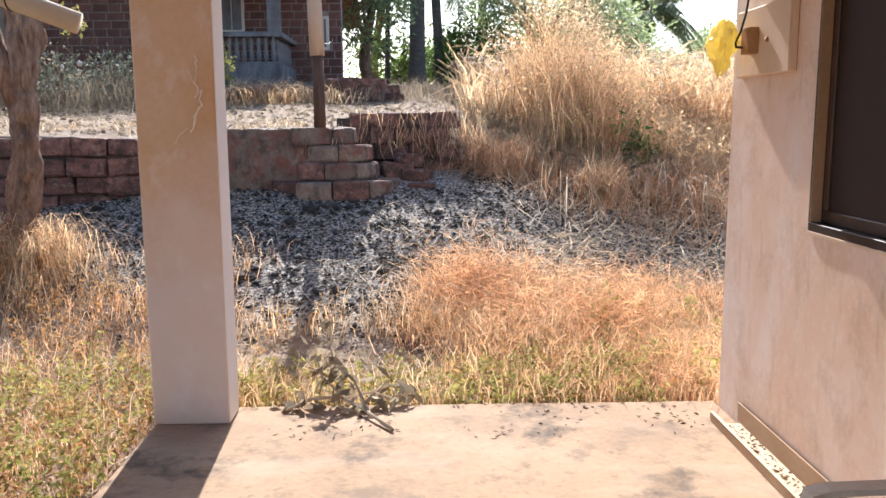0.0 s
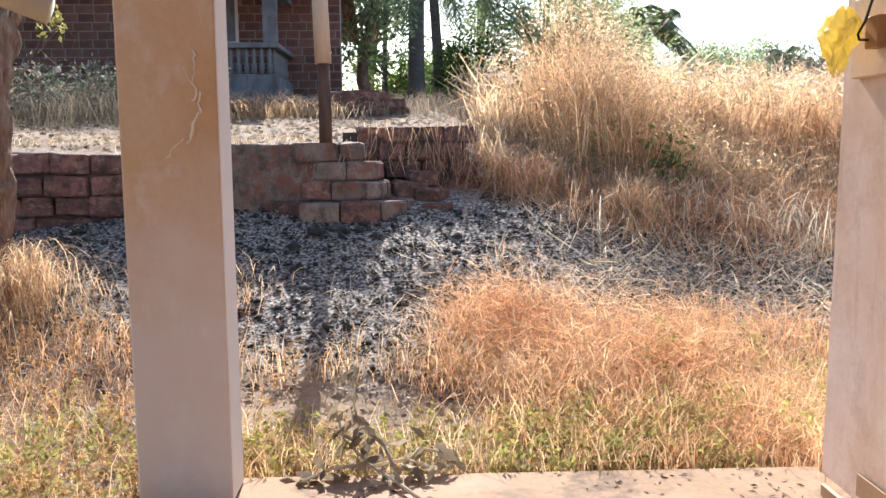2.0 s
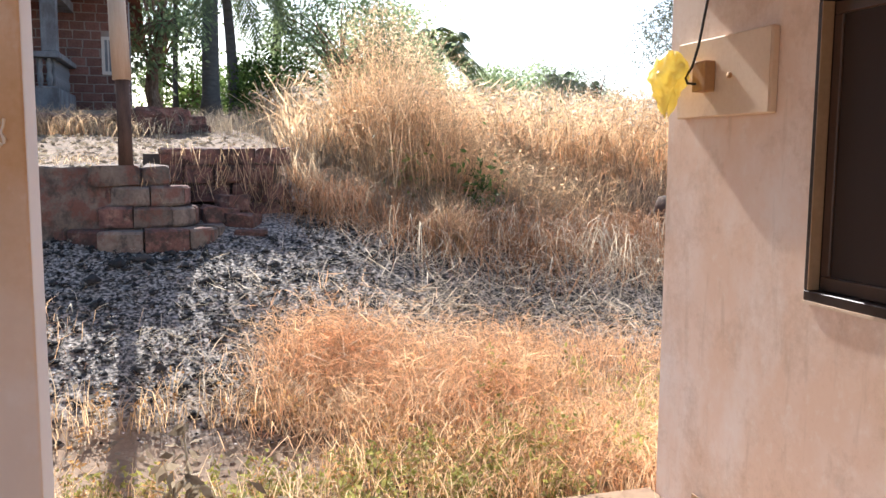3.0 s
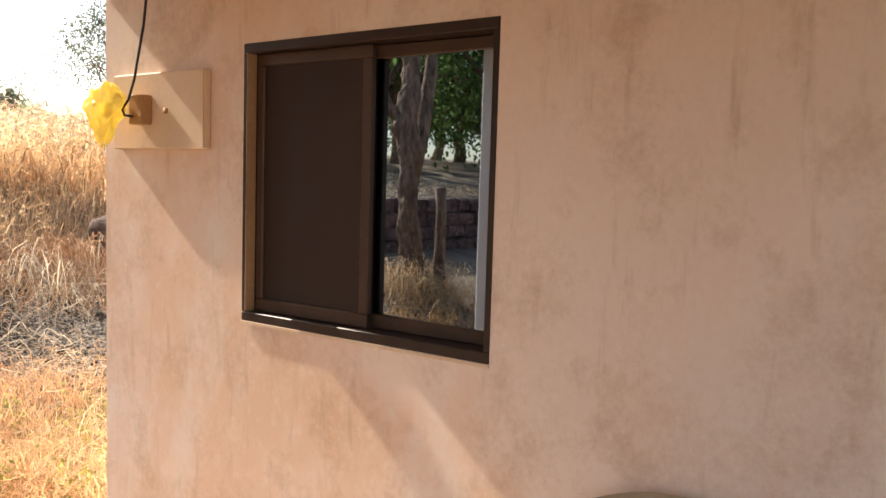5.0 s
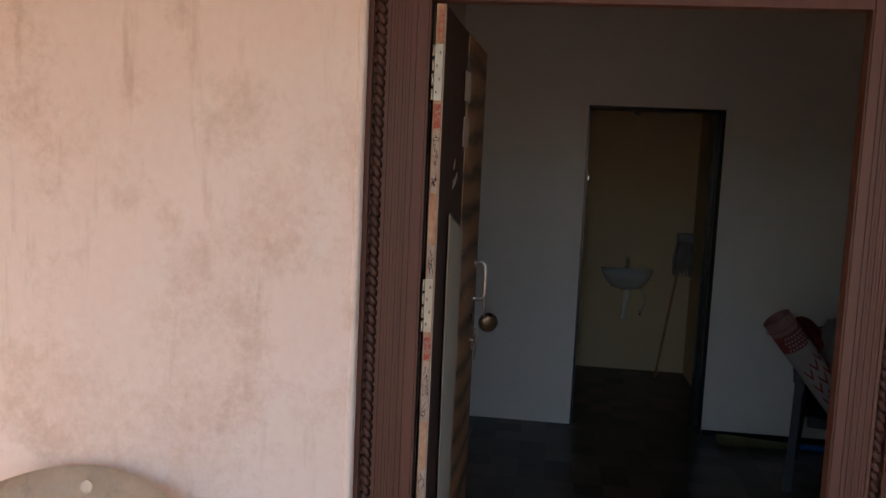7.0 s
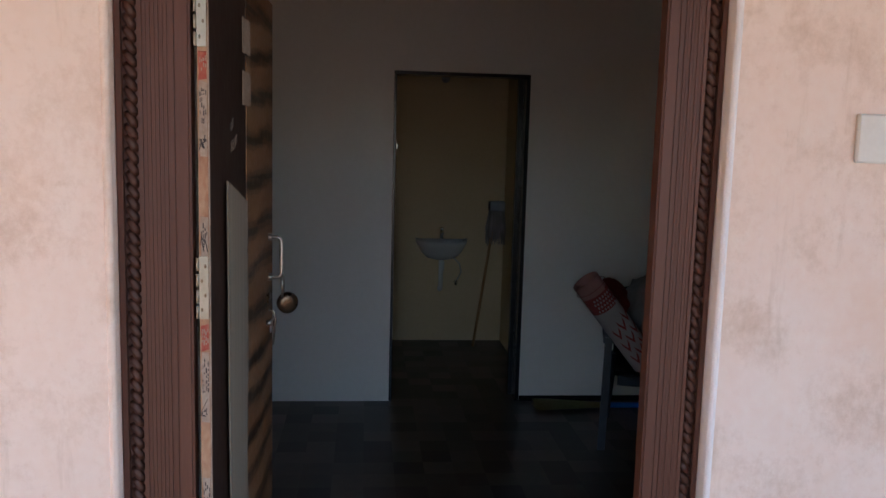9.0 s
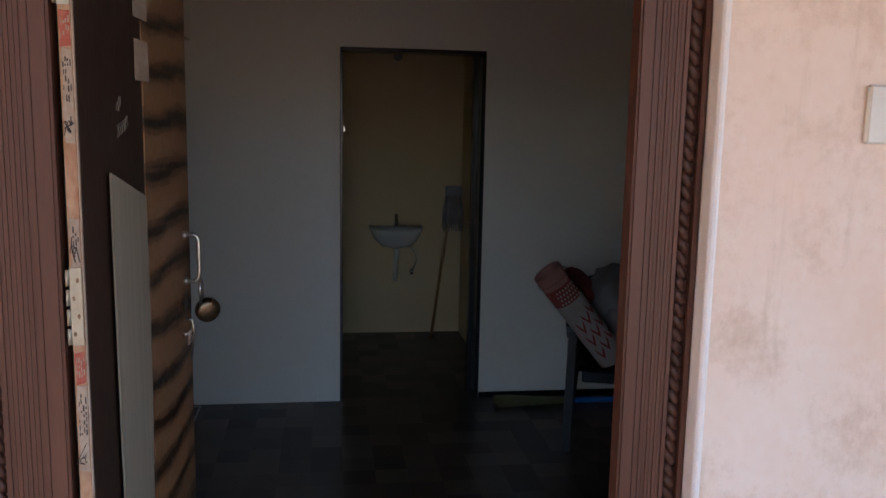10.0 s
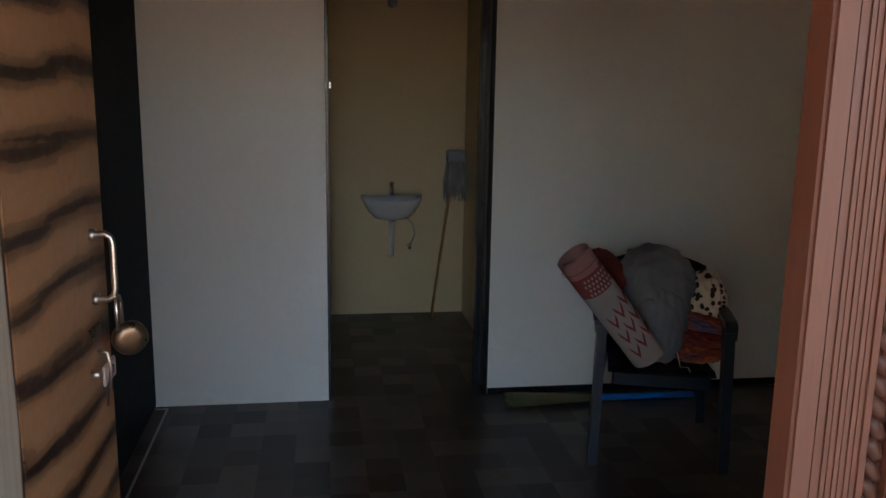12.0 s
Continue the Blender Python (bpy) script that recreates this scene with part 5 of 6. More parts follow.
tagged(part("wire", wr, M["white_plastic"]), "thin slack wire running from the pole", "wire")


# ---- neighbour's laterite house on the terrace ----
HZ = 2.15
house = thing("house", pose(0, 0, 0), "laterite block house with a balustraded porch", "house")
part("wall", boxes((-9.5, -3.9, 15.30, 15.6, HZ - 0.4, 3.95), (-3.9, -1.25, 15.92, 16.2, HZ - 0.4, 3.95), (-3.0, -2.8, 16.2, 22.0, HZ - 0.4, 3.95), (-3.92, -3.7, 15.6, 15.92, HZ - 0.4, 3.95)), M["mortar"], house, "grey mortared wall core")
part("plinth", boxes((-3.75, -2.06, 14.25, 14.45, HZ - 0.5, 2.46), (-2.26, -2.06, 14.45, 15.92, HZ - 0.5, 2.46)), M["blue_plaster"], house, "dark weathered porch plinth")
rail = part("porch_rail", boxes((-3.75, -2.03, 14.22, 14.48, 2.87, 2.95), (-2.29, -2.03, 14.48, 15.90, 2.87, 2.95), (-3.75, -2.06, 14.27, 14.43, 2.46, 2.49), bevel=0.008), M["blue_plaster"], house)
bl = lathe(bmesh.new(), [(0.030, 0.0), (0.030, 0.03), (0.046, 0.11), (0.026, 0.21), (0.044, 0.29), (0.030, 0.36), (0.030, 0.385)], 8)
bal = part("baluster", bl, M["blue_plaster"], rail, smooth=True)
bal.location = (-3.68, 14.35, 2.487)
for k in range(1, 14):
    c = bal.copy(); scene.collection.objects.link(c); c.location = (-3.68 + 0.115 * k, 14.35, 2.487)
for k in range(11):
    c = bal.copy(); scene.collection.objects.link(c); c.location = (-2.16, 14.55 + 0.125 * k, 2.487)
part("porch_beam", boxes((-3.75, -2.04, 14.24, 14.46, 3.72, 3.86), (-2.28, -2.04, 14.46, 15.9, 3.72, 3.86)), M["blue_plaster"], house)
part("porch_column", boxes((-2.26, -2.06, 14.25, 14.45, 2.95, 3.72), bevel=0.012), M["blue_plaster"], house)
rn = random.Random(21)
shapes = []
for w in (0.20, 0.24, 0.28):
    b = rough_block(bmesh.new(), 0, w, -0.012, 0.02, 0, 0.118, 0.006, rn, 0.006)
    me = bpy.data.meshes.new("brick"); b.to_mesh(me); b.free(); me.materials.append(M["house_brick"]); shapes.append((w, me))


def brick_face(x0, x1, z0, z1, y, holes=()):
    row, z = 0, z0
    while z < z1:
        x = x0 - 0.12 * (row % 2)
        while x < x1 - 0.03:
            w, me = shapes[rn.randrange(3)]
            a, c = max(x, x0), min(x + w, x1)
            for ha, hb, hc, hd in holes:
                if hc < z + 0.118 and z < hd and a < hb and c > ha:
                    if a < ha:
                        c = ha
                    elif c > hb:
                        a = hb
                    else:
                        c = a
            if c - a > 0.05:
                o = new("brick", me); o.location = (a, y - 0.003, z); o.scale = ((c - a) / w, 1, 1); o.parent = house
            x += w + 0.020
        z += 0.136
        row += 1


WIN1, WIN2 = (-3.38, -2.94, 3.10, 4.0), (-1.66, -1.46, 2.80, 3.38)
brick_face(-3.88, -1.25, 2.25, 3.9, 15.92, (WIN1, WIN2))
brick_face(-6.6, -3.95, 2.30, 3.8, 15.30)
for a, b, c, d in (WIN1, WIN2):
    w = part("window", boxes((a, b, 15.885, 15.915, c, d), bevel=0.004), M["far_wall"], house, "weathered white wooden shutter window")
    part("shutter_gap", boxes((a + 0.05, (a + b) / 2 - 0.01, 15.876, 15.884, c + 0.05, d - 0.05), ((a + b) / 2 + 0.01, b - 0.05, 15.876, 15.884, c + 0.05, d - 0.05)), M["blue_plaster"], w)
rf = bmesh.new()
for vs in ([(-9.9, 14.9, 3.85), (-1.3, 14.9, 3.85), (-1.3, 18.5, 5.2), (-9.9, 18.5, 5.2)], [(-9.9, 18.5, 5.2), (-1.3, 18.5, 5.2), (-1.3, 22.3, 3.85), (-9.9, 22.3, 3.85)]):
    rf.faces.new([rf.verts.new(p) for p in vs])
bmesh.ops.solidify(rf, geom=list(rf.faces), thickness=0.10)
part("roof", rf, M["roof_tile"], house, "clay tiled roof")


# ---- grass, weeds and litter ----
def blades(name, x, y, h, w, lean, mat, label, category="grass", seed=0, z=None, sway=None, lie=0.0):
    """Curved tapering blades standing on the land; lie: 1 is flat on it."""
    r = np.random.RandomState(seed)
    n = len(x)
    z = land_rough(x, y) - 0.01 if z is None else z
    a = r.uniform(0, 2 * np.pi, n) if sway is None else r.normal(sway, 0.7, n)
    d = np.stack([np.cos(a), np.sin(a), np.zeros(n)], -1)
    s = np.stack([-np.sin(a), np.cos(a), np.zeros(n)], -1)
    t = r.uniform(0, np.pi, n)[:, None]
    s = s * np.cos(t) + d * np.sin(t)
    base = np.stack([x, y, z], -1)
    h, lean, w = (np.broadcast_to(v, (n,)).astype(float)[:, None] for v in (h, lean, w))
    up = np.array([0, 0, 1.0 - lie])
    mid = base + up * h * 0.6 * np.sqrt(np.clip(1 - 0.25 * lean ** 2, 0.1, 1)) + d * h * lean * 0.22
    tip = base + up * h * np.sqrt(np.clip(1 - 0.75 * np.clip(lean, 0, 1.1) ** 2, 0.05, 1)) + d * h * lean * 0.85
    v = np.stack([base - s * w, base + s * w, mid + s * w * 0.85, mid - s * w * 0.85, tip + s * w * 0.25, tip - s * w * 0.25], 1).reshape(-1, 3)
    k = 6 * np.arange(n)[:, None]
    q = np.concatenate([k + [0, 1, 2, 3], k + [3, 2, 4, 5]], 1).reshape(-1, 4)
    return tagged(mesh_arrays(name, v, q, mat), label, category, kind="stuff")


def leaves(name, p, size, mat, label="", category="leaves", seed=0, kind="stuff", flat=0.0, droop=0.0, slim=0.45):
    """Small folded leaves at points, turned every way; flat: 1 lies on the ground."""
    r = np.random.RandomState(seed)
    n = len(p)
    d = r.normal(0, 1, (n, 3))
    d[:, 2] = d[:, 2] * (1 - flat) - droop
    d /= np.linalg.norm(d, axis=1, keepdims=True)
    u = r.normal(0, 1, (n, 3))
    u[:, 2] *= (1 - 0.8 * flat)
    u -= d * (u * d).sum(1, keepdims=True)
    u /= np.linalg.norm(u, axis=1, keepdims=True)
    nn = np.cross(d, u)
    L = (np.broadcast_to(size, (n,)) * r.uniform(0.6, 1.3, n))[:, None]
    mid = p + d * L * 0.5
    v = np.stack([p, mid + u * L * slim * 0.5 + nn * L * 0.08, p + d * L, mid - u * L * slim * 0.5 + nn * L * 0.08], 1).reshape(-1, 3)
    ob = mesh_arrays(name, v, np.arange(4 * n).reshape(-1, 4), mat)
    return tagged(ob, label, category, kind=kind)


def arching_stems(name, n, x0, x1, y0, y1, mat, label, seed):
    """Long thin stems that rise from the bank, bow over and droop to the ground."""
    r = np.random.RandomState(seed)
    m = 7
    cx, cy = r.uniform(x0, x1, 40), r.uniform(y0, y1, 40)
    i = r.randint(0, 40, n)
    bx, by = cx[i] + r.normal(0, 0.16, n), cy[i] + r.normal(0, 0.12, n)
    a = r.normal(-np.pi / 2, 0.95, n)
    span, rise = r.uniform(0.25, 0.95, n), r.uniform(0.10, 0.55, n)
    u = np.linspace(0, 1, m)[None, :]
    px = bx[:, None] + (span * np.cos(a))[:, None] * u
    py = by[:, None] + (span * np.sin(a))[:, None] * u
    pz = land_rough(bx, by)[:, None] + rise[:, None] * (4 * u * (1 - u)) ** 0.8 * (1 - 0.25 * u) - 0.30 * span[:, None] * u + r.normal(0, 0.012, (n, m))
    p = np.stack([px, py, pz], -1)
    w = (r.uniform(0.0016, 0.0042, n)[:, None] * (1.1 - 0.8 * u))[..., None]
    side = np.stack([-np.sin(a), np.cos(a), r.uniform(-0.6, 0.6, n)], -1)[:, None, :]
    v = np.stack([p - side * w, p + side * w], 2).reshape(-1, 3)
    k = (2 * m * np.arange(n)[:, None] + 2 * np.arange(m - 1)[None, :]).reshape(-1, 1)
    return tagged(mesh_arrays(name, v, k + [0, 1, 3, 2], mat), label, "stems", kind="stuff")


R = np.random.RandomState(7)


def tangle(name, x, y, top, length, mat, label, seed, slim=0.026, flat=0.35):
    """Broken straws lying every which way through the depth of the grass."""
    p = np.stack([x, y, land_rough(x, y) + np.random.RandomState(seed).uniform(0.0, 1.0, len(x)) ** 1.4 * top], -1)
    return leaves(name, p, length, mat, label, "grass", seed, slim=slim, flat=flat)



def patch(n, x0, x1, y0, y1, power=1.0, clump=0, spread=0.15):
    """Scattered points, gathered round clumps where asked."""
    if clump:
        cx, cy = R.uniform(x0, x1, clump), R.uniform(y0, y1, clump)
        i = R.randint(0, clump, n)
        return cx[i] + R.normal(0, spread, n), cy[i] + R.normal(0, spread, n)
    return R.uniform(x0, x1, n), y0 + (y1 - y0) * R.uniform(0, 1, n) ** power


def keep(x, y, test):
    k = test(x, y)
    return x[k], y[k]


def off_bare(x, y):
    """Off the floor, and off the bare patch of pale earth."""
    return off_floor(x, y) & (((x + 0.30) / 0.80) ** 2 + ((y - 6.0) / 0.40) ** 2 > 1.0)


def off_floor(x, y):
    return ((y > 5.06) | (x < -1.24)) & ((x < 1.7) | (y > 5.02))


# tall stand of dry grass on the bank
x, y = patch(5200, 1.45, 3.6, 9.85, 12.0, clump=110, spread=0.13)
hmax = 1.22 * np.exp(-((x - 1.78) / np.where(x < 1.78, 0.50, 0.75)) ** 2) + 0.55
blades("tall_dry_grass", x, y, hmax * R.uniform(0.25, 1.12, len(x)), R.uniform(0.002, 0.0045, len(x)), R.uniform(0.2, 1.15, len(x)), M["straw"], "tall dry straw-coloured grass on the bank", seed=1)
x2, y2 = patch(3200, 0.75, 3.4, 9.55, 11.2, clump=60, spread=0.20)
blades("brown_stems", x2, y2, R.uniform(0.2, 0.9, 3200), R.uniform(0.0025, 0.005, 3200), R.uniform(0.5, 1.1, 3200), M["dry_leaf"], "brown dry stems at the foot of the tall grass", "stems", seed=18, lie=0.2)
k = R.randint(0, len(x), 13000)
tangle("straw_tangle", x[k] + R.normal(0, 0.12, 13000), y[k] + R.normal(0, 0.12, 13000), hmax[k] * 1.02, 0.16, M["straw"], "tangled broken straw in the tall grass", 51)
# seed heads on it
k = R.randint(0, len(x), 9000)
ph = np.stack([x[k] + R.normal(0, 0.14, 9000), y[k] + R.normal(0, 0.14, 9000), land(x[k], y[k]) + hmax[k] * R.uniform(0.35, 1.1, 9000)], -1)
leaves("seed_heads", ph, 0.045, M["straw"], "dry grass seed heads", "grass", 2, slim=0.35)
# brush on the bank to the right, leaning and tangled
x, y = patch(6500, 1.6, 7.5, 9.75, 11.8, clump=110, spread=0.22)
x, y = keep(x, y, lambda x, y: ~((x > 4.3) & (x < 6.0) & (y < 10.0)))
blades("bank_grass", x, y, R.uniform(0.35, 0.95, len(x)), R.uniform(0.0025, 0.006, len(x)), R.uniform(0.3, 1.05, len(x)), M["straw"], "dry tangled grass hanging over the bank", seed=3, lie=0.25)
k = R.randint(0, len(x), 11000)
tangle("straw_tangle", x[k] + R.normal(0, 0.15, 11000), y[k] + R.normal(0, 0.15, 11000), 0.7, 0.2, M["straw"], "tangled broken straw on the bank", 52)
x, y = patch(1800, 1.5, 6.5, 8.7, 10.2, clump=50, spread=0.25)
x, y = keep(x, y, lambda x, y: ~((x > 4.5) & (x < 5.9) & (y < 10.0)))
blades("bank_stems", x, y, R.uniform(0.3, 0.9, len(x)), R.uniform(0.0025, 0.005, len(x)), R.uniform(0.7, 1.15, len(x)), M["brush_brown"], "brown dry stems on the bank", "stems", seed=21, lie=0.3)
x, y = patch(900, 1.0, 5.6, 7.7, 9.6)
blades("fallen_stems", x, y, R.uniform(0.5, 1.3, len(x)), R.uniform(0.002, 0.0045, len(x)), R.uniform(0.9, 1.1, len(x)), M["pale_straw"], "bleached fallen stems", "stems", seed=4, lie=0.75)
x, y = R.normal(1.93, 0.085, 900), R.normal(8.90, 0.08, 900)
blades("grass_tuft", x, y, R.uniform(0.12, 0.55, len(x)), R.uniform(0.002, 0.004, len(x)), R.uniform(0.3, 1.1, len(x)), M["straw"], "upright tuft of golden dry grass", seed=5)
x, y = patch(1500, 1.7, 6.5, 7.3, 9.5, clump=60, spread=0.25)
tangle("straw_tangle", x, y, 0.22, 0.30, M["pale_straw"], "bleached straw tangled over the burnt bank", 59, slim=0.02)
x, y = patch(2600, 1.9, 6.0, 8.3, 9.6, clump=60, spread=0.22)
blades("burnt_brush", x, y, R.uniform(0.2, 0.6, len(x)), R.uniform(0.002, 0.004, len(x)), R.uniform(0.7, 1.15, len(x)), M["brush_brown"], "brown tangled brush at the foot of the bank", "stems", seed=61, lie=0.35)
arching_stems("arching_brush", 1500, 1.5, 6.4, 8.75, 9.95, M["brush_brown"], "brown arching stems at the foot of the bank", 63)
arching_stems("arching_brush", 420, 1.6, 6.4, 8.6, 9.8, M["pale_straw"], "bleached arching stems at the foot of the bank", 64)
arching_stems("arching_brush", 500, 0.65, 1.7, 9.55, 10.0, M["brush_brown"], "brown tangled creepers beside the tall grass", 65)
# field rising behind
x, y = patch(34000, -0.5, 42.0, 11.0, 46.0, power=1.9)
x, y = keep(x, y, lambda x, y: (x < 0.95 * y - 2) & (x > 0.7 + 0.02 * (y - 11)))
blades("field_grass", x, y, R.uniform(0.45, 1.05, len(x)) * (1 + 0.004 * y), 0.0035 + 0.0007 * y, R.uniform(0.1, 1.15, len(x)), M["straw"], "field of dry straw-coloured grass", seed=6)
k = R.randint(0, len(x), 26000)
tangle("straw_tangle", x[k], y[k], 0.95, 0.12 + 0.012 * y[k], M["straw"], "tangled dry straw of the field", 53, slim=0.07)
k = R.randint(0, len(x), 14000)
leaves("seed_heads", np.stack([x[k], y[k], land(x[k], y[k]) + R.uniform(0.4, 1.0, 14000)], -1), 0.03 + 0.0035 * y[k], M["pale_straw"], "pale seed heads of the field grass", "grass", 8)
for i, (cx, cy, s, n) in enumerate(((2.5, 9.75, 0.22, 420), (2.0, 10.2, 0.3, 160), (5.2, 14.0, 0.3, 300), (3.4, 12.5, 0.4, 300))):
    p = np.stack([R.normal(cx, s * 0.6, n), R.normal(cy, s * 0.5, n), land(cx, cy) + np.abs(R.normal(0.25, 0.22, n))], -1)
    leaves("green_weeds", p, 0.09, M["leaf_bright"] if i % 2 else M["leaf"], "green weeds among the dry grass", "weeds", 20 + i)

# near yard: lying orange grass, upright straw, low green weeds
x, y = patch(4600, 0.25, 1.8, 6.1, 7.2, clump=26, spread=0.2)
blades("orange_grass", x, y, R.uniform(0.12, 0.55, len(x)), R.uniform(0.0012, 0.0028, len(x)), R.uniform(0.5, 1.1, len(x)), M["orange_straw"], "matted orange dry grass", seed=9, lie=0.35)
x, y = patch(1500, 0.3, 1.6, 6.4, 7.1, clump=14, spread=0.17)
blades("orange_grass", x, y, R.uniform(0.2, 0.6, len(x)), R.uniform(0.0012, 0.0028, len(x)), R.uniform(0.8, 1.1, len(x)), M["orange_straw"], "matted orange dry grass", seed=19, sway=-0.8, lie=0.5)
x, y = patch(7000, 1.2, 4.4, 5.3, 7.2, clump=60, spread=0.16)
x, y = keep(x, y, off_floor)
blades("orange_grass", x, y, R.uniform(0.15, 0.5, len(x)), R.uniform(0.0013, 0.003, len(x)), R.uniform(0.5, 1.1, len(x)), M["orange_straw"], "matted orange dry grass", seed=10, lie=0.25)
x, y = patch(7000, -1.15, 2.2, 5.05, 6.5, clump=130, spread=0.12)
x, y = keep(x, y, off_bare)
blades("dry_grass", x, y, R.uniform(0.08, 0.32, len(x)), R.uniform(0.002, 0.0038, len(x)), R.uniform(0.2, 1.0, len(x)), M["straw"], "short dry grass beside the veranda", seed=11)


x, y = patch(8000, 0.3, 1.8, 6.2, 7.3, clump=36, spread=0.2)
tangle("straw_tangle", x, y, 0.28, 0.16, M["orange_straw"], "tangled broken straw in the yard", 54)
x, y = patch(2400, -0.6, 2.6, 6.4, 8.0, clump=40, spread=0.2)
x, y = keep(x, y, off_bare)
tangle("straw_tangle", x, y, 0.22, 0.18, M["pale_straw"], "bleached broken straw in the yard", 58)
x, y = patch(9000, 1.2, 4.4, 5.3, 7.4, clump=70, spread=0.2)
x, y = keep(x, y, off_floor)
tangle("straw_tangle", x, y, 0.26, 0.14, M["orange_straw"], "tangled broken straw in the yard", 55)
x, y = patch(5000, -6.0, -1.3, 2.8, 7.6, clump=150, spread=0.22)
x, y = keep(x, y, off_floor)
tangle("straw_tangle", x, y, 0.20, 0.14, M["brush_brown"], "tangled brown straw beside the veranda", 56)
x, y = patch(2000, -1.1, 1.4, 5.15, 6.6, clump=60, spread=0.15)
x, y = keep(x, y, off_bare)
tangle("straw_tangle", x, y, 0.16, 0.10, M["pale_straw"], "tangled pale straw at the veranda edge", 57)


def weeds(n_plants, x0, x1, y0, y1, per, hgt, seed, mat, label, size=0.035):
    px, py = patch(n_plants, x0, x1, y0, y1)
    px, py = keep(px, py, off_bare)
    i = np.repeat(np.arange(len(px)), per)
    f = R.uniform(0.2, 1.0, len(i))
    hh = (hgt * R.uniform(0.5, 1.2, len(px)))[i]
    ang = R.uniform(0, 2 * np.pi, len(px))[i]
    p = np.stack([px[i] + f * hh * 0.35 * np.cos(ang) + R.normal(0, 0.02, len(i)), py[i] + f * hh * 0.35 * np.sin(ang) + R.normal(0, 0.02, len(i)), land_rough(px[i], py[i]) + f * hh], -1)
    leaves("weeds", p, size, mat, label, "weeds", seed)
    blades("weed_stems", px, py, hgt, 0.0022, 0.4, M["orange_straw"], "thin weed stems", "stems", seed + 1)


weeds(330, -1.0, 1.5, 5.10, 5.80, 24, 0.19, 30, M["weed"], "yellow-green low weeds at the veranda edge")
weeds(240, -0.9, 1.9, 5.2, 6.6, 20, 0.24, 32, M["rusty_weed"], "withered low weeds", 0.03)
weeds(620, -4.2, -1.25, 2.6, 5.8, 26, 0.28, 34, M["weed"], "yellow-green low weeds beside the veranda")
weeds(520, -5.5, -1.3, 3.4, 7.2, 30, 0.26, 36, M["rusty_weed"], "withered rusty weeds", 0.03)
weeds(260, -4.0, -1.25, 2.6, 5.4, 30, 0.22, 62, M["rusty_weed"], "withered rusty weeds", 0.028)
weeds(160, 1.2, 3.8, 5.3, 6.6, 24, 0.26, 38, M["weed"], "yellow-green low weeds")
x, y = patch(6500, -6.0, -1.22, 2.5, 7.6, clump=200, spread=0.16)
x, y = keep(x, y, off_floor)
blades("dry_grass", x, y, R.uniform(0.08, 0.32, len(x)), R.uniform(0.0015, 0.0032, len(x)), R.uniform(0.5, 1.15, len(x)), M["orange_straw"], "dry grass at the side of the veranda", seed=12)
x, y = patch(2600, -6.0, -1.3, 4.5, 7.8, clump=90, spread=0.2)
blades("pale_grass", x, y, R.uniform(0.15, 0.45, len(x)), R.uniform(0.0015, 0.003, len(x)), R.uniform(0.5, 1.1, len(x)), M["pale_straw"], "bleached tangled grass", seed=13, lie=0.45)
# straw heaped at the foot of the tree
arching_stems("straw_heap", 420, -3.3, -2.75, 7.25, 7.7, M["straw"], "dry straw hanging round the tree", 66)
x, y = R.normal(-3.0, 0.18, 1900), R.normal(7.4, 0.15, 1900)
blades("straw_heap", x, y, R.uniform(0.1, 0.55, 1900), 0.003, R.uniform(0.7, 1.1, 1900), M["straw"], "dry straw heaped round the tree", seed=14)
# terrace: sparse dry litter and grass
x, y = patch(14000, -8.0, 0.7, 9.3, 14.0)
x, y = keep(x, y, lambda x, y: (x < -0.7) | (y > 9.9))
blades("terrace_grass", x, y, R.uniform(0.02, 0.12, len(x)), 0.003, R.uniform(0.6, 1.1, len(x)), M["pale_straw"], "sparse dry grass on the terrace", seed=15, lie=0.7)
x, y = patch(3200, -7.5, 0.9, 12.6, 14.1, clump=60, spread=0.22)
blades("terrace_brush", x, y, R.uniform(0.1, 0.45, len(x)), 0.004, R.uniform(0.6, 1.1, len(x)), M["dry_leaf"], "dry brush before the house", seed=16)
x = R.uniform(-0.7, 0.85, 240)
y = np.where(x < -0.6, 8.86, 9.60) + R.normal(0, 0.05, 240)
blades("wall_creeper", x, y, R.uniform(0.1, 0.7, 240), 0.003, R.uniform(0.3, 1.1, 240), M["straw"], "dry creepers hanging over the wall", seed=17, lie=1.7, z=np.where(x < -0.6, 1.50, 1.63) + R.uniform(-0.3, 0.05, 240))

# burnt ground: charred flakes and pale ash litter
x, y = patch(42000, -4.0, 4.4, 6.2, 9.7)
e = ((x - 0.2) / 4.2) ** 2 + ((y - 8.25) / 1.75) ** 2 + R.normal(0, 0.25, len(x))
k = (e < 1.0) & ((y < 8.9) | (x > 0.6)) 
x, y = x[k], y[k]
p = np.stack([x, y, land_rough(x, y) + R.uniform(0.0, 0.015, len(x))], -1)
h2 = R.uniform(0, 1, len(p))
clods("charred_clods", p[::3], 0.012, M["ember"], "black charred clods and embers", 47)
leaves("charred_litter", p[h2 < 0.55], 0.030, M["char"], "black charred leaf litter", "litter", 40, flat=0.35, slim=0.6)
leaves("ash_litter", p[h2 >= 0.80], 0.030, M["ash"], "grey and white ash litter", "litter", 41, flat=0.95, slim=0.5)
x, y = patch(1500, -2.0, 3.6, 6.8, 9.5)
blades("burnt_stems", x, y, R.uniform(0.1, 0.35, len(x)), 0.0022, R.uniform(0.9, 1.1, len(x)), M["pale_straw"], "bleached stems on the burnt ground", "stems", seed=42, lie=0.9)
x, y = patch(5000, -8.0, 0.4, 9.35, 13.2)
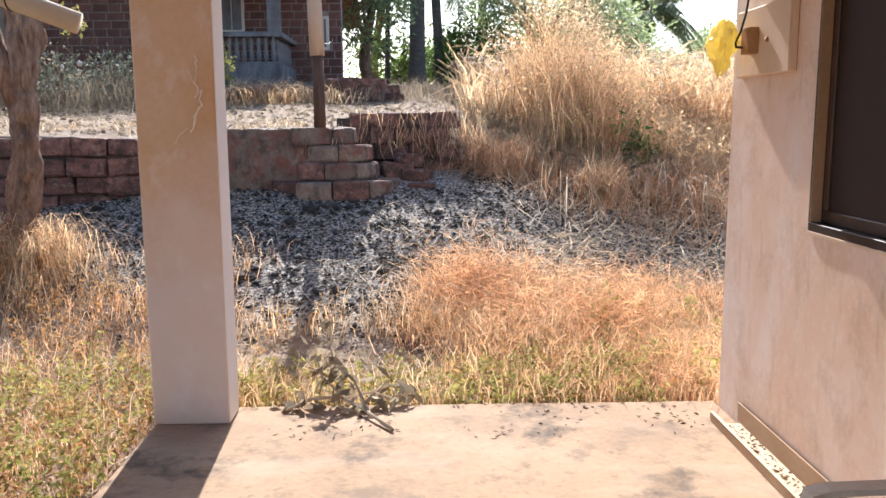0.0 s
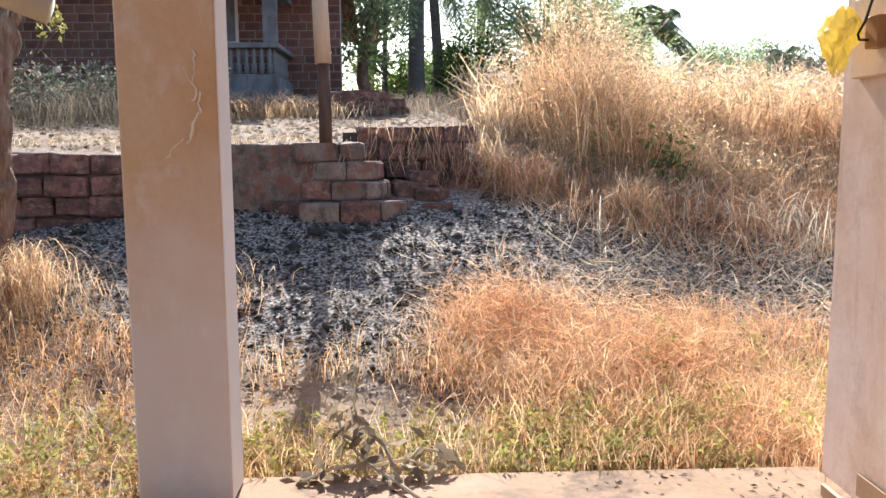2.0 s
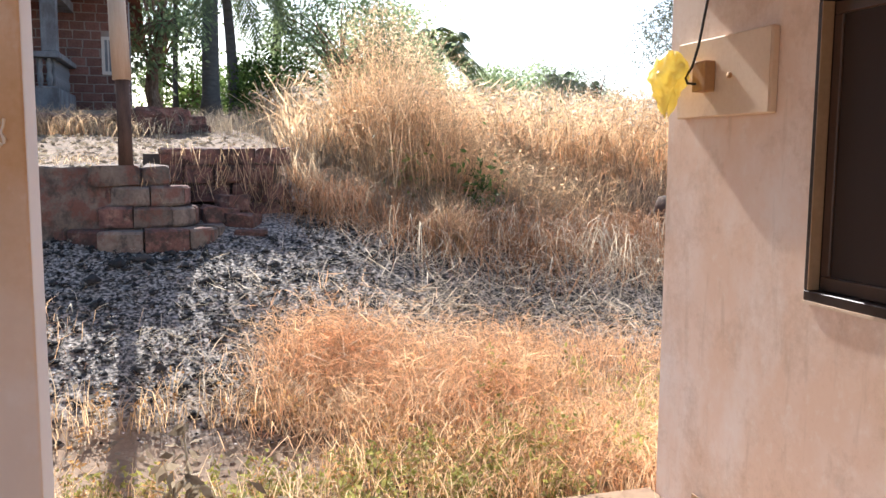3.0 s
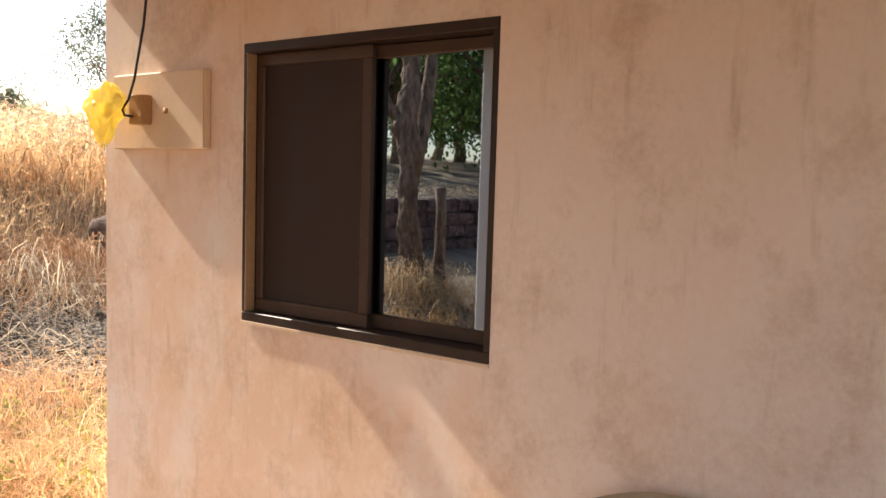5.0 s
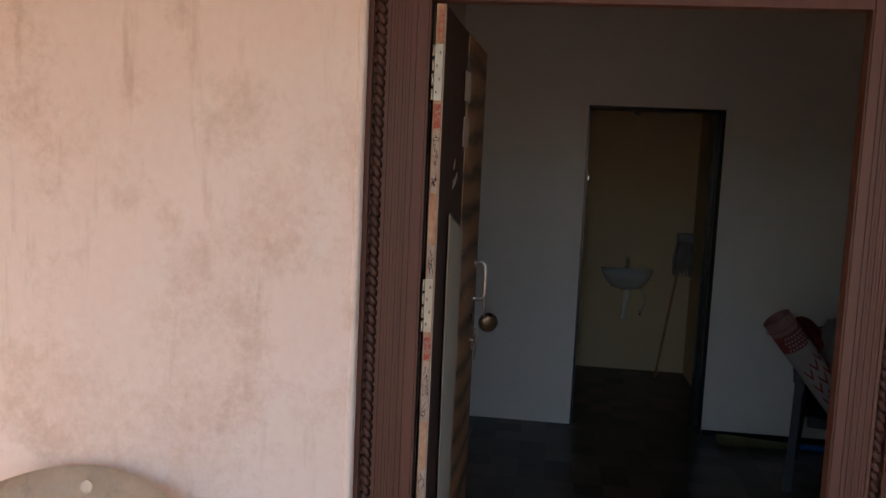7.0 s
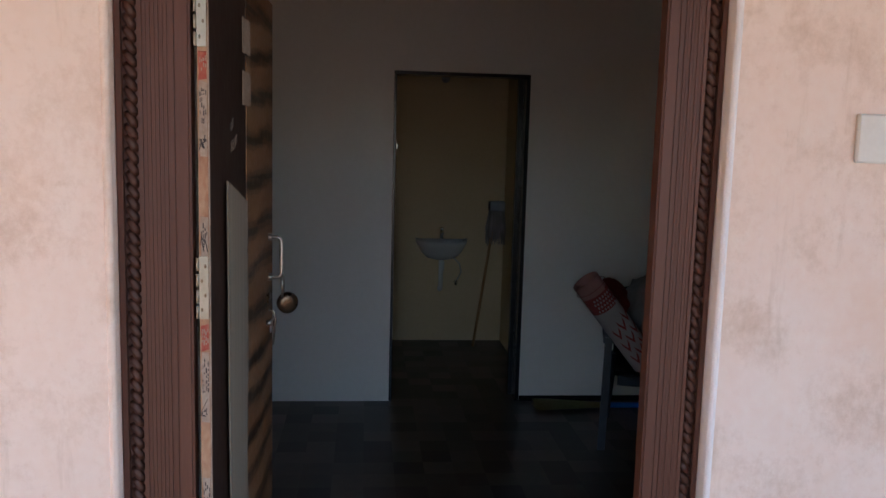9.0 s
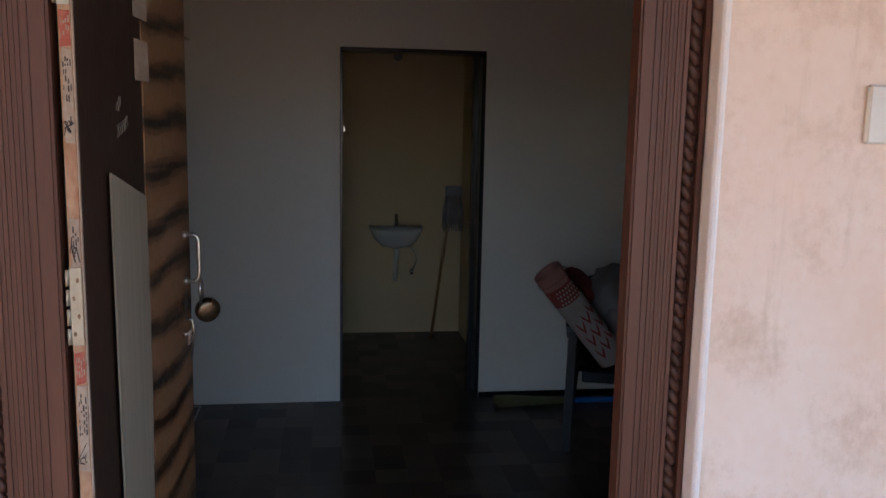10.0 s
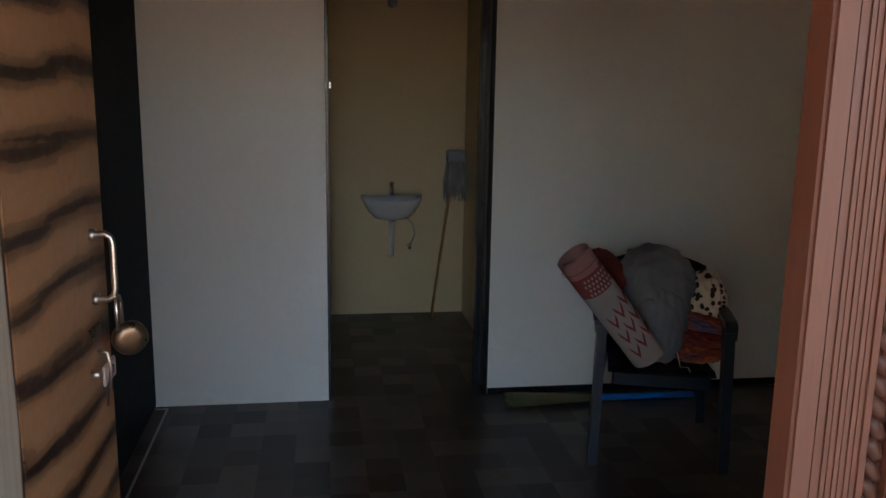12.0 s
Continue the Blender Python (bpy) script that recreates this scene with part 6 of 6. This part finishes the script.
x, y = keep(x, y, lambda x, y: (x < -0.7) | (y > 9.95))
leaves("terrace_litter", np.stack([x, y, land_rough(x, y) + 0.012], -1), 0.07, M["dry_leaf"], "dry leaves strewn on the terrace", "litter", 45, flat=0.85, slim=0.55)
x, y = patch(1200, -8.0, 0.3, 9.3, 10.2, clump=50, spread=0.15)
x, y = keep(x, y, lambda x, y: ((x < -0.75) & (y > 9.28)) | (y > 10.0))
blades("terrace_edge_grass", x, y, R.uniform(0.05, 0.22, len(x)), 0.003, R.uniform(0.5, 1.1, len(x)), M["straw"], "dry grass along the terrace edge", seed=46, lie=0.3)
# dry leaves strewn in the yard and on the floor edge
x, y = patch(2600, -4.5, 3.5, 5.1, 6.9)
leaves("leaf_litter", np.stack([x, y, land_rough(x, y) + 0.03], -1), 0.05, M["dry_leaf"], "pale dry leaf litter", "litter", 43, flat=0.8, slim=0.6)
x, y = patch(150, -0.8, 1.6, 4.55, 5.0, clump=22, spread=0.07)
y = np.clip(y, 4.4, 5.01)
leaves("floor_litter", np.stack([x, y, np.full(150, FL + 0.004)], -1), 0.034, M["bark_bits"], "dark dry leaf scraps on the veranda floor", "litter", 44, flat=0.97, slim=0.25)

# uprooted withered plant lying over the veranda edge
wp = thing("withered_plant", pose(-0.25, 5.02, FL), "uprooted plant with drooping grey leaves on the veranda edge", "plant")
stems = bmesh.new()
tips = []
for pts in ([(0.26, -0.40, 0.012), (0.12, -0.18, 0.03), (-0.02, 0.0, 0.05), (-0.14, 0.08, 0.14), (-0.18, 0.12, 0.30)], [(0.12, -0.18, 0.03), (0.05, 0.02, 0.12), (-0.08, 0.10, 0.22), (-0.10, 0.18, 0.40)],
            [(0.0, -0.02, 0.05), (0.14, -0.02, 0.08), (0.24, -0.05, 0.05)], [(-0.02, 0.0, 0.05), (-0.18, -0.06, 0.06), (-0.30, -0.10, 0.02)], [(0.1, -0.1, 0.04), (0.2, 0.05, 0.10), (0.36, 0.08, 0.06)]):
    tube(stems, pts, [0.010 - 0.0018 * k for k in range(len(pts))], 7)
    for a, b in zip(pts[1:], pts[2:]):
        for u in (0.2, 0.6, 1.0):
            tips.append(np.array(a) * (1 - u) + np.array(b) * u)
part("stem", stems, M["pale_straw"], wp, smooth=True)
tp = np.repeat(np.array(tips), 5, 0) + R.normal(0, 0.02, (len(tips) * 5, 3))
wl = leaves("foliage", tp, 0.10, M["dry_leaf"], "", "leaves", 50, droop=0.5, slim=0.42)
wl.parent = wp
for key in ("category", "kind"):
    if key in wl:
        del wl[key]


# ---- trees ----
def leafy_tree(x, y, label, height, crown, n_leaves, size, mat, trunk_r=0.12, seed=0, bark="bark", lean=0.0, clumps=26):
    """Tapered trunk, forked limbs and a ragged crown of clumped leaves. crown: (centre height, radius, half height)."""
    r = random.Random(seed)
    q = np.random.RandomState(seed)
    z0 = float(land(x, y)) - 0.05
    t = thing("tree", pose(x, y, z0), label, "tree")
    ch, cr, cz = crown
    trunk = bmesh.new()
    top = Vector((lean, 0, height))
    pts = [Vector((lean * u + 0.12 * math.sin(5 * u + seed), 0.10 * math.sin(4 * u + 2 * seed), height * u)) for u in (0, 0.25, 0.5, 0.75, 1.0)]
    tube(trunk, pts, [trunk_r * (1.35 - 0.75 * u) for u in (0, 0.25, 0.5, 0.75, 1.0)], 10)
    cents = []
    for k in range(clumps):
        a, e = r.uniform(0, 2 * math.pi), r.uniform(-0.6, 1.0)
        rad = cr * (0.35 + 0.65 * r.random() ** 0.5) * math.sqrt(max(0.05, 1 - (e * 0.85) ** 2))
        c = Vector((lean + rad * math.cos(a), rad * math.sin(a), ch + cz * e))
        cents.append(c)
        if k % 2 == 0:
            b = pts[2 + k % 3]
            tube(trunk, [b, (b + c) / 2 + Vector((0, 0, 0.12 * cr)), c], [trunk_r * 0.42, trunk_r * 0.25, trunk_r * 0.08], 6)
    part("trunk", trunk, M[bark], t, smooth=True)
    per = n_leaves // clumps
    p = np.concatenate([np.array(c) + q.normal(0, 1, (per, 3)) * np.array([0.24, 0.24, 0.19]) * cr * r.uniform(0.6, 1.2) for c in cents])
    cw = leaves("crown", p, size, mat, seed=seed, droop=0.25)
    cw.parent = t
    for key in ("category", "kind"):
        if key in cw:
            del cw[key]
    return t


def palm(x, y, label, height, frond, n=18, seed=0, trunk_r=0.16, lean=(0.0, 0.0)):
    r = random.Random(seed)
    z0 = float(land(x, y)) - 0.1
    t = thing("palm_tree", pose(x, y, z0), label, "palm tree", "coconut palms")
    pts = [Vector((lean[0] * u * u, lean[1] * u * u, height * u)) for u in np.linspace(0, 1, 9)]
    part("trunk", tube(bmesh.new(), pts, [trunk_r * (1.35 if i == 0 else 1.0 - 0.035 * i) for i in range(9)], 12), M["palm_bark"], t, smooth=True)
    top = pts[-1]
    for k in range(n):
        a = 2 * math.pi * k / n * 2.4 + r.uniform(-0.2, 0.2)
        el = radians(r.uniform(-35, 70))
        d = Vector((math.cos(a), math.sin(a), 0))
        spine = []
        for u in np.linspace(0, 1, 9):
            spine.append(top + d * frond * u * math.cos(el) * (1 - 0.1 * u) + Vector((0, 0, frond * (u * math.sin(el) - 0.62 * u * u))))
        bm = tube(bmesh.new(), spine, [0.028 - 0.0028 * i for i in range(9)], 5)
        side = Vector((-d.y, d.x, 0))
        for i in range(44):
            u = 0.12 + 0.88 * i / 43
            j = min(7, int(u * 8))
            p = spine[j].lerp(spine[j + 1], u * 8 - j)
            along = (spine[j + 1] - spine[j]).normalized()
            ln = frond * 0.27 * (0.35 + math.sin(math.pi * min(1, 0.18 + u * 0.8))) * r.uniform(0.8, 1.1)
            for s in (-1, 1):
                tip = p + (side * s * 0.75 + along * 0.5 + Vector((0, 0, -0.55 - 0.3 * r.random()))).normalized() * ln
                mid = p.lerp(tip, 0.5) + Vector((0, 0, 0.05 * ln))
                w = along * 0.022 * frond / 2.5
                v = [bm.verts.new(q) for q in (p - w, p + w, mid + w, tip, mid - w)]
                bm.faces.new(v)
        part("frond", bm, M["palm_leaf"], t)
    return t


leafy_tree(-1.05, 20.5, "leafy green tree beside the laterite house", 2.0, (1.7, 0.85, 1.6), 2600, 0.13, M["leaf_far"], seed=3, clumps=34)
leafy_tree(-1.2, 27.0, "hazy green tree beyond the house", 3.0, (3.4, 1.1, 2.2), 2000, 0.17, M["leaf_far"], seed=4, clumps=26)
for i, (x, y) in enumerate(((0.9, 26.5), (2.4, 27.5), (-0.5, 25.5))):
    leafy_tree(x, y, "low green shrubbery behind the palms", 0.6, (0.6, 1.1, 0.7), 3000, 0.15, M["leaf" if i % 2 else "leaf_bright"], seed=140 + i, clumps=26)
palm(0.06, 21.5, "coconut palm with a thick grey trunk", 4.6, 2.7, seed=5, trunk_r=0.21, lean=(0.1, 0.2))
palm(0.62, 22.5, "slim coconut palm with drooping fronds", 4.4, 2.5, seed=6, trunk_r=0.14, lean=(-0.3, 0.3))
palm(-0.75, 23.5, "young slim coconut palm", 4.6, 2.2, seed=16, trunk_r=0.07, lean=(0.2, 0.0))
palm(1.9, 26.0, "coconut palm behind the grass bank", 6.5, 3.0, seed=17, trunk_r=0.15, lean=(0.4, 0.0))
leafy_tree(1.55, 23.0, "dark dense shrub behind the bank", 1.0, (0.8, 1.2, 0.9), 6500, 0.12, M["leaf"], seed=7, clumps=34)
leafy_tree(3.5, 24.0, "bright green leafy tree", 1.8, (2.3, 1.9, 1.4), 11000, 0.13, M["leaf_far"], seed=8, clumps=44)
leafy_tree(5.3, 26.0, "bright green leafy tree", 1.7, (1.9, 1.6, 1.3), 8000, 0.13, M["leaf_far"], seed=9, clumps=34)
palm(9.9, 38.0, "coconut palm above the field", 3.4, 2.6, n=20, seed=10, trunk_r=0.16, lean=(0.3, 0))
dead = thing("dead_tree", pose(9.0, 40.0, float(land(9.0, 40.0))), "bare dead tree trunk above the field", "tree")
part("trunk", tube(bmesh.new(), [(0, 0, 0), (0.05, 0, 2.5), (-0.1, 0, 4.4), (-0.3, 0, 5.3)], [0.11, 0.08, 0.05, 0.02], 7), M["bark"], dead, smooth=True)
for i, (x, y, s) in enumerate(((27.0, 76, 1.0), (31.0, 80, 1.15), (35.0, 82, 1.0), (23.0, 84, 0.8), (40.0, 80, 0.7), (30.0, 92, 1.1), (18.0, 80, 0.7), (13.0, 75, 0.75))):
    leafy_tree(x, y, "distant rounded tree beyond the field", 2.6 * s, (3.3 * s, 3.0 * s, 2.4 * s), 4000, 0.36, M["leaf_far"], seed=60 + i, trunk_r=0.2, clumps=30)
palm(31.4, 72.0, "small distant coconut palm", 5.2, 2.4, seed=70, n=16)
palm(35.0, 74.0, "small distant coconut palm", 4.6, 2.2, seed=71, n=16)
leafy_tree(27.8, 46.0, "sparse grey-green tree beside the field", 4.0, (5.0, 2.6, 2.4), 5000, 0.20, M["leaf_dull"], seed=72, trunk_r=0.14, clumps=26)
leafy_tree(24.0, 50.0, "thin half-bare tree beside the field", 2.2, (2.6, 1.6, 1.2), 1200, 0.16, M["leaf_dull"], seed=73, trunk_r=0.09, clumps=20)
leafy_tree(22.0, 52.0, "thin half-bare tree beside the field", 2.0, (2.3, 1.4, 1.1), 900, 0.16, M["leaf_dull"], seed=74, trunk_r=0.08, clumps=20)
for x, y, w in ((19.5, 60.0, 3.0), (26.5, 62.0, 2.6)):
    z = float(land(x, y))
    sh = thing("shed", pose(x, y, z), "low far shed with a sheet roof", "shed")
    part("wall", boxes((-w / 2, w / 2, 0, 2.4, 0, 1.5)), M["far_wall"], sh)
    b = bmesh.new()
    b.faces.new([b.verts.new(p) for p in ((-w / 2 - 0.4, -0.4, 1.45), (w / 2 + 0.4, -0.4, 1.45), (w / 2 + 0.4, 2.8, 2.0), (-w / 2 - 0.4, 2.8, 2.0))])
    bmesh.ops.solidify(b, geom=list(b.faces), thickness=0.05)
    part("roof", b, M["tin"], sh)

# tree beside the veranda, with a pipe tied across it and a stump
tz = float(land(-3.04, 7.58))
tr = thing("tree", pose(-3.04, 7.58, tz), "rough-barked old tree with a straw heap round its foot", "tree")
tb = bmesh.new()
key_p = [(-0.12, 0, -0.1), (-0.08, 0, 0.35), (0.0, 0, 0.9), (0.02, 0, 1.4), (0.07, 0.03, 1.85), (-0.05, 0.05, 2.3), (-0.10, 0.1, 3.0), (0.1, 0.1, 3.8)]
key_r = [0.17, 0.125, 0.108, 0.100, 0.125, 0.10, 0.08, 0.06]
us = np.linspace(0, 7, 161)
tp = [Vector([float(np.interp(u, range(8), [p[a] for p in key_p])) for a in range(3)]) for u in us]
tube(tb, tp, [float(np.interp(u, range(8), key_r)) for u in us], 52)
for v in tb.verts:
    c = Vector((v.co.x * 1.0, v.co.y * 1.0, v.co.z * 0.55))
    ax = Vector((float(np.interp(v.co.z, [p[2] for p in key_p], [p[0] for p in key_p])), 0.03, v.co.z))
    v.co += (v.co - ax) * (0.20 * noise.noise(c * 7) + 0.20 * (0.35 - abs(noise.noise(c * 15))) + 0.30 * (0.3 - abs(noise.noise(Vector((c.x, c.y, c.z * 0.3)) * 34))))
tube(tb, [(0.0, 0, 1.25), (-0.20, 0.02, 1.75), (-0.38, 0.05, 2.5), (-0.6, 0.2, 3.4)], [0.10, 0.085, 0.07, 0.05], 12)
tube(tb, [(0.02, 0.05, 1.8), (0.22, 0.1, 2.05), (0.34, 0.3, 2.5), (0.8, 0.5, 3.4)], [0.07, 0.05, 0.04, 0.03], 8)
for e in ((0.9, 0.6, 4.2), (-1.2, 0.3, 4.3), (0.2, -0.9, 4.4), (-0.5, 1.2, 4.6), (1.0, -0.5, 4.0)):
    tube(tb, [tp[136], (tp[136] + Vector(e)) / 2 + Vector((0, 0, 0.2)), Vector(e)], [0.06, 0.04, 0.012], 7)
for v in tb.verts:
    v.co += Vector((noise.noise(v.co * 6), noise.noise(v.co * 6 + Vector((9, 0, 0))), 0)) * 0.035
part("trunk", tb, M["bark"], tr, smooth=True)
q = np.random.RandomState(77)
cl = np.array([(0.9, 0.6, 4.2), (-1.2, 0.3, 4.3), (0.2, -0.9, 4.4), (-0.5, 1.2, 4.6), (1.0, -0.5, 4.0), (0, 0, 4.6), (-0.7, -0.5, 3.9), (0.5, 0.4, 3.6), (-1.6, 0.8, 4.0), (-0.9, 0.2, 3.3)])
p = np.concatenate([c + q.normal(0, 1, (420, 3)) * [0.42, 0.42, 0.3] for c in cl])
cw = leaves("crown", p, 0.10, M["leaf"], seed=78, droop=0.3)
cw.parent = tr
for key in ("category", "kind"):
    if key in cw:
        del cw[key]
stz = float(land(-3.28, 7.3))
su = part("tree_stump", tube(bmesh.new(), [(-3.28, 7.3, stz - 0.05), (-3.27, 7.3, stz + 0.5), (-3.28, 7.3, stz + 1.05), (-3.26, 7.31, stz + 1.28)], [0.085, 0.065, 0.058, 0.066], 10), M["bark"], smooth=True)
tagged(su, "broken grey tree stump beside the tree", "stump")
pp = thing("pipe", pose(0, 0, 0), "cream plastic pipe hung by wire under the roof edge", "pipe")
PA, PB = Vector((-1.502, 4.94, 2.025)), Vector((-2.62, 4.68, 2.455))
part("tube", tube(bmesh.new(), [PA, PB], 0.053, 18), M["pvc"], pp, smooth=True)
for u in (0.26, 0.31, 0.36):
    c, ax = PA.lerp(PB, u), (PB - PA).normalized()
    o = ax.orthogonal().normalized(); o2 = ax.cross(o)
    part("wire_wrap", tube(bmesh.new(), [c + (o * math.cos(a) + o2 * math.sin(a)) * 0.056 + ax * 0.024 * math.sin(a) for a in np.linspace(0, 6.28, 19)], 0.004, 6, False), M["cable"], pp, "black wire wrap", smooth=True)
part("hanging_wire", tube(bmesh.new(), [PA.lerp(PB, 0.31) + Vector((0, 0, 0.05)), (-1.75, 4.88, 2.42), (-1.63, 4.88, CEIL)], 0.003, 6), M["cable"], pp, "thin black hanging wire")
vn = bmesh.new()
for pts in ([(-2.740, 7.828, 2.561), (-2.645, 7.828, 2.323), (-2.787, 7.828, 2.181), (-2.669, 7.828, 2.062)], [(-2.692, 7.828, 2.441), (-2.526, 7.852, 2.263), (-2.598, 7.852, 2.109), (-2.467, 7.852, 1.967)], [(-2.764, 7.828, 2.263), (-2.859, 7.828, 2.109), (-2.811, 7.828, 2.025)]):
    tube(vn, pts, 0.0028, 5)
vine = thing("vine", pose(0, 0, 0), "thin dry vine with pale hanging pods", "vine")
part("stem", vn, M["bark"], vine)
for c, s in (((-2.662, 7.828, 2.035), 0.028), ((-2.806, 7.828, 2.005), 0.022)):
    part("pod", lathe(bmesh.new(), [(0.2 * s, 0.8 * s), (0.75 * s, 0.3 * s), (0.8 * s, -0.4 * s), (0.45 * s, -0.9 * s)], 10, c), M["far_wall"], vine, "pale dry pod", smooth=True)
p = np.array([(-2.692, 7.828, 2.382)]) + R.normal(0, 0.06, (60, 3))
vl = leaves("vine_leaves", p, 0.07, M["weed"], seed=79)
vl.parent = vine
for key in ("category", "kind"):
    if key in vl:
        del vl[key]


# shrubs along the terrace before the house, and trees to the side
def shrub(x, y, r0, h, mat, label, n, seed, size=0.075):
    t = thing("shrub", pose(x, y, float(land(x, y)) - 0.03), label, "shrub")
    st = bmesh.new()
    rr = random.Random(seed)
    q = np.random.RandomState(seed)
    pts = []
    for k in range(14):
        a = rr.uniform(0, 6.28)
        e = Vector((r0 * rr.uniform(0.3, 1) * math.cos(a), r0 * rr.uniform(0.3, 1) * math.sin(a), h * rr.uniform(0.45, 1.0)))
        tube(st, [(0, 0, 0), e * 0.5 + Vector((0, 0, 0.1 * h)), e], [0.018, 0.012, 0.005], 5)
        pts.append(np.array(e)); pts.append(np.array(e) * 0.65)
    part("stem", st, M["bark"], t)
    p = np.concatenate([c + q.normal(0, 1, (n // len(pts), 3)) * [r0 * 0.22, r0 * 0.22, h * 0.16] for c in pts])
    p[:, 2] = np.abs(p[:, 2])
    cw = leaves("foliage", p, size, mat, seed=seed)
    cw.parent = t
    for key in ("category", "kind"):
        if key in cw:
            del cw[key]


for i, (x, y, r0, h) in enumerate(((-4.6, 12.3, 0.6, 0.75), (-5.5, 12.6, 0.7, 0.8), (-3.9, 12.6, 0.5, 0.65), (-6.5, 12.2, 0.7, 0.9), (-7.6, 12.8, 0.8, 1.0), (-3.1, 13.2, 0.45, 0.5))):
    shrub(x, y, r0, h * 0.9, M["dry_leaf" if i % 3 == 1 else "leaf_dull"], "withered brown shrub on the terrace" if i % 3 == 1 else "dusty grey-green shrub on the terrace", 950, 90 + i, 0.065)
x, y = patch(2600, -3.3, -1.0, 12.5, 13.4, clump=46, spread=0.14)
blades("dry_brush", x, y, R.uniform(0.12, 0.5, len(x)), 0.0035, R.uniform(0.5, 1.15, len(x)), M["straw"], "dry brush before the porch", seed=101, lie=0.2)
x, y = patch(2400, -7.5, -2.9, 11.6, 13.0, clump=60, spread=0.2)
blades("dry_brush", x, y, R.uniform(0.2, 0.75, len(x)), 0.0032, R.uniform(0.5, 1.15, len(x)), M["dry_leaf"], "tangled dry twigs on the terrace", seed=102, lie=0.1)
lz = float(land(-2.0, 12.9))
lg = part("fallen_log", tube(bmesh.new(), [(-2.75, 12.75, lz + 0.10), (-2.2, 12.8, lz + 0.15), (-1.65, 12.85, lz + 0.13), (-1.2, 12.95, lz + 0.20)], [0.11, 0.10, 0.085, 0.05], 9), M["bark"], smooth=True)
tagged(lg, "weathered grey log lying in dry brush", "log")
shrub(-2.72, 13.0, 0.2, 0.8, M["weed"], "yellow-green young shrub before the porch", 500, 110)
leafy_tree(-8.6, 13.5, "broad dark tree at the end of the terrace", 2.6, (3.8, 2.4, 2.2), 9000, 0.13, M["leaf"], seed=111, trunk_r=0.18, clumps=40)
leafy_tree(-11.0, 12.0, "broad dark tree at the end of the terrace", 2.6, (3.8, 2.6, 2.4), 9000, 0.13, M["leaf"], seed=112, trunk_r=0.18, clumps=40)

# Out of direct view; the (-19, 8.5) tree is added to dim the room.
for i, (x, y) in enumerate(((-13.0, 11.5), (-19.0, 8.5), (-10.5, 14.5), (-13.5, 14.0), (-16.0, 17.0), (-14.0, 20.0), (-19.0, 15.0), (-20.0, 21.0), (-24.0, 19.0))):
    leafy_tree(x, y, "dense dark tree out of direct view beyond the terrace", 1.6, (2.4, 2.3, 2.5), 6000, 0.16, M["leaf"], seed=120 + i, trunk_r=0.15, clumps=36)

# dark outcrop on the bank
rk = bmesh.new()
bmesh.ops.create_icosphere(rk, subdivisions=4, radius=1.0)
for v in rk.verts:
    k = 1 + 0.22 * noise.noise(v.co * 2.1) + 0.10 * noise.noise(v.co * 6)
    v.co = Vector((v.co.x * 0.75 * k + 5.30, v.co.y * 0.5 * k + 9.75, v.co.z * 0.46 * k + 0.88))
tagged(part("rock", rk, M["post_dark"], smooth=True), "dark charred rock outcrop in the bank", "rock")

# ---- dark floor tiles of the rooms, laid last ----
tl = bpy.data.meshes.new("tile")
b = bmesh.new(); box(b, 0, 0.15, 0, 0.15, -0.012, 0.0); b.to_mesh(tl); b.free(); tl.materials.append(M["tile"])
rest = bmesh.new()
for i in range(32):
    for j in range(32):
        x0, y0 = 1.985 + 0.15 * i, -2.78 + 0.15 * j
        if y0 > 1.75 or y0 < -1.5 or (x0 > 5.15 and not -0.15 < y0 < 1.4):
            continue
        if 2.85 < x0 < 5.0 and -1.0 < y0 < 1.5:
            o = new("tile", tl); o.location = (x0, y0, 0.0); o.parent = part_floor
        else:
            box(rest, x0, x0 + 0.15, y0, y0 + 0.15, -0.012, 0.0)
M["tile_rest"] = material("dark_floor_tile_far", [(0.036, 0.030, 0.028), (0.10, 0.078, 0.066)], 0.34, scale=3, fine=6, bump=0.0, island=0.75)
tagged(part("tiles", rest, M["tile_rest"], part_floor), kind="stuff")
